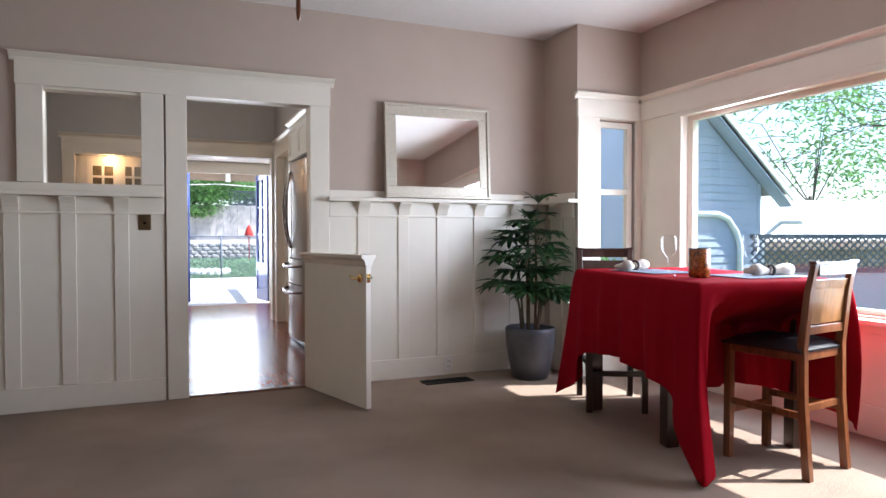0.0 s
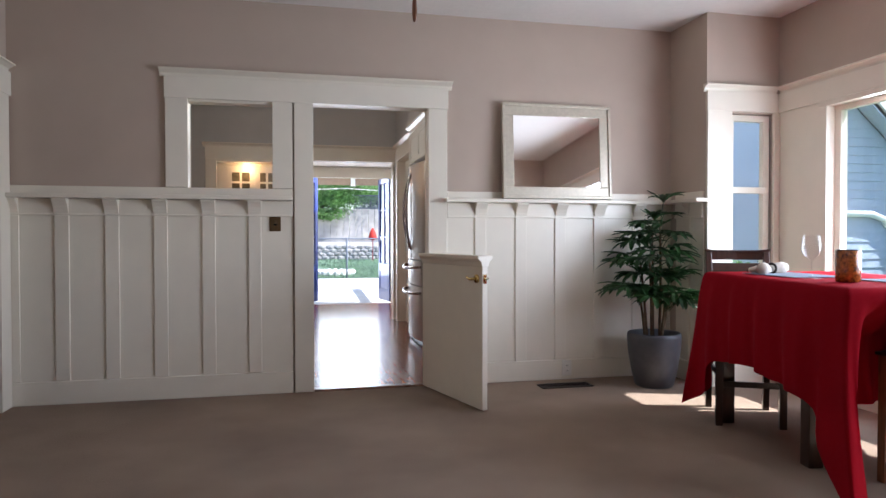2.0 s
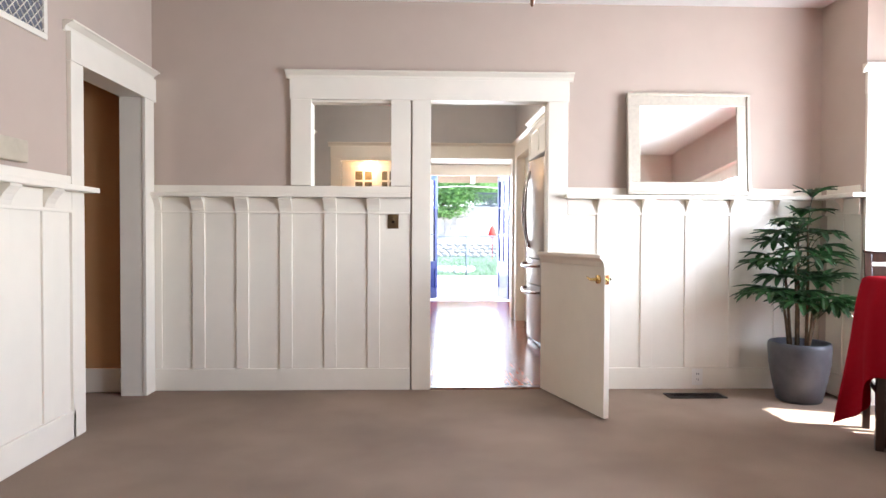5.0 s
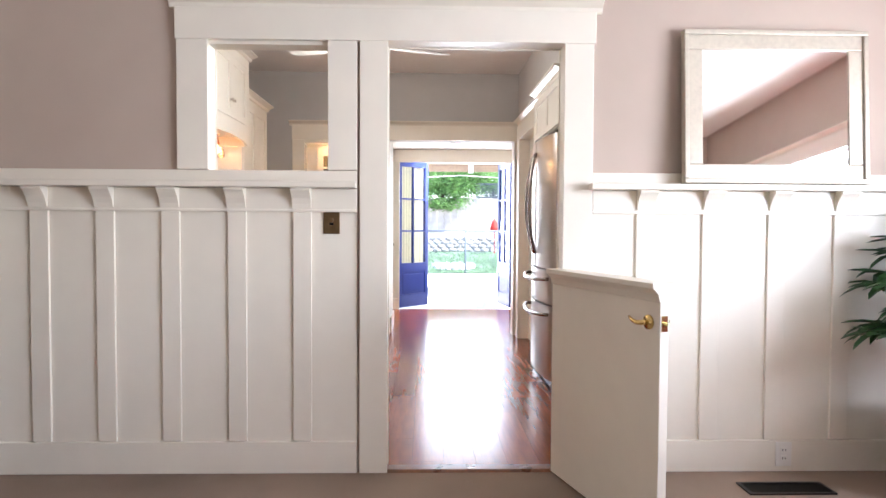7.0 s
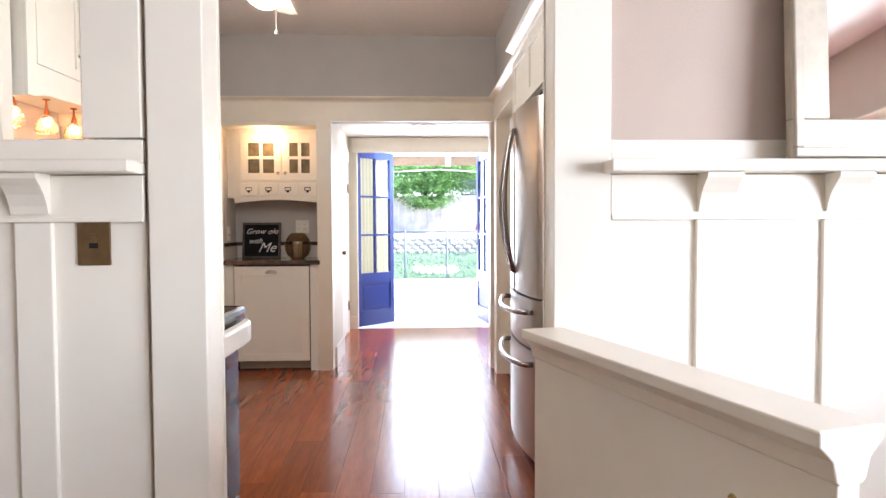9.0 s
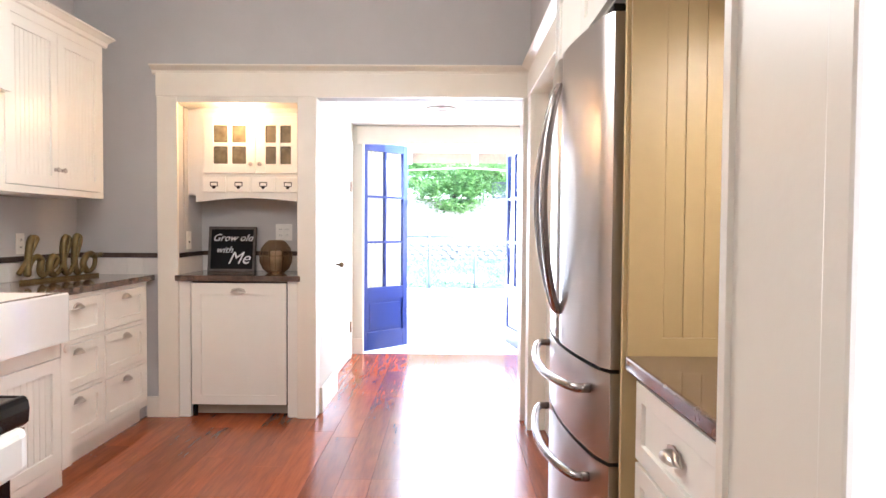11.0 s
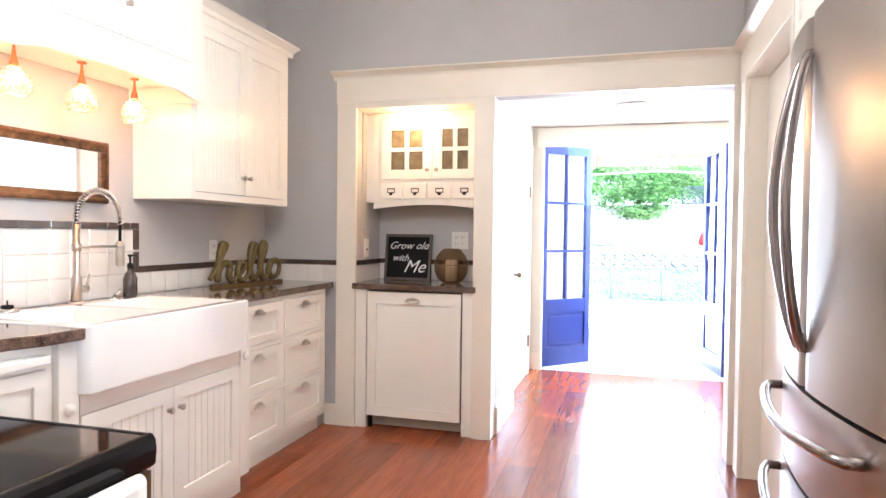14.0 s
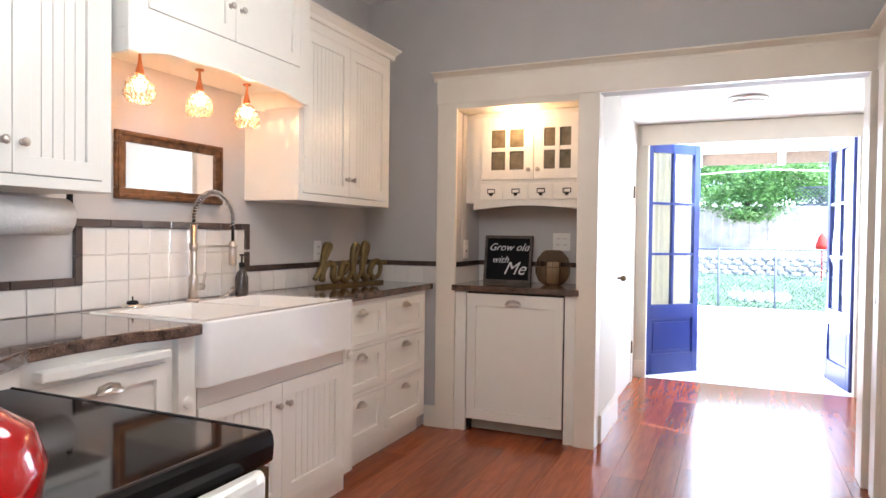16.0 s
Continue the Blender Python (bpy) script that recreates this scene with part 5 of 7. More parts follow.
lamp("niche_light", "POINT", pose(-0.60, 8.52, 1.93), 0.9, (1.0, 0.54, 0.22), shadow_soft_size=0.02)

# panelled appliance under the niche worktop
root = thing("panelled_dishwasher", (-0.57, KY1, 0), "white panelled built-in appliance front with a cup pull", "dishwasher")
part("body", Geo().box(-0.88, -0.265, KY1 + 0.02, NY - 0.05, 0.075, 0.87), DARK, root)
front("front_frame", root, "x", KY1 + 0.008, -1, -0.875, -0.270, 0.083, 0.862, 0.06, 0.02, r_top=0.075)
part("cup_pull", cup_pull(Geo(), "x", -0.575, KY1 - 0.012, -1, 0.808, 0.05), NICKEL, root, "brushed nickel cup pull")
part("toe_kick", Geo().box(-0.86, -0.27, KY1 + 0.05, KY1 + 0.06, 0.012, 0.075), mat("beige_kick", (0.45, 0.40, 0.33), 0.6), root)
part("leveling_foot", Geo().lathe(-0.865, KY1 + 0.03, [(0.015, 0.0), (0.015, 0.08)], 10), BLACK, root)
structure("niche_stile_west", Geo().box(NX0 - 0.018, -0.885, KY1, KY1 + 0.03, 0, 0.874), CAB)
structure("niche_stile_east", Geo().box(-0.262, NX1 + 0.018, KY1, KY1 + 0.03, 0, 0.874), CAB)

# refrigerator
RFX, RFY0, RFY1 = 1.178, 6.015, 6.925
root = thing("refrigerator", (1.45, 6.47, 0), "stainless steel french-door refrigerator with two freezer drawers", "refrigerator")
part("case", Geo().box(RFX + 0.075, 1.80, RFY0 + 0.01, RFY1 - 0.01, 0.02, 1.77), mat("dark_grey_case", (0.06, 0.055, 0.055), 0.45), root, bevel=0.005)


def bowed(y0, y1, z0, z1, y_lo=RFY0, y_hi=RFY1, depth=0.05):
    """A front bowed outwards over the whole width, cut to y0..y1."""
    g = Geo()
    n = 16
    pts = []
    for i in range(n + 1):
        y = y0 + (y1 - y0) * i / n
        s = (y - y_lo) / (y_hi - y_lo) * 2 - 1
        e = min(y - y0, y1 - y)
        x = RFX - depth * (1 - s * s) + (0.012 * (1 - min(1, e / 0.014)) ** 2)
        pts.append((x, y))
    pts += [(RFX + 0.07, y1), (RFX + 0.07, y0)]
    m = len(pts)
    g.add([(x, y, z) for z in (z0, z1) for x, y in pts], [tuple(range(m))[::-1], tuple(range(m, 2 * m))])
    g.add([(x, y, z) for z in (z0, z1) for x, y in pts[:n + 1]], [(k, k + 1, n + 2 + k, n + 1 + k) for k in range(n)], True)
    g.add([(x, y, z) for z in (z0, z1) for x, y in pts[n:] + pts[:1]], [(k, k + 1, 5 + k, 4 + k) for k in range(3)] )
    return g


ymid = (RFY0 + RFY1) / 2
for (p, q, s) in ((RFY0, ymid - 0.003, -1), (ymid + 0.003, RFY1, 1)):
    d = part("door", bowed(p, q, 0.853, 1.785), STEEL, root)
    yy = ymid + s * 0.035
    path = []
    for i in range(25):
        u = i / 24
        bow = math.sin(math.pi * u)
        path.append((RFX - 0.058 - 0.055 * bow ** 0.8, ymid + s * (0.022 + 0.05 * bow), 0.955 + 0.73 * u))
    part("handle", Geo().tube([(RFX - 0.045, path[0][1], path[0][2])] + path + [(RFX - 0.045, path[-1][1], path[-1][2])], 0.0125, 10), HANDLE, d, "curved steel door handle")
for z0, z1, name in ((0.605, 0.842, "middle_drawer"), (0.075, 0.594, "bottom_drawer")):
    d = part(name, bowed(RFY0, RFY1, z0, z1), STEEL, root)
    zh = z1 - 0.06
    path = []
    for i in range(21):
        u = i / 20
        y = RFY0 + 0.09 + (RFY1 - RFY0 - 0.18) * u
        bow = math.sin(math.pi * u)
        path.append((RFX - 0.055 - 0.055 * bow ** 0.7, y, zh - 0.015 * bow))
    part("handle", Geo().tube([(RFX - 0.02, path[0][1], zh)] + path + [(RFX - 0.02, path[-1][1], zh)], 0.0135, 10), HANDLE, d, "curved steel drawer handle")
part("gasket", Geo().box(RFX + 0.058, RFX + 0.076, RFY0 + 0.004, RFY1 - 0.004, 0.07, 1.78), BLACK, root)
part("hinge_cover", Geo().box(RFX + 0.01, RFX + 0.13, RFY0 + 0.01, RFY0 + 0.07, 1.787, 1.81).box(RFX + 0.01, RFX + 0.13, RFY1 - 0.07, RFY1 - 0.01, 1.787, 1.81), BLACK, root, bevel=0.004)
part("base_grille", Geo().box(RFX + 0.01, RFX + 0.07, RFY0 + 0.02, RFY1 - 0.02, 0.012, 0.07), BLACK, root)

root = thing("over_fridge_cabinet", (1.19, 6.47, 1.84), "white cabinet bridging over the refrigerator", "kitchen cabinet")
part("body", Geo().box(1.21, 1.80, 5.985, 6.955, 1.84, 2.16), CAB, root)
for p, q in ((5.99, 6.468), (6.472, 6.948)):
    front("door", root, "y", 1.21, -1, p, q, 1.845, 2.155, 0.05, 0.018)
g = Geo()
lip(g, "y", 5.95, 6.975, 1.21, 2.235, -1, 0.05)
part("crown_moulding", g.box(1.21, 1.80, 5.96, 6.97, 2.161, 2.234), CAB, root)
# cream paint with the under-cabinet lamp's amber light put into its colour
NICHEP = mat("amber_lit_beadboard", (0.50, 0.37, 0.17), 0.35, grain=0.02, bump=0.05)
root = thing("fridge_side_panel", (1.5, 5.96, 0), "cream beadboard panel enclosing the refrigerator side, amber light put into its colour", "cabinet panel")
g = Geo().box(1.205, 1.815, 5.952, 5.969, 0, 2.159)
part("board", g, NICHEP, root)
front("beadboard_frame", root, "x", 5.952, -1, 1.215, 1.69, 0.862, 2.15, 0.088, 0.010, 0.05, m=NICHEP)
root = thing("far_side_panel", (1.5, 6.97, 0), "cream panel on the far side of the refrigerator", "cabinet panel")
part("board", Geo().box(1.19, 1.815, 6.958, 6.976, 0, 2.16), CAB, root)

root = thing("side_drawer_cabinet", (1.5, 5.3, 0), "white drawer cabinet with a cup pull beside the refrigerator", "kitchen cabinet", "white base cabinets")
part("body", Geo().box(1.255, 1.80, 4.78, 5.95, 0.1, 0.867), CAB, root)
part("toe_kick", Geo().box(1.31, 1.80, 4.78, 5.95, 0, 0.1), CAB, root)
for z0, z1 in ((0.65, 0.845), (0.40, 0.64), (0.12, 0.38)):
    for p, q in ((4.80, 5.36), (5.37, 5.93)):
        d = front("drawer_front", root, "y", 1.255, -1, p, q, z0, z1, 0.045, 0.02)
        part("cup_pull", cup_pull(Geo(), "y", (p + q) / 2, 1.235, -1, (z0 + z1) / 2), NICKEL, d)
root = thing("side_upper_cabinet", (1.6, 5.3, 1.75), "cream cabinet over the side worktop", "kitchen cabinet")
part("body", Geo().box(1.45, 1.80, 4.78, 5.95, 1.75, 2.19), CAB, root)
lamp("under_cabinet_light", "AREA", look((1.70, 5.45, 1.73), (1.70, 5.60, 0)), 0.3, (1.0, 0.50, 0.16), shape="RECTANGLE", size=0.1, size_y=0.8)
part("light_bar", Geo().box(1.50, 1.60, 4.95, 5.65, 1.742, 1.75), LAMPW, root, "lit under-cabinet light bar")

# leafy plant in a dark planter on the side worktop
root = thing("planter_box", (1.63, 5.80, 0.905), "dark brown square planter with broad green leaves on the granite worktop", "potted plant")
part("box", Geo().prism([(1.585, 0.905), (1.695, 0.905), (1.70, 1.115), (1.58, 1.115)], "y", 5.72, 5.84), WOODD, root, bevel=0.004)
part("rim", Geo().tube([(1.58, 5.72, 1.117), (1.70, 5.72, 1.117), (1.70, 5.84, 1.117), (1.58, 5.84, 1.117)], 0.007, 6, True), WOODD, root)
part("soil", Geo().box(1.587, 1.693, 5.727, 5.833, 1.09, 1.11), SOIL, root)
for k in range(9):
    a = 2 * math.pi * k / 9
    reach, top = 0.09 + 0.03 * (k % 3), 1.32 + 0.05 * (k % 4)
    mid = Vector((1.64 + 0.04 * math.cos(a), 5.78 + 0.04 * math.sin(a), 1.24))
    tip = Vector((1.64 + reach * math.cos(a), 5.78 + reach * math.sin(a), top))
    side = Vector((-math.sin(a), math.cos(a), 0)) * 0.022
    g = Geo().add([(1.64, 5.78, 1.10), mid - side, mid + Vector((0, 0, -0.006)), mid + side, tip], [(0, 1, 2), (0, 2, 3), (1, 4, 2), (2, 4, 3)])
    part("leaf", g, LEAF, root)

# side door, closed, beyond the refrigerator
root = thing("door_2", (1.38, 7.7, 0), "", "")
tagged(root, "white painted panel door in the side wall", kind="structure")
part("leaf", Geo().box(1.355, 1.385, RY0, RY1, 0.005, 2.028), CAB, root)
for z0, z1 in ((0.2, 0.95), (1.05, 1.9)):
    for p, q in ((RY0 + 0.12, 7.65), (7.75, RY1 - 0.12)):
        part("door_panel", Geo().box(1.347, 1.355, p, q, z0, z1), CAB, root, bevel=0.004)

# ceiling fan
cx, cy = -0.12, 6.35
root = thing("ceiling_fan", (cx, cy, KZ), "white five-blade ceiling fan with a lit glass bowl", "ceiling fan")
part("mount", Geo().lathe(cx, cy, [(0.07, KZ), (0.065, KZ - 0.04), (0.02, KZ - 0.06), (0.015, KZ - 0.24)]), FANW, root)
part("motor", Geo().lathe(cx, cy, [(0.05, KZ - 0.23), (0.11, KZ - 0.25), (0.12, KZ - 0.32), (0.08, KZ - 0.36), (0.06, KZ - 0.37)]), FANW, root)
for k in range(5):
    a = radians(20 + 72 * k)
    g = Geo().prism([(0.14, -0.05), (0.20, -0.065), (0.58, -0.075), (0.62, -0.04), (0.62, 0.04), (0.58, 0.075), (0.20, 0.065), (0.14, 0.05)], "z", -0.004, 0.004).box(0.09, 0.16, -0.02, 0.02, -0.006, 0.006)
    m = pose(cx, cy, KZ - 0.30, 0, 0, math.degrees(a)) @ pose(0, 0, 0, 11, 0, 0)
    part("blade", leaned(g, m), FANW, root)
part("glass_bowl", Geo().lathe(cx, cy, [(0.09, KZ - 0.37), (0.10, KZ - 0.40), (0.08, KZ - 0.445), (0.04, KZ - 0.47), (0.005, KZ - 0.475)]), LAMPW, root, "glowing white glass bowl")
part("pull_chain", Geo().tube([(cx + 0.06, cy - 0.05, KZ - 0.37), (cx + 0.06, cy - 0.05, KZ - 0.60)], 0.0016, 5).ball(cx + 0.06, cy - 0.05, KZ - 0.605, 0.009, 8), NICKEL, root)
lamp("fan_light", "POINT", pose(cx, cy, KZ - 0.60), 6.3, (1.0, 0.92, 0.80), shadow_soft_size=0.28)

# porch ceiling light, white side door, blue french doors
root = thing("porch_ceiling_light", (0.70, 9.7, 2.2), "flush round porch ceiling light", "ceiling light")
part("base_ring", Geo().lathe(0.70, 9.7, [(0.13, 2.199), (0.13, 2.185), (0.11, 2.18)]), CHROME, root)
part("diffuser", Geo().lathe(0.70, 9.7, [(0.11, 2.182), (0.09, 2.165), (0.03, 2.158)]), PORC, root)
root = thing("door_3", (-0.15, 10.0, 0), "", "")
tagged(root, "white painted panel door with old brass knob and hinges", kind="structure")
part("casing", Geo().box(-0.16, -0.142, 9.42, 9.52, 0, 1.90).box(-0.16, -0.142, 10.34, 10.42, 0, 1.90).box(-0.16, -0.138, 9.38, 10.46, 1.90, 2.02), TRIM, root, bevel=0.003)
part("leaf", Geo().box(-0.16, -0.148, 9.52, 10.34, 0.01, 1.90), CAB, root)
part("door_handle", Geo().tube([(-0.148, 9.60, 0.92), (-0.115, 9.60, 0.92)], 0.008, 8).ball(-0.105, 9.60, 0.92, 0.022, 12), BRONZE, root)
for z in (0.25, 1.55):
    part("hinge", Geo().tube([(-0.142, 10.345, z), (-0.142, 10.345, z + 0.10)], 0.009, 8), BRONZE, root)


def french_door(name, hx, hy, angle, width, side):
    """A half-glazed blue leaf from its hinge along angle (degrees from +x)."""
    root = thing(name, (hx, hy, 0), "", "")
    tagged(root, "open blue painted french door leaf with six glass lights over a wooden panel", kind="structure")
    m = pose(hx, hy, 0, 0, 0, angle)
    H, st, kick = 2.06, 0.065, 0.50
    g = Geo().box(0, st, -0.02, 0.02, 0.012, H).box(width - st, width, -0.02, 0.02, 0.012, H).box(st, width - st, -0.02, 0.02, 0.012, 0.19).box(st, width - st, -0.02, 0.02, kick, kick + 0.13).box(st, width - st, -0.02, 0.02, H - 0.085, H)
    part("stiles_and_rails", leaned(g, m), BLUE, root, bevel=0.003)
    part("kick_panel", leaned(Geo().box(st, width - st, -0.008, 0.008, 0.19, kick).box(st + 0.03, width - st - 0.03, -0.013, 0.013, 0.22, kick - 0.03), m), BLUE, root, bevel=0.003)
    z0, z1 = kick + 0.13, H - 0.085
    g = Geo().box(width / 2 - 0.011, width / 2 + 0.011, -0.016, 0.016, z0, z1)
    h = (z1 - z0) / 3
    for i in (1, 2):
        g.box(st, width / 2 - 0.011, -0.016, 0.016, z0 + i * h - 0.011, z0 + i * h + 0.011).box(width / 2 + 0.011, width - st, -0.016, 0.016, z0 + i * h - 0.011, z0 + i * h + 0.011)
    part("glazing_bars", leaned(g, m), BLUE, root)
    for i in range(3):
        for p, q in ((st, width / 2 - 0.011), (width / 2 + 0.011, width - st)):
            o = part("pane", leaned(Geo().box(p, q, -0.003, 0.003, z0 + i * h + 0.011, z0 + (i + 1) * h - 0.011), m), CLEAR, root)
            o.visible_shadow = False
    g, n = Geo(), 40
    fold = [(st + (width - 2 * st) * k / n, side * (0.030 + 0.006 * math.sin(k * 1.35) + 0.003 * math.sin(k * 0.6))) for k in range(n + 1)]
    g.add([(x, y, z) for z in (z0 - 0.02, z1 + 0.02) for x, y in fold], [(k, k + 1, n + 2 + k, n + 1 + k) for k in range(n)], True)
    part("sheer_curtain", leaned(g, m), SHEER, root, "cream sheer curtain stretched behind the glass")
    part("curtain_rod", leaned(Geo().tube([(st - 0.01, side * 0.032, z1 + 0.02), (width - st + 0.01, side * 0.032, z1 + 0.02)], 0.005, 6), m), BRASS, root)
    part("door_handle", leaned(Geo().tube([(width - 0.04, 0.02, 0.95), (width - 0.04, 0.06, 0.95), (width - 0.12, 0.06, 0.95)], 0.008, 8), m), BRASS, root)


root = thing("strike_plate", (KX1 - 0.024, 8.30, 0.95), "small dark brass strike plate on the white side door casing", "strike plate")
part("plate", Geo().box(KX1 - 0.027, KX1 - 0.024, 8.285, 8.315, 0.92, 0.99), BRONZE, root)
part("latch_hole", Geo().box(KX1 - 0.0275, KX1 - 0.027, 8.293, 8.307, 0.94, 0.97), BLACK, root)

french_door("door_4", -0.085, 10.65, 47, 0.60, 1)
french_door("door_5", 1.495, 10.70, 100, 0.60, -1)


# ---- dining room things ----
# half-height door, open into the room
root = thing("half_door", (0.93, 4.57, 0), "cream half-height door with a small shelf cap and brass lever", "half door")
ang = math.degrees(math.atan2(3.80 - 4.585, 1.135 - 0.905))
hm = pose(0.905, 4.578, 0, 0, 0, ang)
Wd = 0.80
part("leaf", leaned(Geo().box(0, Wd, -0.018, 0.018, 0.012, 0.93), hm), TRIM, root, bevel=0.003)
g = Geo().prism([(0.018, 0.885), (0.024, 0.89), (0.030, 0.915), (0.045, 0.93), (0.052, 0.935), (0.052, 0.955), (-0.052, 0.955), (-0.052, 0.935), (-0.045, 0.93), (-0.030, 0.915), (-0.024, 0.89), (-0.018, 0.885)], "x", 0.0, Wd + 0.004)
part("shelf_cap", leaned(g, hm), TRIM, root, "moulded cream cap", bevel=0.003)
hw = part("lever_handle", leaned(Geo().tube([(Wd - 0.06, -0.018, 0.812), (Wd - 0.06, -0.028, 0.812)], 0.026, 18).tube([(Wd - 0.06, -0.028, 0.812), (Wd - 0.06, -0.055, 0.812)], 0.009, 10).tube([(Wd - 0.055, -0.055, 0.812), (Wd - 0.085, -0.057, 0.809), (Wd - 0.11, -0.057, 0.815), (Wd - 0.135, -0.052, 0.824)], [0.009, 0.008, 0.007, 0.005], 10), hm), BRASS, root, "polished brass lever")
part("lever_handle", leaned(Geo().tube([(Wd - 0.06, 0.018, 0.812), (Wd - 0.06, 0.028, 0.812)], 0.026, 18).tube([(Wd - 0.06, 0.028, 0.812), (Wd - 0.06, 0.055, 0.812)], 0.009, 10).tube([(Wd - 0.055, 0.055, 0.812), (Wd - 0.10, 0.057, 0.808), (Wd - 0.135, 0.057, 0.816)], 0.008, 10), hm), BRASS, root, "polished brass lever")
part("latch_plate", leaned(Geo().box(Wd, Wd + 0.002, -0.012, 0.012, 0.785, 0.84).tube([(Wd, 0, 0.812), (Wd + 0.010, 0, 0.812)], 0.008, 8), hm), BRASS, root)

# wall mirror resting on the plate shelf
root = thing("wall_mirror", (1.90, 4.5, 1.345), "landscape mirror in a champagne frame leaning on the plate shelf", "mirror")
mm = pose(1.895, 4.528, 1.347, -3.3, 0, 0)
W2, H2, fr = 0.425, 0.70, 0.088
g = Geo()
for s in (0, 1):
    z0, z1 = (0, fr) if s == 0 else (H2 - fr, H2)
    g.box(-W2, W2, -0.012, 0.02, z0, z1)
g.box(-W2, -W2 + fr, -0.012, 0.02, fr, H2 - fr).box(W2 - fr, W2, -0.012, 0.02, fr, H2 - fr)
g.box(-W2, W2, -0.024, -0.012, 0, 0.022).box(-W2, W2, -0.024, -0.012, H2 - 0.022, H2).box(-W2, -W2 + 0.022, -0.024, -0.012, 0.022, H2 - 0.022).box(W2 - 0.022, W2, -0.024, -0.012, 0.022, H2 - 0.022)
part("frame", leaned(g, mm), FRAMEC, root, bevel=0.004)
part("mirror_glass", leaned(Geo().box(-W2 + fr, W2 - fr, -0.004, 0.004, fr, H2 - fr), mm), MIRROR, root)

# floor vent
root = thing("floor_vent", (1.89, 4.38, 0), "dark bronze slotted floor register in the carpet", "floor vent")
x0, x1, y0, y1 = 1.70, 2.08, 4.31, 4.44
part("frame", Geo().box(x0, x1, y0, y0 + 0.012, 0, 0.008).box(x0, x1, y1 - 0.012, y1, 0, 0.008).box(x0, x0 + 0.012, y0 + 0.012, y1 - 0.012, 0, 0.008).box(x1 - 0.012, x1, y0 + 0.012, y1 - 0.012, 0, 0.008), DARK, root)
part("backing", Geo().box(x0 + 0.012, x1 - 0.012, y0 + 0.012, y1 - 0.012, 0, 0.002), BLACK, root)
for i in range(24):
    x = x0 + 0.018 + i * 0.0148
    part("slat", Geo().box(x, x + 0.005, y0 + 0.012, y1 - 0.012, 0.002, 0.007), DARK, root)

# left wall: thermostat, air vent
root = thing("thermostat_box", (DX0, 3.0, 1.39), "beige door chime box with a dark end on the wall", "thermostat")
part("cover", Geo().box(DX0, DX0 + 0.045, 2.90, 3.13, 1.385, 1.485), mat("beige_plastic", (0.50, 0.44, 0.33), 0.5), root, bevel=0.006)
part("dark_end", Geo().box(DX0, DX0 + 0.048, 2.84, 2.90, 1.385, 1.485), BLACK, root, bevel=0.006)
root = thing("return_air_vent", (DX0, 3.1, 2.0), "white framed return air grille high on the taupe wall", "air vent")
y0, y1, z0, z1 = 2.72, 3.35, 2.0, 2.40
part("frame", Geo().box(DX0, DX0 + 0.012, y0, y1, z0, z0 + 0.03).box(DX0, DX0 + 0.012, y0, y1, z1 - 0.03, z1).box(DX0, DX0 + 0.012, y0, y0 + 0.03, z0 + 0.03, z1 - 0.03).box(DX0, DX0 + 0.012, y1 - 0.03, y1, z0 + 0.03, z1 - 0.03), TRIM, root, bevel=0.003)
part("backing", Geo().box(DX0, DX0 + 0.002, y0 + 0.03, y1 - 0.03, z0 + 0.03, z1 - 0.03), mat("grey_filter", (0.16, 0.16, 0.18), 0.9), root)
h = z1 - z0 - 0.06
for i in range(-6, 11):
    for d in (1, -1):
        ya, yb, za, zb = y0 + 0.03 + i * 0.055, y0 + 0.03 + i * 0.055 + h, z0 + 0.03, z1 - 0.03
        if ya < y0 + 0.03:
            za += y0 + 0.03 - ya
            ya = y0 + 0.03
        if yb > y1 - 0.03:
            zb -= yb - (y1 - 0.03)
            yb = y1 - 0.03
        if yb - ya > 0.02:
            if d < 0:
                za, zb = z0 + z1 - za, z0 + z1 - zb
            part("lattice_bar", Geo().tube([(DX0 + 0.006 + 0.002 * d, ya, za), (DX0 + 0.006 + 0.002 * d, yb, zb)], 0.003, 5), TRIM, root)

# fan pull chain hanging into view
root = thing("pull_chain", (0.41, 2.16, DZ), "brass ceiling pull chain with a wooden drop", "pull chain")
part("ceiling_plate", Geo().lathe(0.41, 2.16, [(0.05, DZ), (0.048, DZ - 0.02), (0.01, DZ - 0.03)]), BRASS, root)
part("chain", Geo().tube([(0.41, 2.16, DZ - 0.02), (0.41, 2.16, 1.86)], 0.0018, 6), BRASS, root)
part("drop", Geo().lathe(0.41, 2.16, [(0.003, 1.865), (0.007, 1.855), (0.009, 1.82), (0.006, 1.79), (0.002, 1.785)], 12), WOODC, root)

# table
A = Vector((2.15, 2.17, 0))
uu, ww = Vector((0.987, -0.16, 0)), Vector((0.16, 0.987, 0))
TL, TW, TZ = 0.80, 1.26, 0.861


def tp(u, w_, z):
    p = A + uu * u + ww * w_
    return (p.x, p.y, z)


root = thing("dining_table", tp(TL / 2, TW / 2, 0), "dark-stained counter-height wooden dining table under a red cloth", "dining table")
g = Geo()


def tbox(g, u0, u1, w0, w1, z0, z1):
    c = [tp(u, w_, z) for z in (z0, z1) for u, w_ in ((u0, w0), (u1, w0), (u1, w1), (u0, w1))]
    return g.add(c, [(0, 3, 2, 1), (4, 5, 6, 7), (0, 1, 5, 4), (1, 2, 6, 5), (2, 3, 7, 6), (3, 0, 4, 7)])


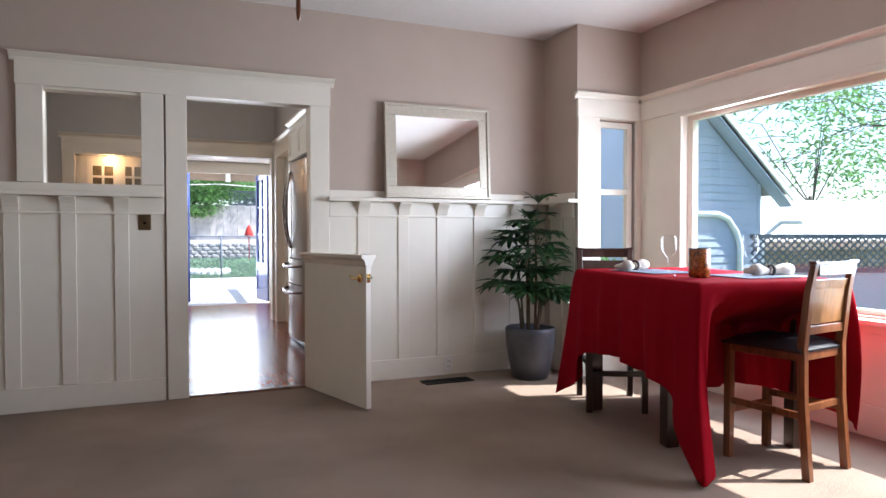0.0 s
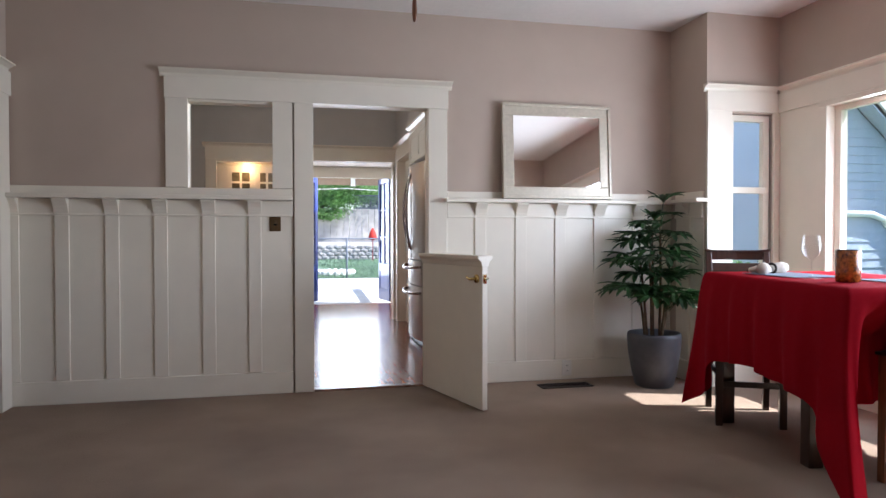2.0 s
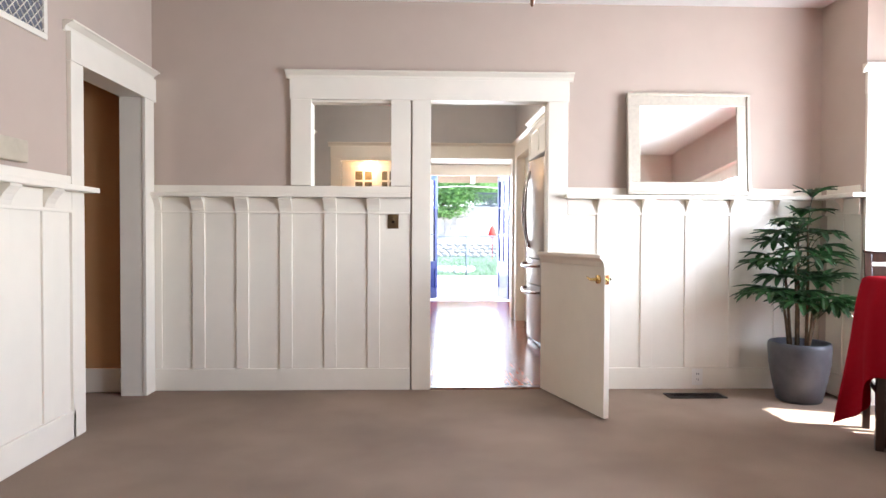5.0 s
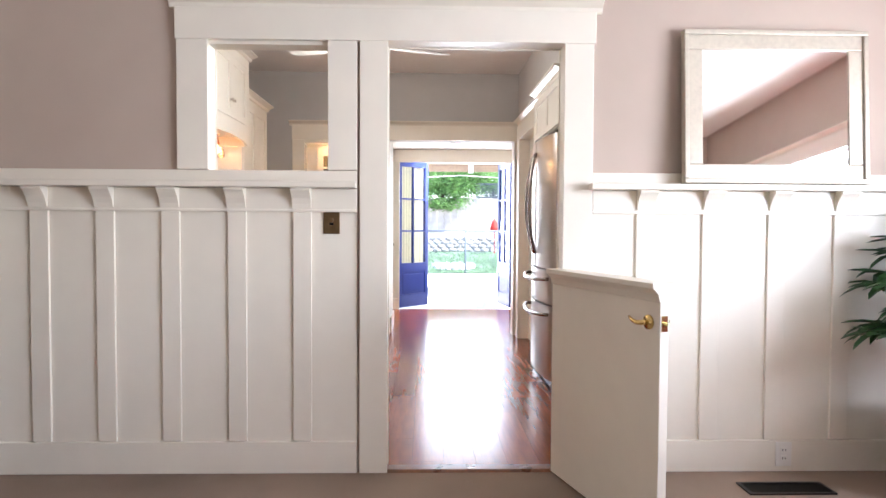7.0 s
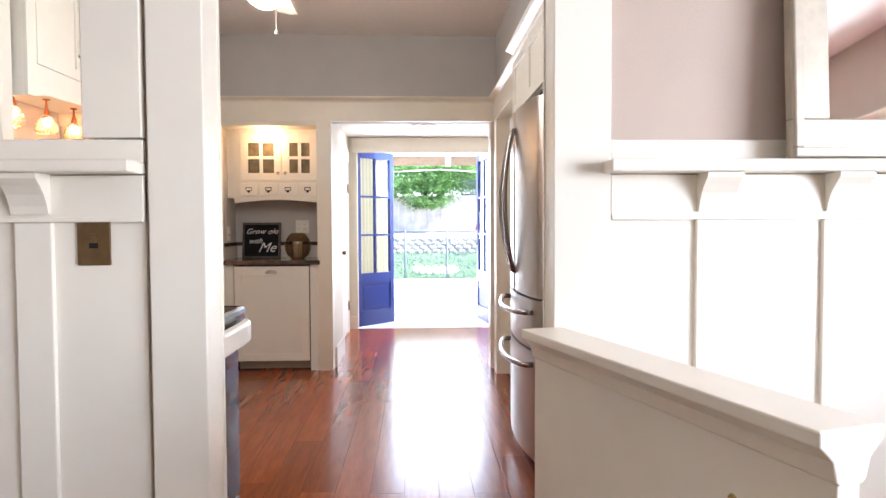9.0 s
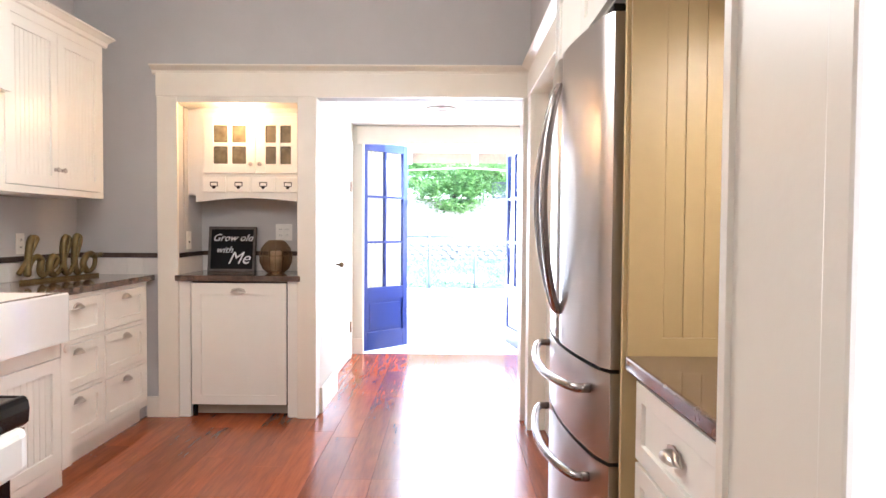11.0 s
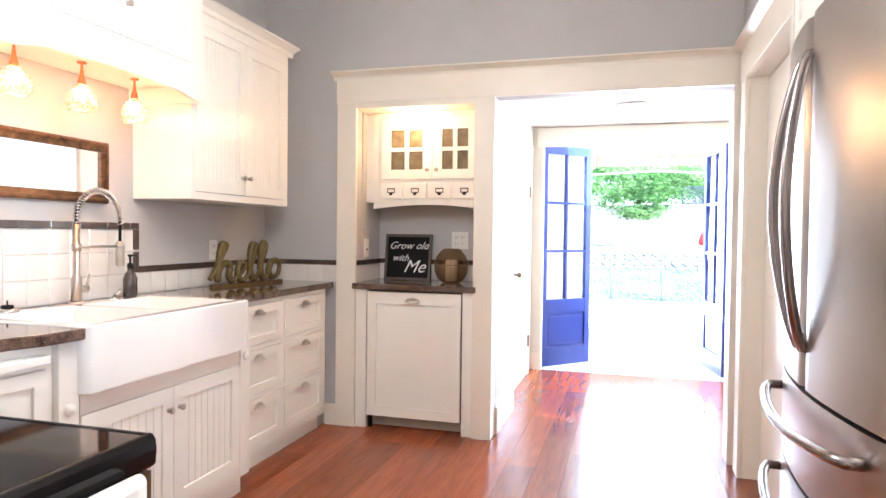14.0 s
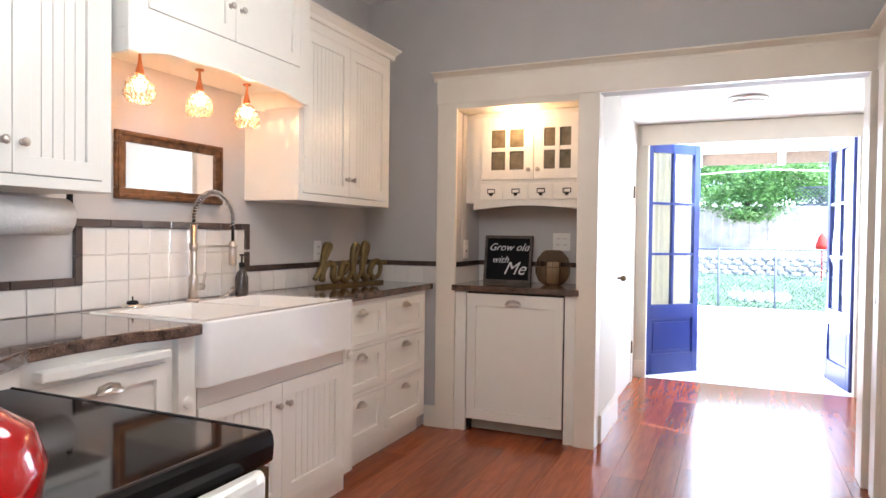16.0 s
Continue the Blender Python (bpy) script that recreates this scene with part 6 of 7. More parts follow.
part("tabletop", tbox(Geo(), 0.035, TL - 0.035, 0.035, TW - 0.035, TZ - 0.03, TZ - 0.003), WOODD, root, bevel=0.004)
part("apron", tbox(tbox(tbox(tbox(Geo(), 0.12, TL - 0.12, 0.45, 0.47, 0.76, TZ - 0.03), 0.12, TL - 0.12, TW - 0.1, TW - 0.08, 0.76, TZ - 0.03), 0.10, 0.12, 0.45, TW - 0.08, 0.76, TZ - 0.03), TL - 0.12, TL - 0.10, 0.45, TW - 0.08, 0.76, TZ - 0.03), WOODD, root)
for u, w_ in ((0.10, 0.40), (TL - 0.09, 0.24), (0.06, TW - 0.12), (TL - 0.13, TW - 0.12)):
    part("leg", tbox(Geo(), u, u + 0.07, w_, w_ + 0.07, 0, TZ - 0.03), WOODD, root, bevel=0.004)

# cloth: top, and a skirt that falls in folds
per = []
N = 44
sides = [((0, 0), (0, TW)), ((0, TW), (TL, TW)), ((TL, TW), (TL, 0)), ((TL, 0), (0, 0))]
for (p, q) in sides:
    for i in range(N):
        s = i / N
        per.append((p[0] + (q[0] - p[0]) * s, p[1] + (q[1] - p[1]) * s))
M = len(per)
ROW = 14


def skirt(i):
    """For a place on the edge: how low the cloth hangs and how far the corner fold spreads."""
    s = i / N
    side, f = int(s) % 4, s - int(s)
    d = min(f, 1 - f)
    low = (0.32 if side == 3 else 0.40) - 0.02 * math.sin(f * 9)
    nearest = (side if f < 0.5 else side + 1) % 4        # corner 0: near left; 1: far left; 2: far right; 3: near right
    corner = min(1, 1.5 * max(0, 1 - d / (0.17 if side == 0 else 0.13))) if nearest == 0 else max(0, 1 - d / 0.20)
    tip = (0.012, 0.06, 0.15, 0.16)[nearest]
    bend = 1.9 if nearest == 0 else 1.1
    low = low * (1 - corner ** bend) + tip * corner ** bend
    return low, corner, nearest, side, f


g = Geo()
verts, faces = [], []
for r in range(ROW + 1):
    t = r / ROW
    for i, (u, w_) in enumerate(per):
        low, corner, nearest, side, f = skirt(i)
        cu, cw = u - TL / 2, w_ - TW / 2
        nrm = ((-1, 0), (0, 1), (1, 0), (0, -1))[side]
        cn = {0: (-1, -1), 1: (-1, 1), 2: (1, 1), 3: (1, -1)}[nearest]
        ox = nrm[0] * (1 - corner) + cn[0] * 0.5 * corner
        oy = nrm[1] * (1 - corner) + cn[1] * 0.5 * corner
        z = TZ + 0.004 - (TZ + 0.004 - low) * t
        drop = TZ - z
        fold = 0.020 * math.sin(f * 31 + side * 2 + 1.2 * t) * t + 0.010 * math.sin(f * 67 + 3 * t) * t
        out = 0.006 + 0.055 * (1 - math.exp(-drop * 6)) + fold + (0.03 * corner ** 2 * t ** 2 + 0.028 * corner * math.sin(d * 150) * t if nearest == 0 else 0.05 * corner ** 2 * t)
        squeeze = 0.0
        if side == 3:                                    # pushed inwards by the tucked-in chair
            squeeze = 0.34 * min(1, max(0, (0.93 - f) / 0.09)) * min(1, max(0, (f - 0.02) / 0.10)) * min(1, max(0, drop - 0.06) / 0.16)
        pu, pw = u + ox * out, w_ + oy * out + squeeze
        if corner > 0 and t > 0.2:
            k = corner * (t - 0.2)
            along = 0.10 * math.sin(corner * 9 + t * 2) * k * (1 if f < 0.5 else -1)
            pu += along * abs(nrm[1])
            pw += along * abs(nrm[0])
        verts.append(tp(pu, pw, max(z, 0.006)))
for r in range(ROW):
    for i in range(M):
        j = (i + 1) % M
        faces.append((r * M + i, r * M + j, (r + 1) * M + j, (r + 1) * M + i))
n1 = len(verts)
for u, w_ in per:                                        # an inner ring keeps the top flat up to its edge
    verts.append(tp(TL / 2 + (u - TL / 2) * 0.96, TW / 2 + (w_ - TW / 2) * 0.96, TZ + 0.004))
for i in range(M):
    j = (i + 1) % M
    faces.append((n1 + i, n1 + j, j, i))
n0 = len(verts)
verts.append(tp(TL / 2, TW / 2, TZ + 0.003))
for i in range(M):
    faces.append((n0, n1 + (i + 1) % M, n1 + i))
g.add(verts, faces, True)
ob = solid("tablecloth", g, RED, "deep red cloth draped over the table, touching the carpet", "tablecloth", at=tp(TL / 2, TW / 2, 0))
mod = ob.modifiers.new("thickness", "SOLIDIFY")
mod.thickness, mod.offset = 0.002, -1
ob.modifiers.new("drape", "SUBSURF").render_levels = 1

TOP = TZ + 0.007


def placemat(u, w_, rot, label):
    x, y, z = tp(u, w_, TOP)
    m = pose(x, y, z, 0, 0, rot)
    root = solid("placemat", leaned(Geo().box(-0.21, 0.21, -0.15, 0.15, 0, 0.003), m), PLACEM, label, "placemat", "place settings", bevel=0.001, at=(x, y, z))


def napkin(x, y, z, rot):
    m = pose(x, y, z, 0, 0, rot)
    root = thing("rolled_napkin", (x, y, z), "pale rolled linen napkin in a dark ring on a placemat", "napkin", "rolled napkins")
    rnd = random.Random(3)
    g = Geo()
    for s in (-1, 1):
        path = [(s * (0.012 + 0.10 * t), 0.012 * math.sin(5 * t), 0.018 + 0.012 * t) for t in (0, 0.25, 0.5, 0.75, 1)]
        g.tube(path, [0.015, 0.024, 0.032, 0.034, 0.024], 12)
        g.tube([(s * 0.02, 0.01, 0.02), (s * 0.08, 0.035, 0.022), (s * 0.12, 0.05, 0.018)], [0.010, 0.020, 0.012], 10)
    part("cloth", leaned(g, m), LINEN, root)
    pts = [(0.0, 0.026 * math.cos(2 * math.pi * k / 18), 0.026 + 0.026 * math.sin(2 * math.pi * k / 18)) for k in range(18)]
    part("ring", leaned(Geo().tube(pts, 0.007, 6, True), m), DARK, root)


def wine_glass(x, y, z):
    root = thing("wine_glass", (x, y, z), "clear stemmed wine glass on the red cloth", "wine glass", "wine glasses")
    o = part("glass_body", Geo().lathe(x, y, [(0.034, z), (0.033, z + 0.003), (0.006, z + 0.008), (0.0035, z + 0.02), (0.0035, z + 0.085), (0.012, z + 0.095), (0.032, z + 0.115), (0.040, z + 0.145), (0.038, z + 0.18), (0.032, z + 0.205)], 24, False), CRYSTAL, root)
    o.visible_shadow = False


placemat(0.26, 0.80, 86, "blue-grey woven placemat beside the wine glass")
placemat(0.55, 0.30, -4, "blue-grey woven placemat before the near chair")
x, y, z = tp(0.22, 0.93, TOP + 0.003)
napkin(x, y, z, 20)
x, y, z = tp(0.62, 0.30, TOP + 0.003)
napkin(x, y, z, -12)
x, y, z = tp(0.16, 0.55, TOP)
wine_glass(2.38, 2.62, TOP)
wine_glass(2.68, 2.38, TOP)
x, y = 2.40, 2.43
root = thing("mosaic_candle_holder", (x, y, TOP), "amber mosaic glass candle cylinder", "candle holder")
part("cylinder", Geo().lathe(x, y, [(0.047, TOP), (0.050, TOP + 0.004), (0.050, TOP + 0.138), (0.047, TOP + 0.14), (0.044, TOP + 0.138), (0.044, TOP + 0.02)], 28), AMBER, root)
g = Geo()
part("rim", Geo().tube([(x + 0.048 * math.cos(2 * math.pi * k / 24), y + 0.048 * math.sin(2 * math.pi * k / 24), TOP + 0.139) for k in range(24)], 0.003, 6, True), DARK, root)


# counter-height chairs
def chair(x, y, rot, label, wood, seatm, panelm, size=(1, 1, 1)):
    m = pose(x, y, 0, 0, 0, rot) @ Matrix.Diagonal((*size, 1))
    root = thing("dining_chair", (x, y, 0), label, "chair", "chairs round the table")

    def P(name, g, material, parent=root, label="", bevel=0.003):
        return part(name, leaned(g, m), material, parent, label, bevel)

    # local: seat front towards +y, back at -y
    for s in (-1, 1):
        g = Geo()
        a = s * 0.165
        g.add([(a - 0.019, 0.185, 0), (a + 0.019, 0.185, 0), (a + 0.019, 0.223, 0), (a - 0.019, 0.223, 0), (a - 0.019, 0.180, 0.575), (a + 0.019, 0.180, 0.575), (a + 0.019, 0.222, 0.575), (a - 0.019, 0.222, 0.575)],
              [(0, 3, 2, 1), (4, 5, 6, 7), (0, 1, 5, 4), (1, 2, 6, 5), (2, 3, 7, 6), (3, 0, 4, 7)])
        P("leg", g, wood)
        g = Geo()
        prof = [(-0.245, 0), (-0.205, 0), (-0.178, 0.35), (-0.172, 0.60), (-0.205, 0.85), (-0.235, 0.975), (-0.262, 0.975), (-0.238, 0.85), (-0.212, 0.60), (-0.216, 0.35)]
        g.prism(prof, "x", a - 0.018, a + 0.018)
        P("leg", g, wood)
    P("seat_frame", Geo().box(-0.18, 0.18, -0.195, 0.215, 0.535, 0.575), wood)
    g = Geo()
    rings = []
    nx, ny = 10, 10
    pts = []
    for j in range(ny + 1):
        for i in range(nx + 1):
            u, v = i / nx * 2 - 1, j / ny * 2 - 1
            e = (1 - abs(u) ** 4) * (1 - abs(v) ** 4)
            pts.append((u * 0.20, 0.012 + v * 0.215, 0.585 + 0.035 * e ** 0.5))
    base = [(px, py, 0.575) for px, py, _ in pts]
    W = nx + 1
    fc = [(j * W + i, j * W + i + 1, (j + 1) * W + i + 1, (j + 1) * W + i) for j in range(ny) for i in range(nx)]
    g.add(pts, fc, True)
    g.box(-0.20, 0.20, -0.20, 0.227, 0.573, 0.586)
    P("seat", g, seatm, bevel=0.0)
    P("top_rail", Geo().prism([(-0.150, -0.262), (0.150, -0.262), (0.150, -0.236), (0, -0.250), (-0.150, -0.236)], "z", 0.925, 0.985), wood)
    P("crest", Geo().prism([(-0.185, 0.975), (-0.19, 0.992), (-0.10, 0.982), (0, 0.980), (0.10, 0.982), (0.19, 0.992), (0.185, 0.975)], "y", -0.268, -0.232), wood)
    g = Geo()
    prof = [(-0.205, 0.70), (-0.193, 0.70), (-0.214, 0.86), (-0.226, 0.905), (-0.238, 0.905), (-0.226, 0.86)]
    g.prism(prof, "x", -0.149, 0.149)
    P("back_panel", g, panelm)
    P("back_rail", Geo().box(-0.149, 0.149, -0.212, -0.188, 0.655, 0.695), wood)
    for z, y0 in ((0.22, 0.19), (0.30, -0.20)):
        P("stretcher", Geo().box(-0.147, 0.147, y0, y0 + 0.022, z, z + 0.032), wood)
    for s in (-1, 1):
        P("stretcher", Geo().box(s * 0.165 - 0.010, s * 0.165 + 0.010, -0.19, 0.186, 0.27, 0.302), wood)
    return root


chair(2.69, 2.185, 9, "brown wooden counter chair with black leather seat beside the table", WOODC, LEATHER, VENEER, (0.95, 0.9, 0.97))
chair(2.59, 3.37, 153, "dark wooden counter chair with black seat under the red cloth", WOODD, LEATHER, WOODD)


# potted lady palm
def palm(px, py):
    root = thing("potted_palm", (px, py, 0), "green lady palm on thin canes in a slate grey pot", "potted plant")
    part("pot", Geo().lathe(px, py, [(0.12, 0), (0.135, 0.01), (0.160, 0.12), (0.182, 0.25), (0.188, 0.35), (0.185, 0.375), (0.178, 0.385), (0.167, 0.375), (0.163, 0.33)], 36), POT, root, "round tapered slate grey pot")
    part("soil", Geo().lathe(px, py, [(0.163, 0.335), (0.10, 0.345), (0.01, 0.35)], 24), SOIL, root)
    rnd = random.Random(11)
    heads = []
    for k in range(7):
        a = 2 * math.pi * k / 7 + 0.3
        r = 0.03 + 0.06 * rnd.random()
        h = rnd.uniform(0.60, 1.12) if k else 1.17
        bx_, by_ = px + r * math.cos(a), py + r * math.sin(a)
        tx, ty = bx_ + 0.05 * math.cos(a) * (k > 0), by_ + 0.05 * math.sin(a) * (k > 0)
        part("cane", Geo().tube([(bx_, by_, 0.34), ((bx_ + tx) / 2 + 0.005, (by_ + ty) / 2, (0.34 + h) / 2), (tx, ty, h)], [0.011, 0.009, 0.007], 7), CANE, root)
        heads.append((tx, ty, h))
    for hx, hy, h in heads:
        nl = 8
        for q in range(nl):
            az = 2 * math.pi * q / nl + rnd.random() * 0.8
            z0 = h - 0.30 * (q / nl) * (h - 0.35)
            el = rnd.uniform(0.1, 0.75) if q else 1.2
            ln = rnd.uniform(0.10, 0.19)
            tip = Vector((hx + ln * math.cos(az) * math.cos(el), hy + ln * math.sin(az) * math.cos(el), z0 + ln * math.sin(el)))
            tip.y = min(tip.y, 4.47)
            tip.x = min(tip.x, 2.80)
            g = Geo().tube([(hx, hy, z0 - 0.03), tuple((Vector((hx, hy, z0)) + tip) / 2 + Vector((0, 0, 0.015))), tuple(tip)], 0.003, 4)
            fingers = rnd.choice((7, 8, 9))
            fl = rnd.uniform(0.17, 0.23)
            for fi in range(fingers):
                b = az + (fi / (fingers - 1) - 0.5) * 3.4
                droop = rnd.uniform(0.25, 0.65)
                L = fl * (1 - 0.25 * abs(fi / (fingers - 1) - 0.5) * 2)
                w0 = 0.020
                side = Vector((-math.sin(b), math.cos(b), 0))
                vs = []
                for t in (0, 0.3, 0.6, 0.85, 1.0):
                    e = 0.45 * (1 if q else 2.2) - droop * t * 1.3
                    c = tip + Vector((math.cos(b) * L * t * math.cos(e), math.sin(b) * L * t * math.cos(e), L * t * math.sin(e)))
                    c.y = min(c.y, 4.56 if c.z < 1.2 or c.z > 1.42 else 4.47)
                    c.x = min(c.x, 2.82)
                    wd = w0 * (0.35, 0.95, 1.0, 0.75, 0.15)[int(t / 0.25)] if t < 1 else 0.001
                    vs += [c - side * wd, c + Vector((0, 0, -wd * 0.5)), c + side * wd]
                fcs = []
                for r_ in range(4):
                    for c_ in range(2):
                        fcs.append((r_ * 3 + c_, r_ * 3 + c_ + 1, (r_ + 1) * 3 + c_ + 1, (r_ + 1) * 3 + c_))
                g.add(vs, fcs)
            part("frond", g, LEAF, root)


palm(2.52, 4.25)


# ---- outside ----
structure("ground", Geo().box(-60, 80, -60, 10.85, -0.9, -0.75).box(-60, 80, 10.85, 90, -0.9, -0.75), GRASS)
structure("patio", Geo().box(-6, 8, 10.72, 18.2, -0.76, -0.06), CONC, "bright sunlit concrete patio")
g = Geo().prism([(18.2, -0.76), (18.2, -0.10), (21.8, 0.14), (23.6, 0.30), (42, 1.4), (42, -0.76)], "x", -14, 16)
structure("lawn_ground", g, GRASS, "sloping green lawn behind a wire fence")
g = Geo()
rnd = random.Random(2)
for i in range(9000):
    x, y = rnd.uniform(-3, 4), rnd.uniform(18.25, 23.4)
    z = -0.10 + (y - 18.2) * 0.0667 if y < 21.8 else 0.14 + (y - 21.8) * 0.089
    a, h = rnd.uniform(0, 6.3), rnd.uniform(0.03, 0.07)
    g.add([(x - 0.012 * math.cos(a), y - 0.012 * math.sin(a), z - 0.01), (x + 0.012 * math.cos(a), y + 0.012 * math.sin(a), z - 0.01), (x + rnd.uniform(-0.02, 0.02), y, z + h)], [(0, 1, 2)])
solid("lawn_grass", g, GRASS, "tufts of green lawn grass", "grass", kind="stuff")


def rock(cx, cy, cz, rx, ry, rz, rnd, seg=7):
    pts, n, rows = [], seg, 3
    for j in range(rows + 1):
        t = math.pi * (j + 0.35) / (rows + 0.7)
        for k in range(n):
            a = 2 * math.pi * k / n
            q = rnd.uniform(0.88, 1.1)
            sq = 1 / max(abs(math.cos(a)), abs(math.sin(a))) ** 0.6
            pts.append((cx + rx * q * sq * math.sin(t) * math.cos(a), cy + ry * q * math.sin(t) * math.sin(a), cz - rz * math.cos(t) * q))
    f = [tuple(range(n))[::-1], tuple(range(rows * n, (rows + 1) * n))]
    f += [(j * n + k, j * n + (k + 1) % n, (j + 1) * n + (k + 1) % n, (j + 1) * n + k) for j in range(rows) for k in range(n)]
    return Geo().add(pts, f)


def stone_wall():
    root = thing("stone_wall", (0.5, 23.6, 0.27), "low dry-stacked pale stone garden wall", "stone wall")
    rnd = random.Random(8)
    kinds = [mesh_of("stone", rock(0, 0, 0, 0.155, 0.13, 0.080, rnd), STONE, (0, 0, 0)) for _ in range(8)]
    for row in range(4):
        x = -3.4 + (row % 2) * 0.16
        while x < 5.0:
            ob = new("stone", rnd.choice(kinds))
            ob.parent = root
            ob.location = (x - 0.5, rnd.uniform(-0.02, 0.02) + row * 0.03, 0.08 + row * 0.128)
            ob.rotation_euler = (0, 0, rnd.choice((0, math.pi)) + rnd.uniform(-0.1, 0.1))
            x += 0.272
    structure("earth_bank", Geo().prism([(23.75, 0), (23.75, 0.78), (26.2, 0.90), (26.2, 0)], "x", -8, 10), STONE)


for cx, cy in ((-0.62, 19.4), (1.10, 19.7)):
    root = thing("stone_ring", (cx, cy, -0.02), "round bed edged with white stones on the lawn", "garden bed", "stone rings on the lawn")
    rnd = random.Random(int(cy * 10))
    for k in range(16):
        a = 2 * math.pi * k / 16
        part("stone", rock(cx + 0.50 * math.cos(a), cy + 0.50 * math.sin(a), 0.03, 0.095, 0.095, 0.10, rnd), WHITEX, root)
    part("gravel", Geo().lathe(cx, cy, [(0.46, -0.02), (0.44, 0.07), (0.02, 0.10)], 20), STUCCO, root)


def link_fence():
    root = thing("chain_link_fence", (0.5, 18.25, -0.10), "galvanised chain-link garden fence with a gate frame", "fence")
    y, z0, z1 = 18.25, -0.10, 1.04
    for x in (-2.8, -1.2, 0.35, 1.32, 2.35, 3.9):
        part("post", Geo().tube([(x, y, z0 - 0.05), (x, y, z1 + 0.03)], 0.022, 8), GALV, root)
    part("top_rail", Geo().tube([(-2.8, y, z1), (3.9, y, z1)], 0.016, 8), GALV, root)
    part("bottom_rail", Geo().tube([(-2.8, y, z0 + 0.04), (3.9, y, z0 + 0.04)], 0.008, 6), GALV, root)
    g = Geo()
    s, h = 0.075, z1 - z0 - 0.06
    n = int(6.7 / s)
    for i in range(-int(h / s) - 1, n):
        for d in (1, -1):
            xa, za, xb, zb = -2.8 + i * s, z0 + 0.04, -2.8 + i * s + h, z1
            if d < 0:
                xa, xb = xb, xa
            lo, hi = -2.8, 3.9
            t0 = max(0, (lo - xa) / (xb - xa) if xb > xa else (hi - xa) / (xb - xa))
            t1 = min(1, (hi - xa) / (xb - xa) if xb > xa else (lo - xa) / (xb - xa))
            if t1 > t0:
                g.tube([(xa + (xb - xa) * t0, y, za + (zb - za) * t0), (xa + (xb - xa) * t1, y, za + (zb - za) * t1)], 0.0055, 3)
    part("wire_mesh", g, GALV, root)


link_fence()
root = thing("board_fence", (0.5, 26.2, 0.8), "tall sun-bleached board garden fence", "fence")
for i in range(60):
    x = -7 + i * 0.25
    part("board", Geo().box(x, x + 0.243, 26.2 + 0.01 * (i % 2), 26.24 + 0.01 * (i % 2), 0.8, 2.20 + 0.01 * (i % 3)), STUCCO, root)
part("rail", Geo().box(-7, 8, 26.25, 26.35, 1.95, 2.05), STUCCO, root)


def lattice(name, x0, x1, y, z0, z1, m, label, rot=None):
    root = thing(name, (x0, y, z0), label, "lattice fence")
    g = Geo()
    h, s, w = z1 - z0, 0.11, 0.018
    for d in (1, -1):
        x = x0 - h
        while x < x1:
            a, b = x, x + h
            za, zb = (z0, z1) if d > 0 else (z1, z0)
            if a < x0:
                za += (zb - za) * (x0 - a) / h
                a = x0
            if b > x1:
                zb = za + (zb - za) * (x1 - a) / (b - a)
                b = x1
            if b - a > 0.01:
                g.prism([(a - w, za), (a + w, za), (b + w, zb), (b - w, zb)], "y", y + d * 0.006, y + d * 0.012 + 0.004)
            x += s
    g.box(x0, x1, y - 0.02, y + 0.03, z1, z1 + 0.06).box(x0, x1, y - 0.02, y + 0.03, z0 - 0.06, z0)
    part("lattice", g if rot is None else leaned(g, rot), m, root)
    return root


lattice("lattice_topping", 2.2, 7.0, 26.3, 2.28, 2.72, LATT, "dark diagonal lattice on top of the garden fence")


def foliage(name, label, cx, cy, cz, rx, ry, rz, count, size, material, trunk=None, seed=1, category="tree"):
    root = thing(name, (cx, cy, trunk if trunk is not None else cz - rz), label, category)
    rnd = random.Random(seed)
    g = Geo()
    clumps = []
    for _ in range(26):
        a, t = rnd.uniform(0, 6.28), rnd.uniform(-1, 1)
        r = math.sqrt(1 - t * t) * rnd.uniform(0.35, 1)
        clumps.append((cx + rx * r * math.cos(a), cy + ry * r * math.sin(a), cz + rz * t * rnd.uniform(0.5, 1)))
    for i in range(count):
        c = clumps[i % len(clumps)]
        d = Vector((rnd.gauss(0, 1), rnd.gauss(0, 1), rnd.gauss(0, 0.8))) * 0.26
        p = Vector((c[0] + d.x * rx * 0.7, c[1] + d.y * ry * 0.7, c[2] + d.z * rz * 0.7))
        u = Vector((rnd.gauss(0, 1), rnd.gauss(0, 1), rnd.gauss(0, 0.6))).normalized() * size * rnd.uniform(0.6, 1.3)
        v = u.cross((rnd.gauss(0, 1), rnd.gauss(0, 1), rnd.gauss(0, 1))).normalized() * size * 0.35
        g.add([p - u, p + v, p + u, p - v], [(0, 1, 2, 3)])
    part("crown", g, material, root)
    if trunk is not None:
        low = cz - rz * 0.5
        g = Geo().tube([(cx, cy, trunk), (cx + 0.1, cy, (trunk + low) / 2), (cx, cy + 0.1, low)], [0.16, 0.11, 0.06], 9)
        part("trunk", g, BARK, root)
        g = Geo()
        for c in clumps[:6]:
            g.tube([(cx, cy, (trunk + cz) / 2 + 0.2), ((cx + c[0]) / 2, (cy + c[1]) / 2, (cz + c[2]) / 2 + 0.15), c], [0.03, 0.018, 0.008], 5)
        part("limbs", g, BARK, root)
    return root


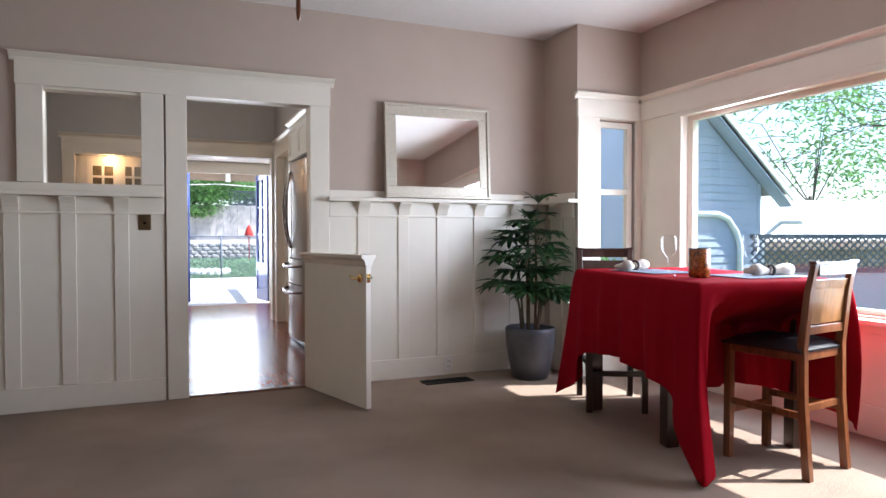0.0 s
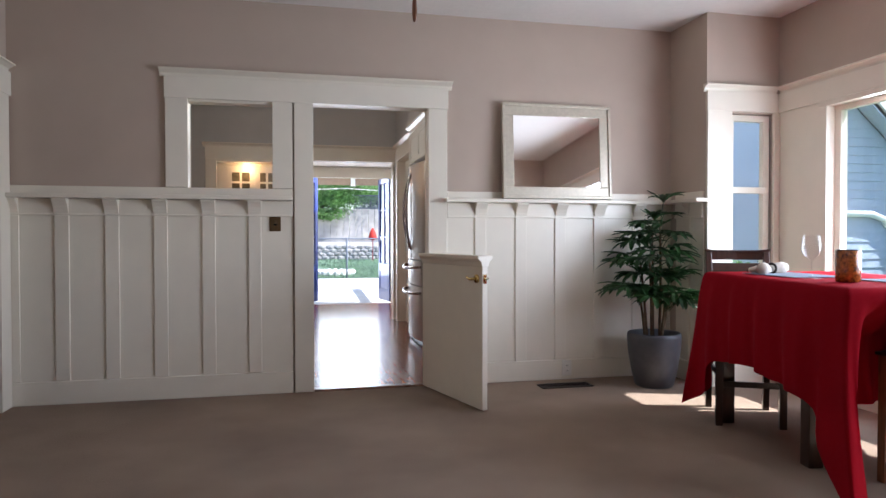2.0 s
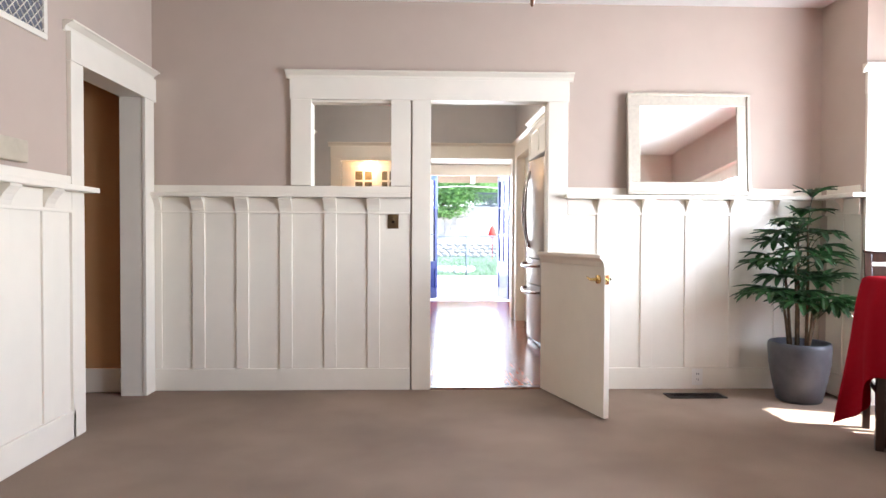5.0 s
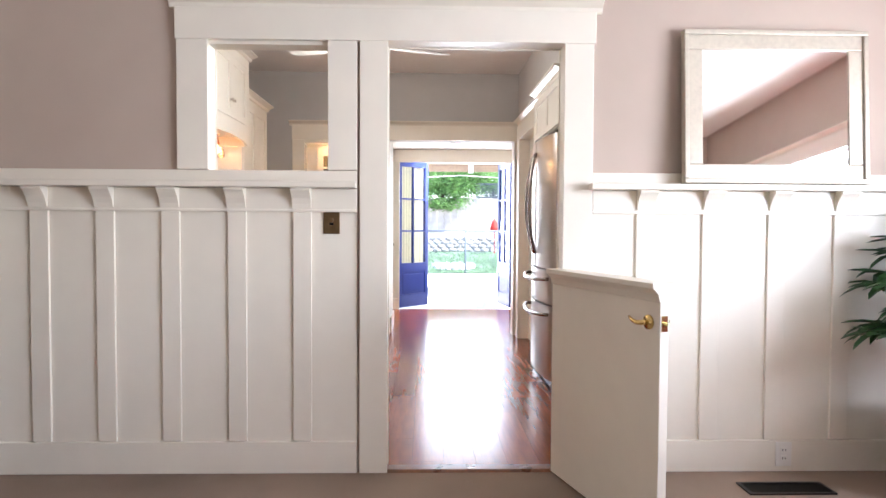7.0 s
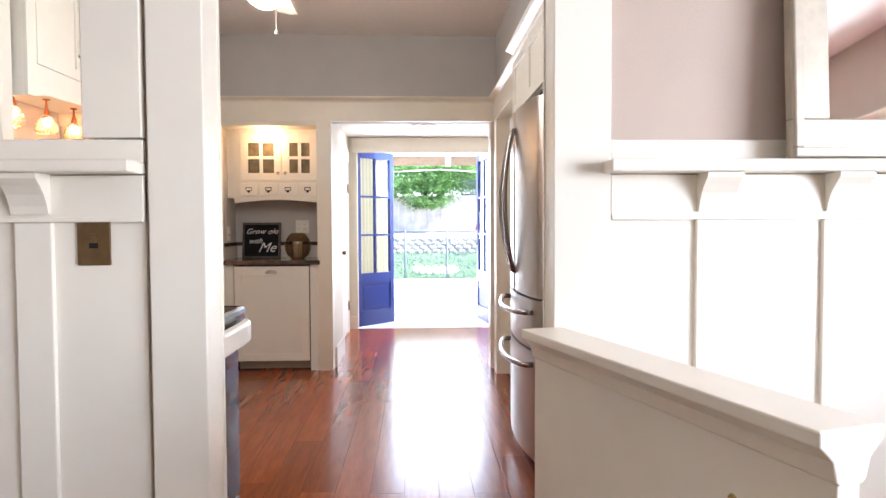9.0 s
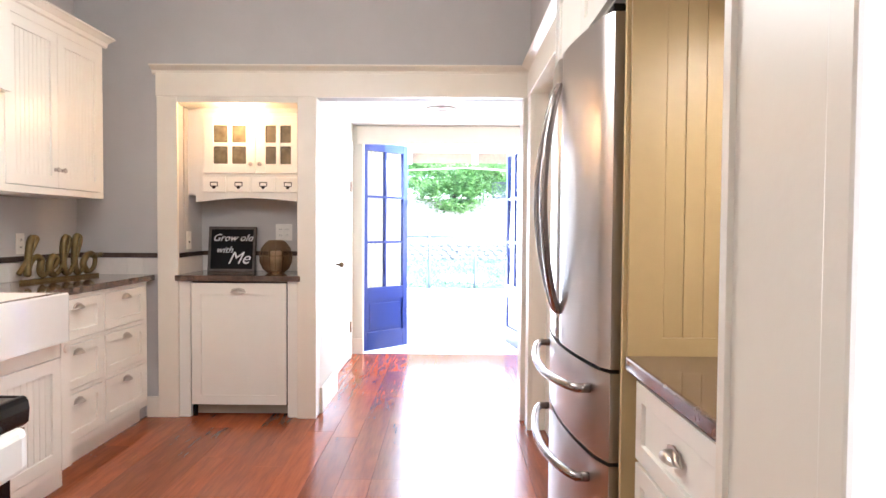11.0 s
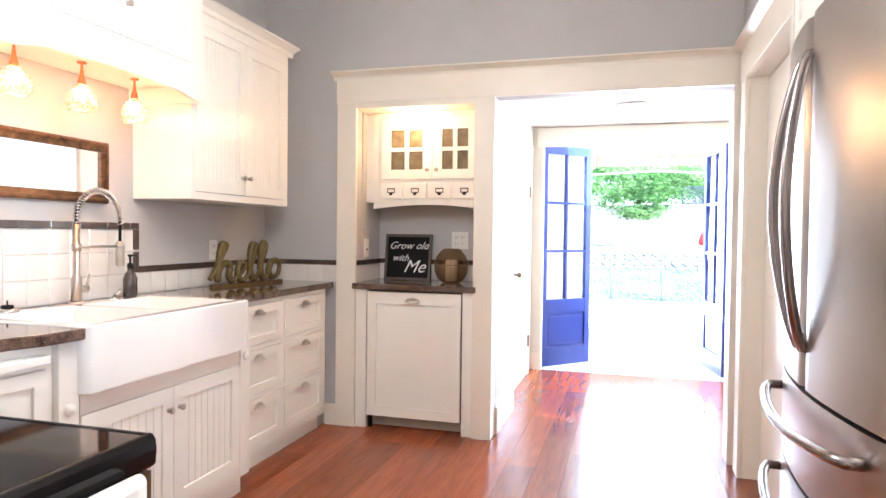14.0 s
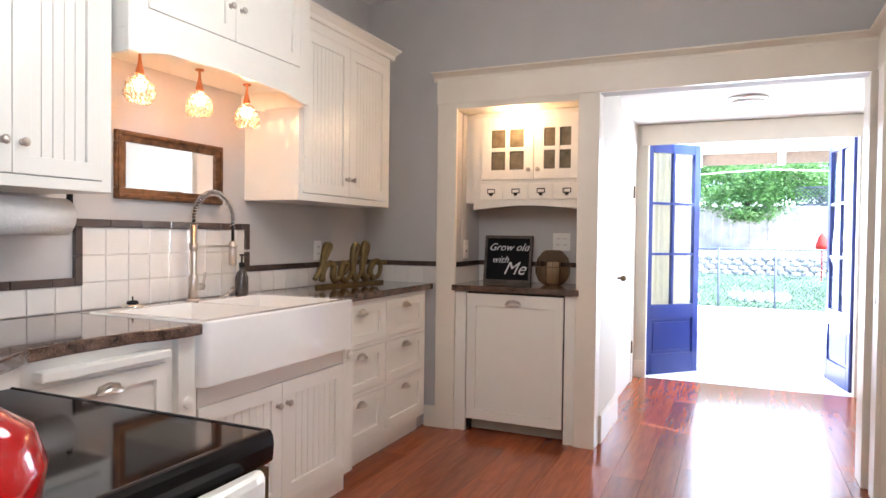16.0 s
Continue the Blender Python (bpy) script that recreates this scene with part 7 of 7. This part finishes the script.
foliage("garden_tree", "bright green leafy tree hanging over the fence", 0.9, 26.9, 3.05, 2.9, 1.5, 0.75, 12000, 0.075, TREEL, 0.6, 4)
foliage("garden_shrub", "dark green dense hedge behind the fence", 4.6, 28.3, 3.6, 2.6, 1.2, 1.5, 6000, 0.10, TREED, 0.6, 6)
foliage("garden_shrub", "green tree mass beyond the fence", -3.4, 28.8, 4.2, 3.0, 1.5, 2.0, 7000, 0.11, TREEL, 0.6, 7)
foliage("garden_tree", "tall green tree beyond the fence", 1.5, 30.3, 5.2, 4.0, 1.5, 2.4, 9000, 0.12, TREEL, 0.6, 9)
foliage("hanging_vine", "bright green leafy branches hanging down over the plaster wall", 0.7, 25.9, 2.25, 1.3, 0.3, 0.55, 3600, 0.06, TREEL, None, 31)
solid("red_garden_umbrella", Geo().lathe(2.55, 22.9, [(0.02, 0.2), (0.02, 0.98), (0.15, 1.02), (0.14, 1.12), (0.09, 1.28), (0.01, 1.42)], 14), mat("red_canvas", (0.55, 0.03, 0.02), 0.8), "closed red garden parasol top by the wall", "parasol")

# porch roof over the patio
root = thing("patio_roof", (0.7, 12.4, 2.1), "white patio roof with rafters and tan boards", "patio roof")
part("beam", Geo().box(-4, 6, 13.6, 13.74, 2.30, 2.46), WHITEX, root)
part("boards", Geo().box(-4, 6, 13.75, 13.78, 2.16, 2.30), TAN, root)
for i in range(11):
    x = -3.66 + i * 0.95
    part("rafter", Geo().prism([(10.72, 2.56), (13.78, 2.46), (13.78, 2.14), (13.70, 2.14), (13.70, 2.30), (10.72, 2.42)], "x", x, x + 0.09), WHITEX, root)
structure("wall_side_outside", Geo().box(-1.9, -1.7, 10.74, 15.0, -0.3, 2.6), WALLP, "cream painted outside wall beside the patio")
part("valance_light_string", Geo().tube([(-2, 13.85, 2.12), (0, 13.85, 2.05), (1, 13.85, 2.10), (2.2, 13.85, 2.03), (4, 13.85, 2.12)], 0.008, 6), WHITEX, root)


# neighbour's house seen through the bay window
def neighbour():
    root = thing("neighbour_house", (7.5, 8.2, -0.75), "blue-grey lap-sided house with white bargeboards and an arched trim", "house")
    yN, x0, x1, zE, xP = 7.95, 6.9, 9.05, 1.92, 7.35
    zP = zE + (x1 - xP) * 0.86
    g = Geo()
    z = -0.75
    while z < zP:
        za, zb = z, z + 0.125
        def xr(zz):
            return min(x1, x1 - (zz - zE) / 0.86) if zz > zE else x1
        def xl(zz):
            return max(x0, xP - (zP - zz) / 0.86)
        if xr(zb) - xl(zb) > 0.05:
            a = part("siding_board", Geo().prism([(yN, za), (yN - 0.018, za), (yN - 0.004, zb), (yN, zb)], "x", xl(zb), xr(zb)), SIDING, root)
        z += 0.125
    part("wall", Geo().prism([(x0, -0.75), (x1, -0.75), (x1, zE), (xP, zP), (x0, zP - (xP - x0) * 0.86)], "y", yN + 0.001, yN + 6), SIDING, root)
    for s in (1, -1):
        reach = x1 - xP + 0.45 if s > 0 else 0.45
        xe = xP + s * reach
        ze = zP - reach * 0.86
        pr = [(xP, zP + 0.20), (xe, ze + 0.20), (xe, ze + 0.09), (xP, zP + 0.09)]
        part("bargeboard", Geo().prism(pr, "y", yN - 0.30, yN - 0.26), WHITEX, root)
        pr = [(xP, zP + 0.235), (xe + s * 0.03, ze + 0.235), (xe + s * 0.03, ze + 0.205), (xP, zP + 0.205)]
        part("roof", Geo().prism(pr, "y", yN - 0.27, yN + 6.2), SHINGLE, root)
        pr = [(xP, zP + 0.03), (xe, ze + 0.03), (xe, ze + 0.0), (xP, zP)]
        part("soffit", Geo().prism(pr, "y", yN - 0.26, yN - 0.019), SIDING, root)
    arch = [(7.3, 1.40), (8.1, 1.40), (8.32, 1.33), (8.5, 1.12), (8.58, 0.9), (8.6, -0.6)]
    g = Geo().tube([(x, yN - 0.05, z) for x, z in arch], 0.05, 6)
    part("arched_trim", g, WHITEX, root)
    part("corner_board", Geo().box(x1 - 0.05, x1 + 0.02, yN - 0.02, yN + 0.1, -0.75, zE), SIDING, root)
    part("gutter", Geo().tube([(9.5, 7.5, 1.28), (9.5, 7.9, 1.28), (9.1, 7.93, 1.0), (9.1, 7.93, -0.7)], 0.04, 8), WHITEX, root)


neighbour()
root = thing("neighbour_garage", (14, 9, -0.75), "low building with a pale sunlit roof beyond the lattice fence", "building")
part("roof", Geo().prism([(9.2, 0.95), (12.5, 2.0), (12.6, 1.95), (9.3, 0.85)], "x", 9.8, 24), WHITEX, root)
part("wall", Geo().box(10.2, 24, 9.9, 12.4, -0.75, 1.0), TAN, root)
part("eave_board", Geo().box(9.8, 24, 9.15, 9.22, 0.78, 0.95), TAN, root)
lattice("lattice_fence", 0, 9, 0, 0.60, 1.02, LATT, "blue-grey lattice-topped side fence", pose(7.6, 6.8, 0, 0, 0, -24))
solid("board_fence", leaned(Geo().box(0, 9, 0.0, 0.04, -0.75, 0.55), pose(7.6, 6.8, 0, 0, 0, -24)), SIDING, "blue-grey board side fence", "fence")


# oak by the window
def oak():
    root = thing("oak_tree", (12.9, 0.6, -0.75), "spreading oak with bare twisting limbs and bright leaves", "tree")
    rnd = random.Random(21)
    part("trunk", Geo().tube([(12.9, 0.6, -0.75), (12.7, 0.9, 1.0), (12.5, 1.4, 2.5)], [0.32, 0.26, 0.2], 10), BARK, root)
    g, leaves = Geo(), Geo()

    def limb(p, d, r, n, depth):
        path, rad, way = [p.copy()], [r], d.copy()
        for i in range(n):
            d = (way + d * 0.6 + Vector((rnd.uniform(-0.7, 0.7), rnd.uniform(-0.7, 0.7), rnd.uniform(-0.7, 0.7)))).normalized()
            p = p + d * 0.45
            path.append(p.copy())
            rad.append(max(r * (1 - (i + 1) / (n + 1)), 0.008))
            if depth and i > 0 and rnd.random() < 0.5:
                limb(p, (d + Vector((rnd.uniform(-1, 1), rnd.uniform(-1, 1), rnd.uniform(-0.4, 0.6)))).normalized(), rad[-1] * 0.6, max(3, min(n - 2, 7)), depth - 1)
        g.tube(path, rad, 6)
        if depth < 1:
            for q in path[2:]:
                for _ in range(4):
                    c = q + Vector((rnd.gauss(0, 0.28), rnd.gauss(0, 0.28), rnd.gauss(0, 0.22)))
                    u = Vector((rnd.gauss(0, 1), rnd.gauss(0, 1), rnd.gauss(0, 1))).normalized() * 0.032
                    v = u.cross((rnd.gauss(0, 1), rnd.gauss(0, 1), 1)).normalized() * 0.02
                    leaves.add([c - u, c + v, c + u, c - v], [(0, 1, 2, 3)])

    base = Vector((12.5, 1.4, 2.4))
    for d, reach in (((-0.25, 1, 0.10), 15), ((-0.1, 1, 0.34), 15), ((0.15, 1, 0.02), 14), ((-0.5, 1, 0.5), 12), ((-0.4, -0.6, 0.8), 7), ((0.8, 0.2, 0.7), 7)):
        limb(base.copy(), Vector(d).normalized(), 0.16, reach, 2)
    part("limbs", g, BARK, root)
    part("crown", leaves, TREEL, root)


oak()
foliage("street_tree", "bright green tree mass beyond the low building", 22.0, 17.0, 4.5, 6.5, 3.0, 4.0, 4500, 0.13, TREEL, -0.75, 12)
foliage("street_tree", "bright green tree mass further along", 26.0, 8.0, 4.0, 5.0, 3.0, 4.0, 3500, 0.13, TREEL, -0.75, 13)
foliage("side_shrub", "sunlit shrub outside the narrow window", 5.35, 7.2, 0.35, 0.5, 0.5, 0.65, 1800, 0.06, TREEL, -0.75, 14, "shrub")

# ---- pieces of floor and wall ----
tiles()
stone_wall()
floorboards()
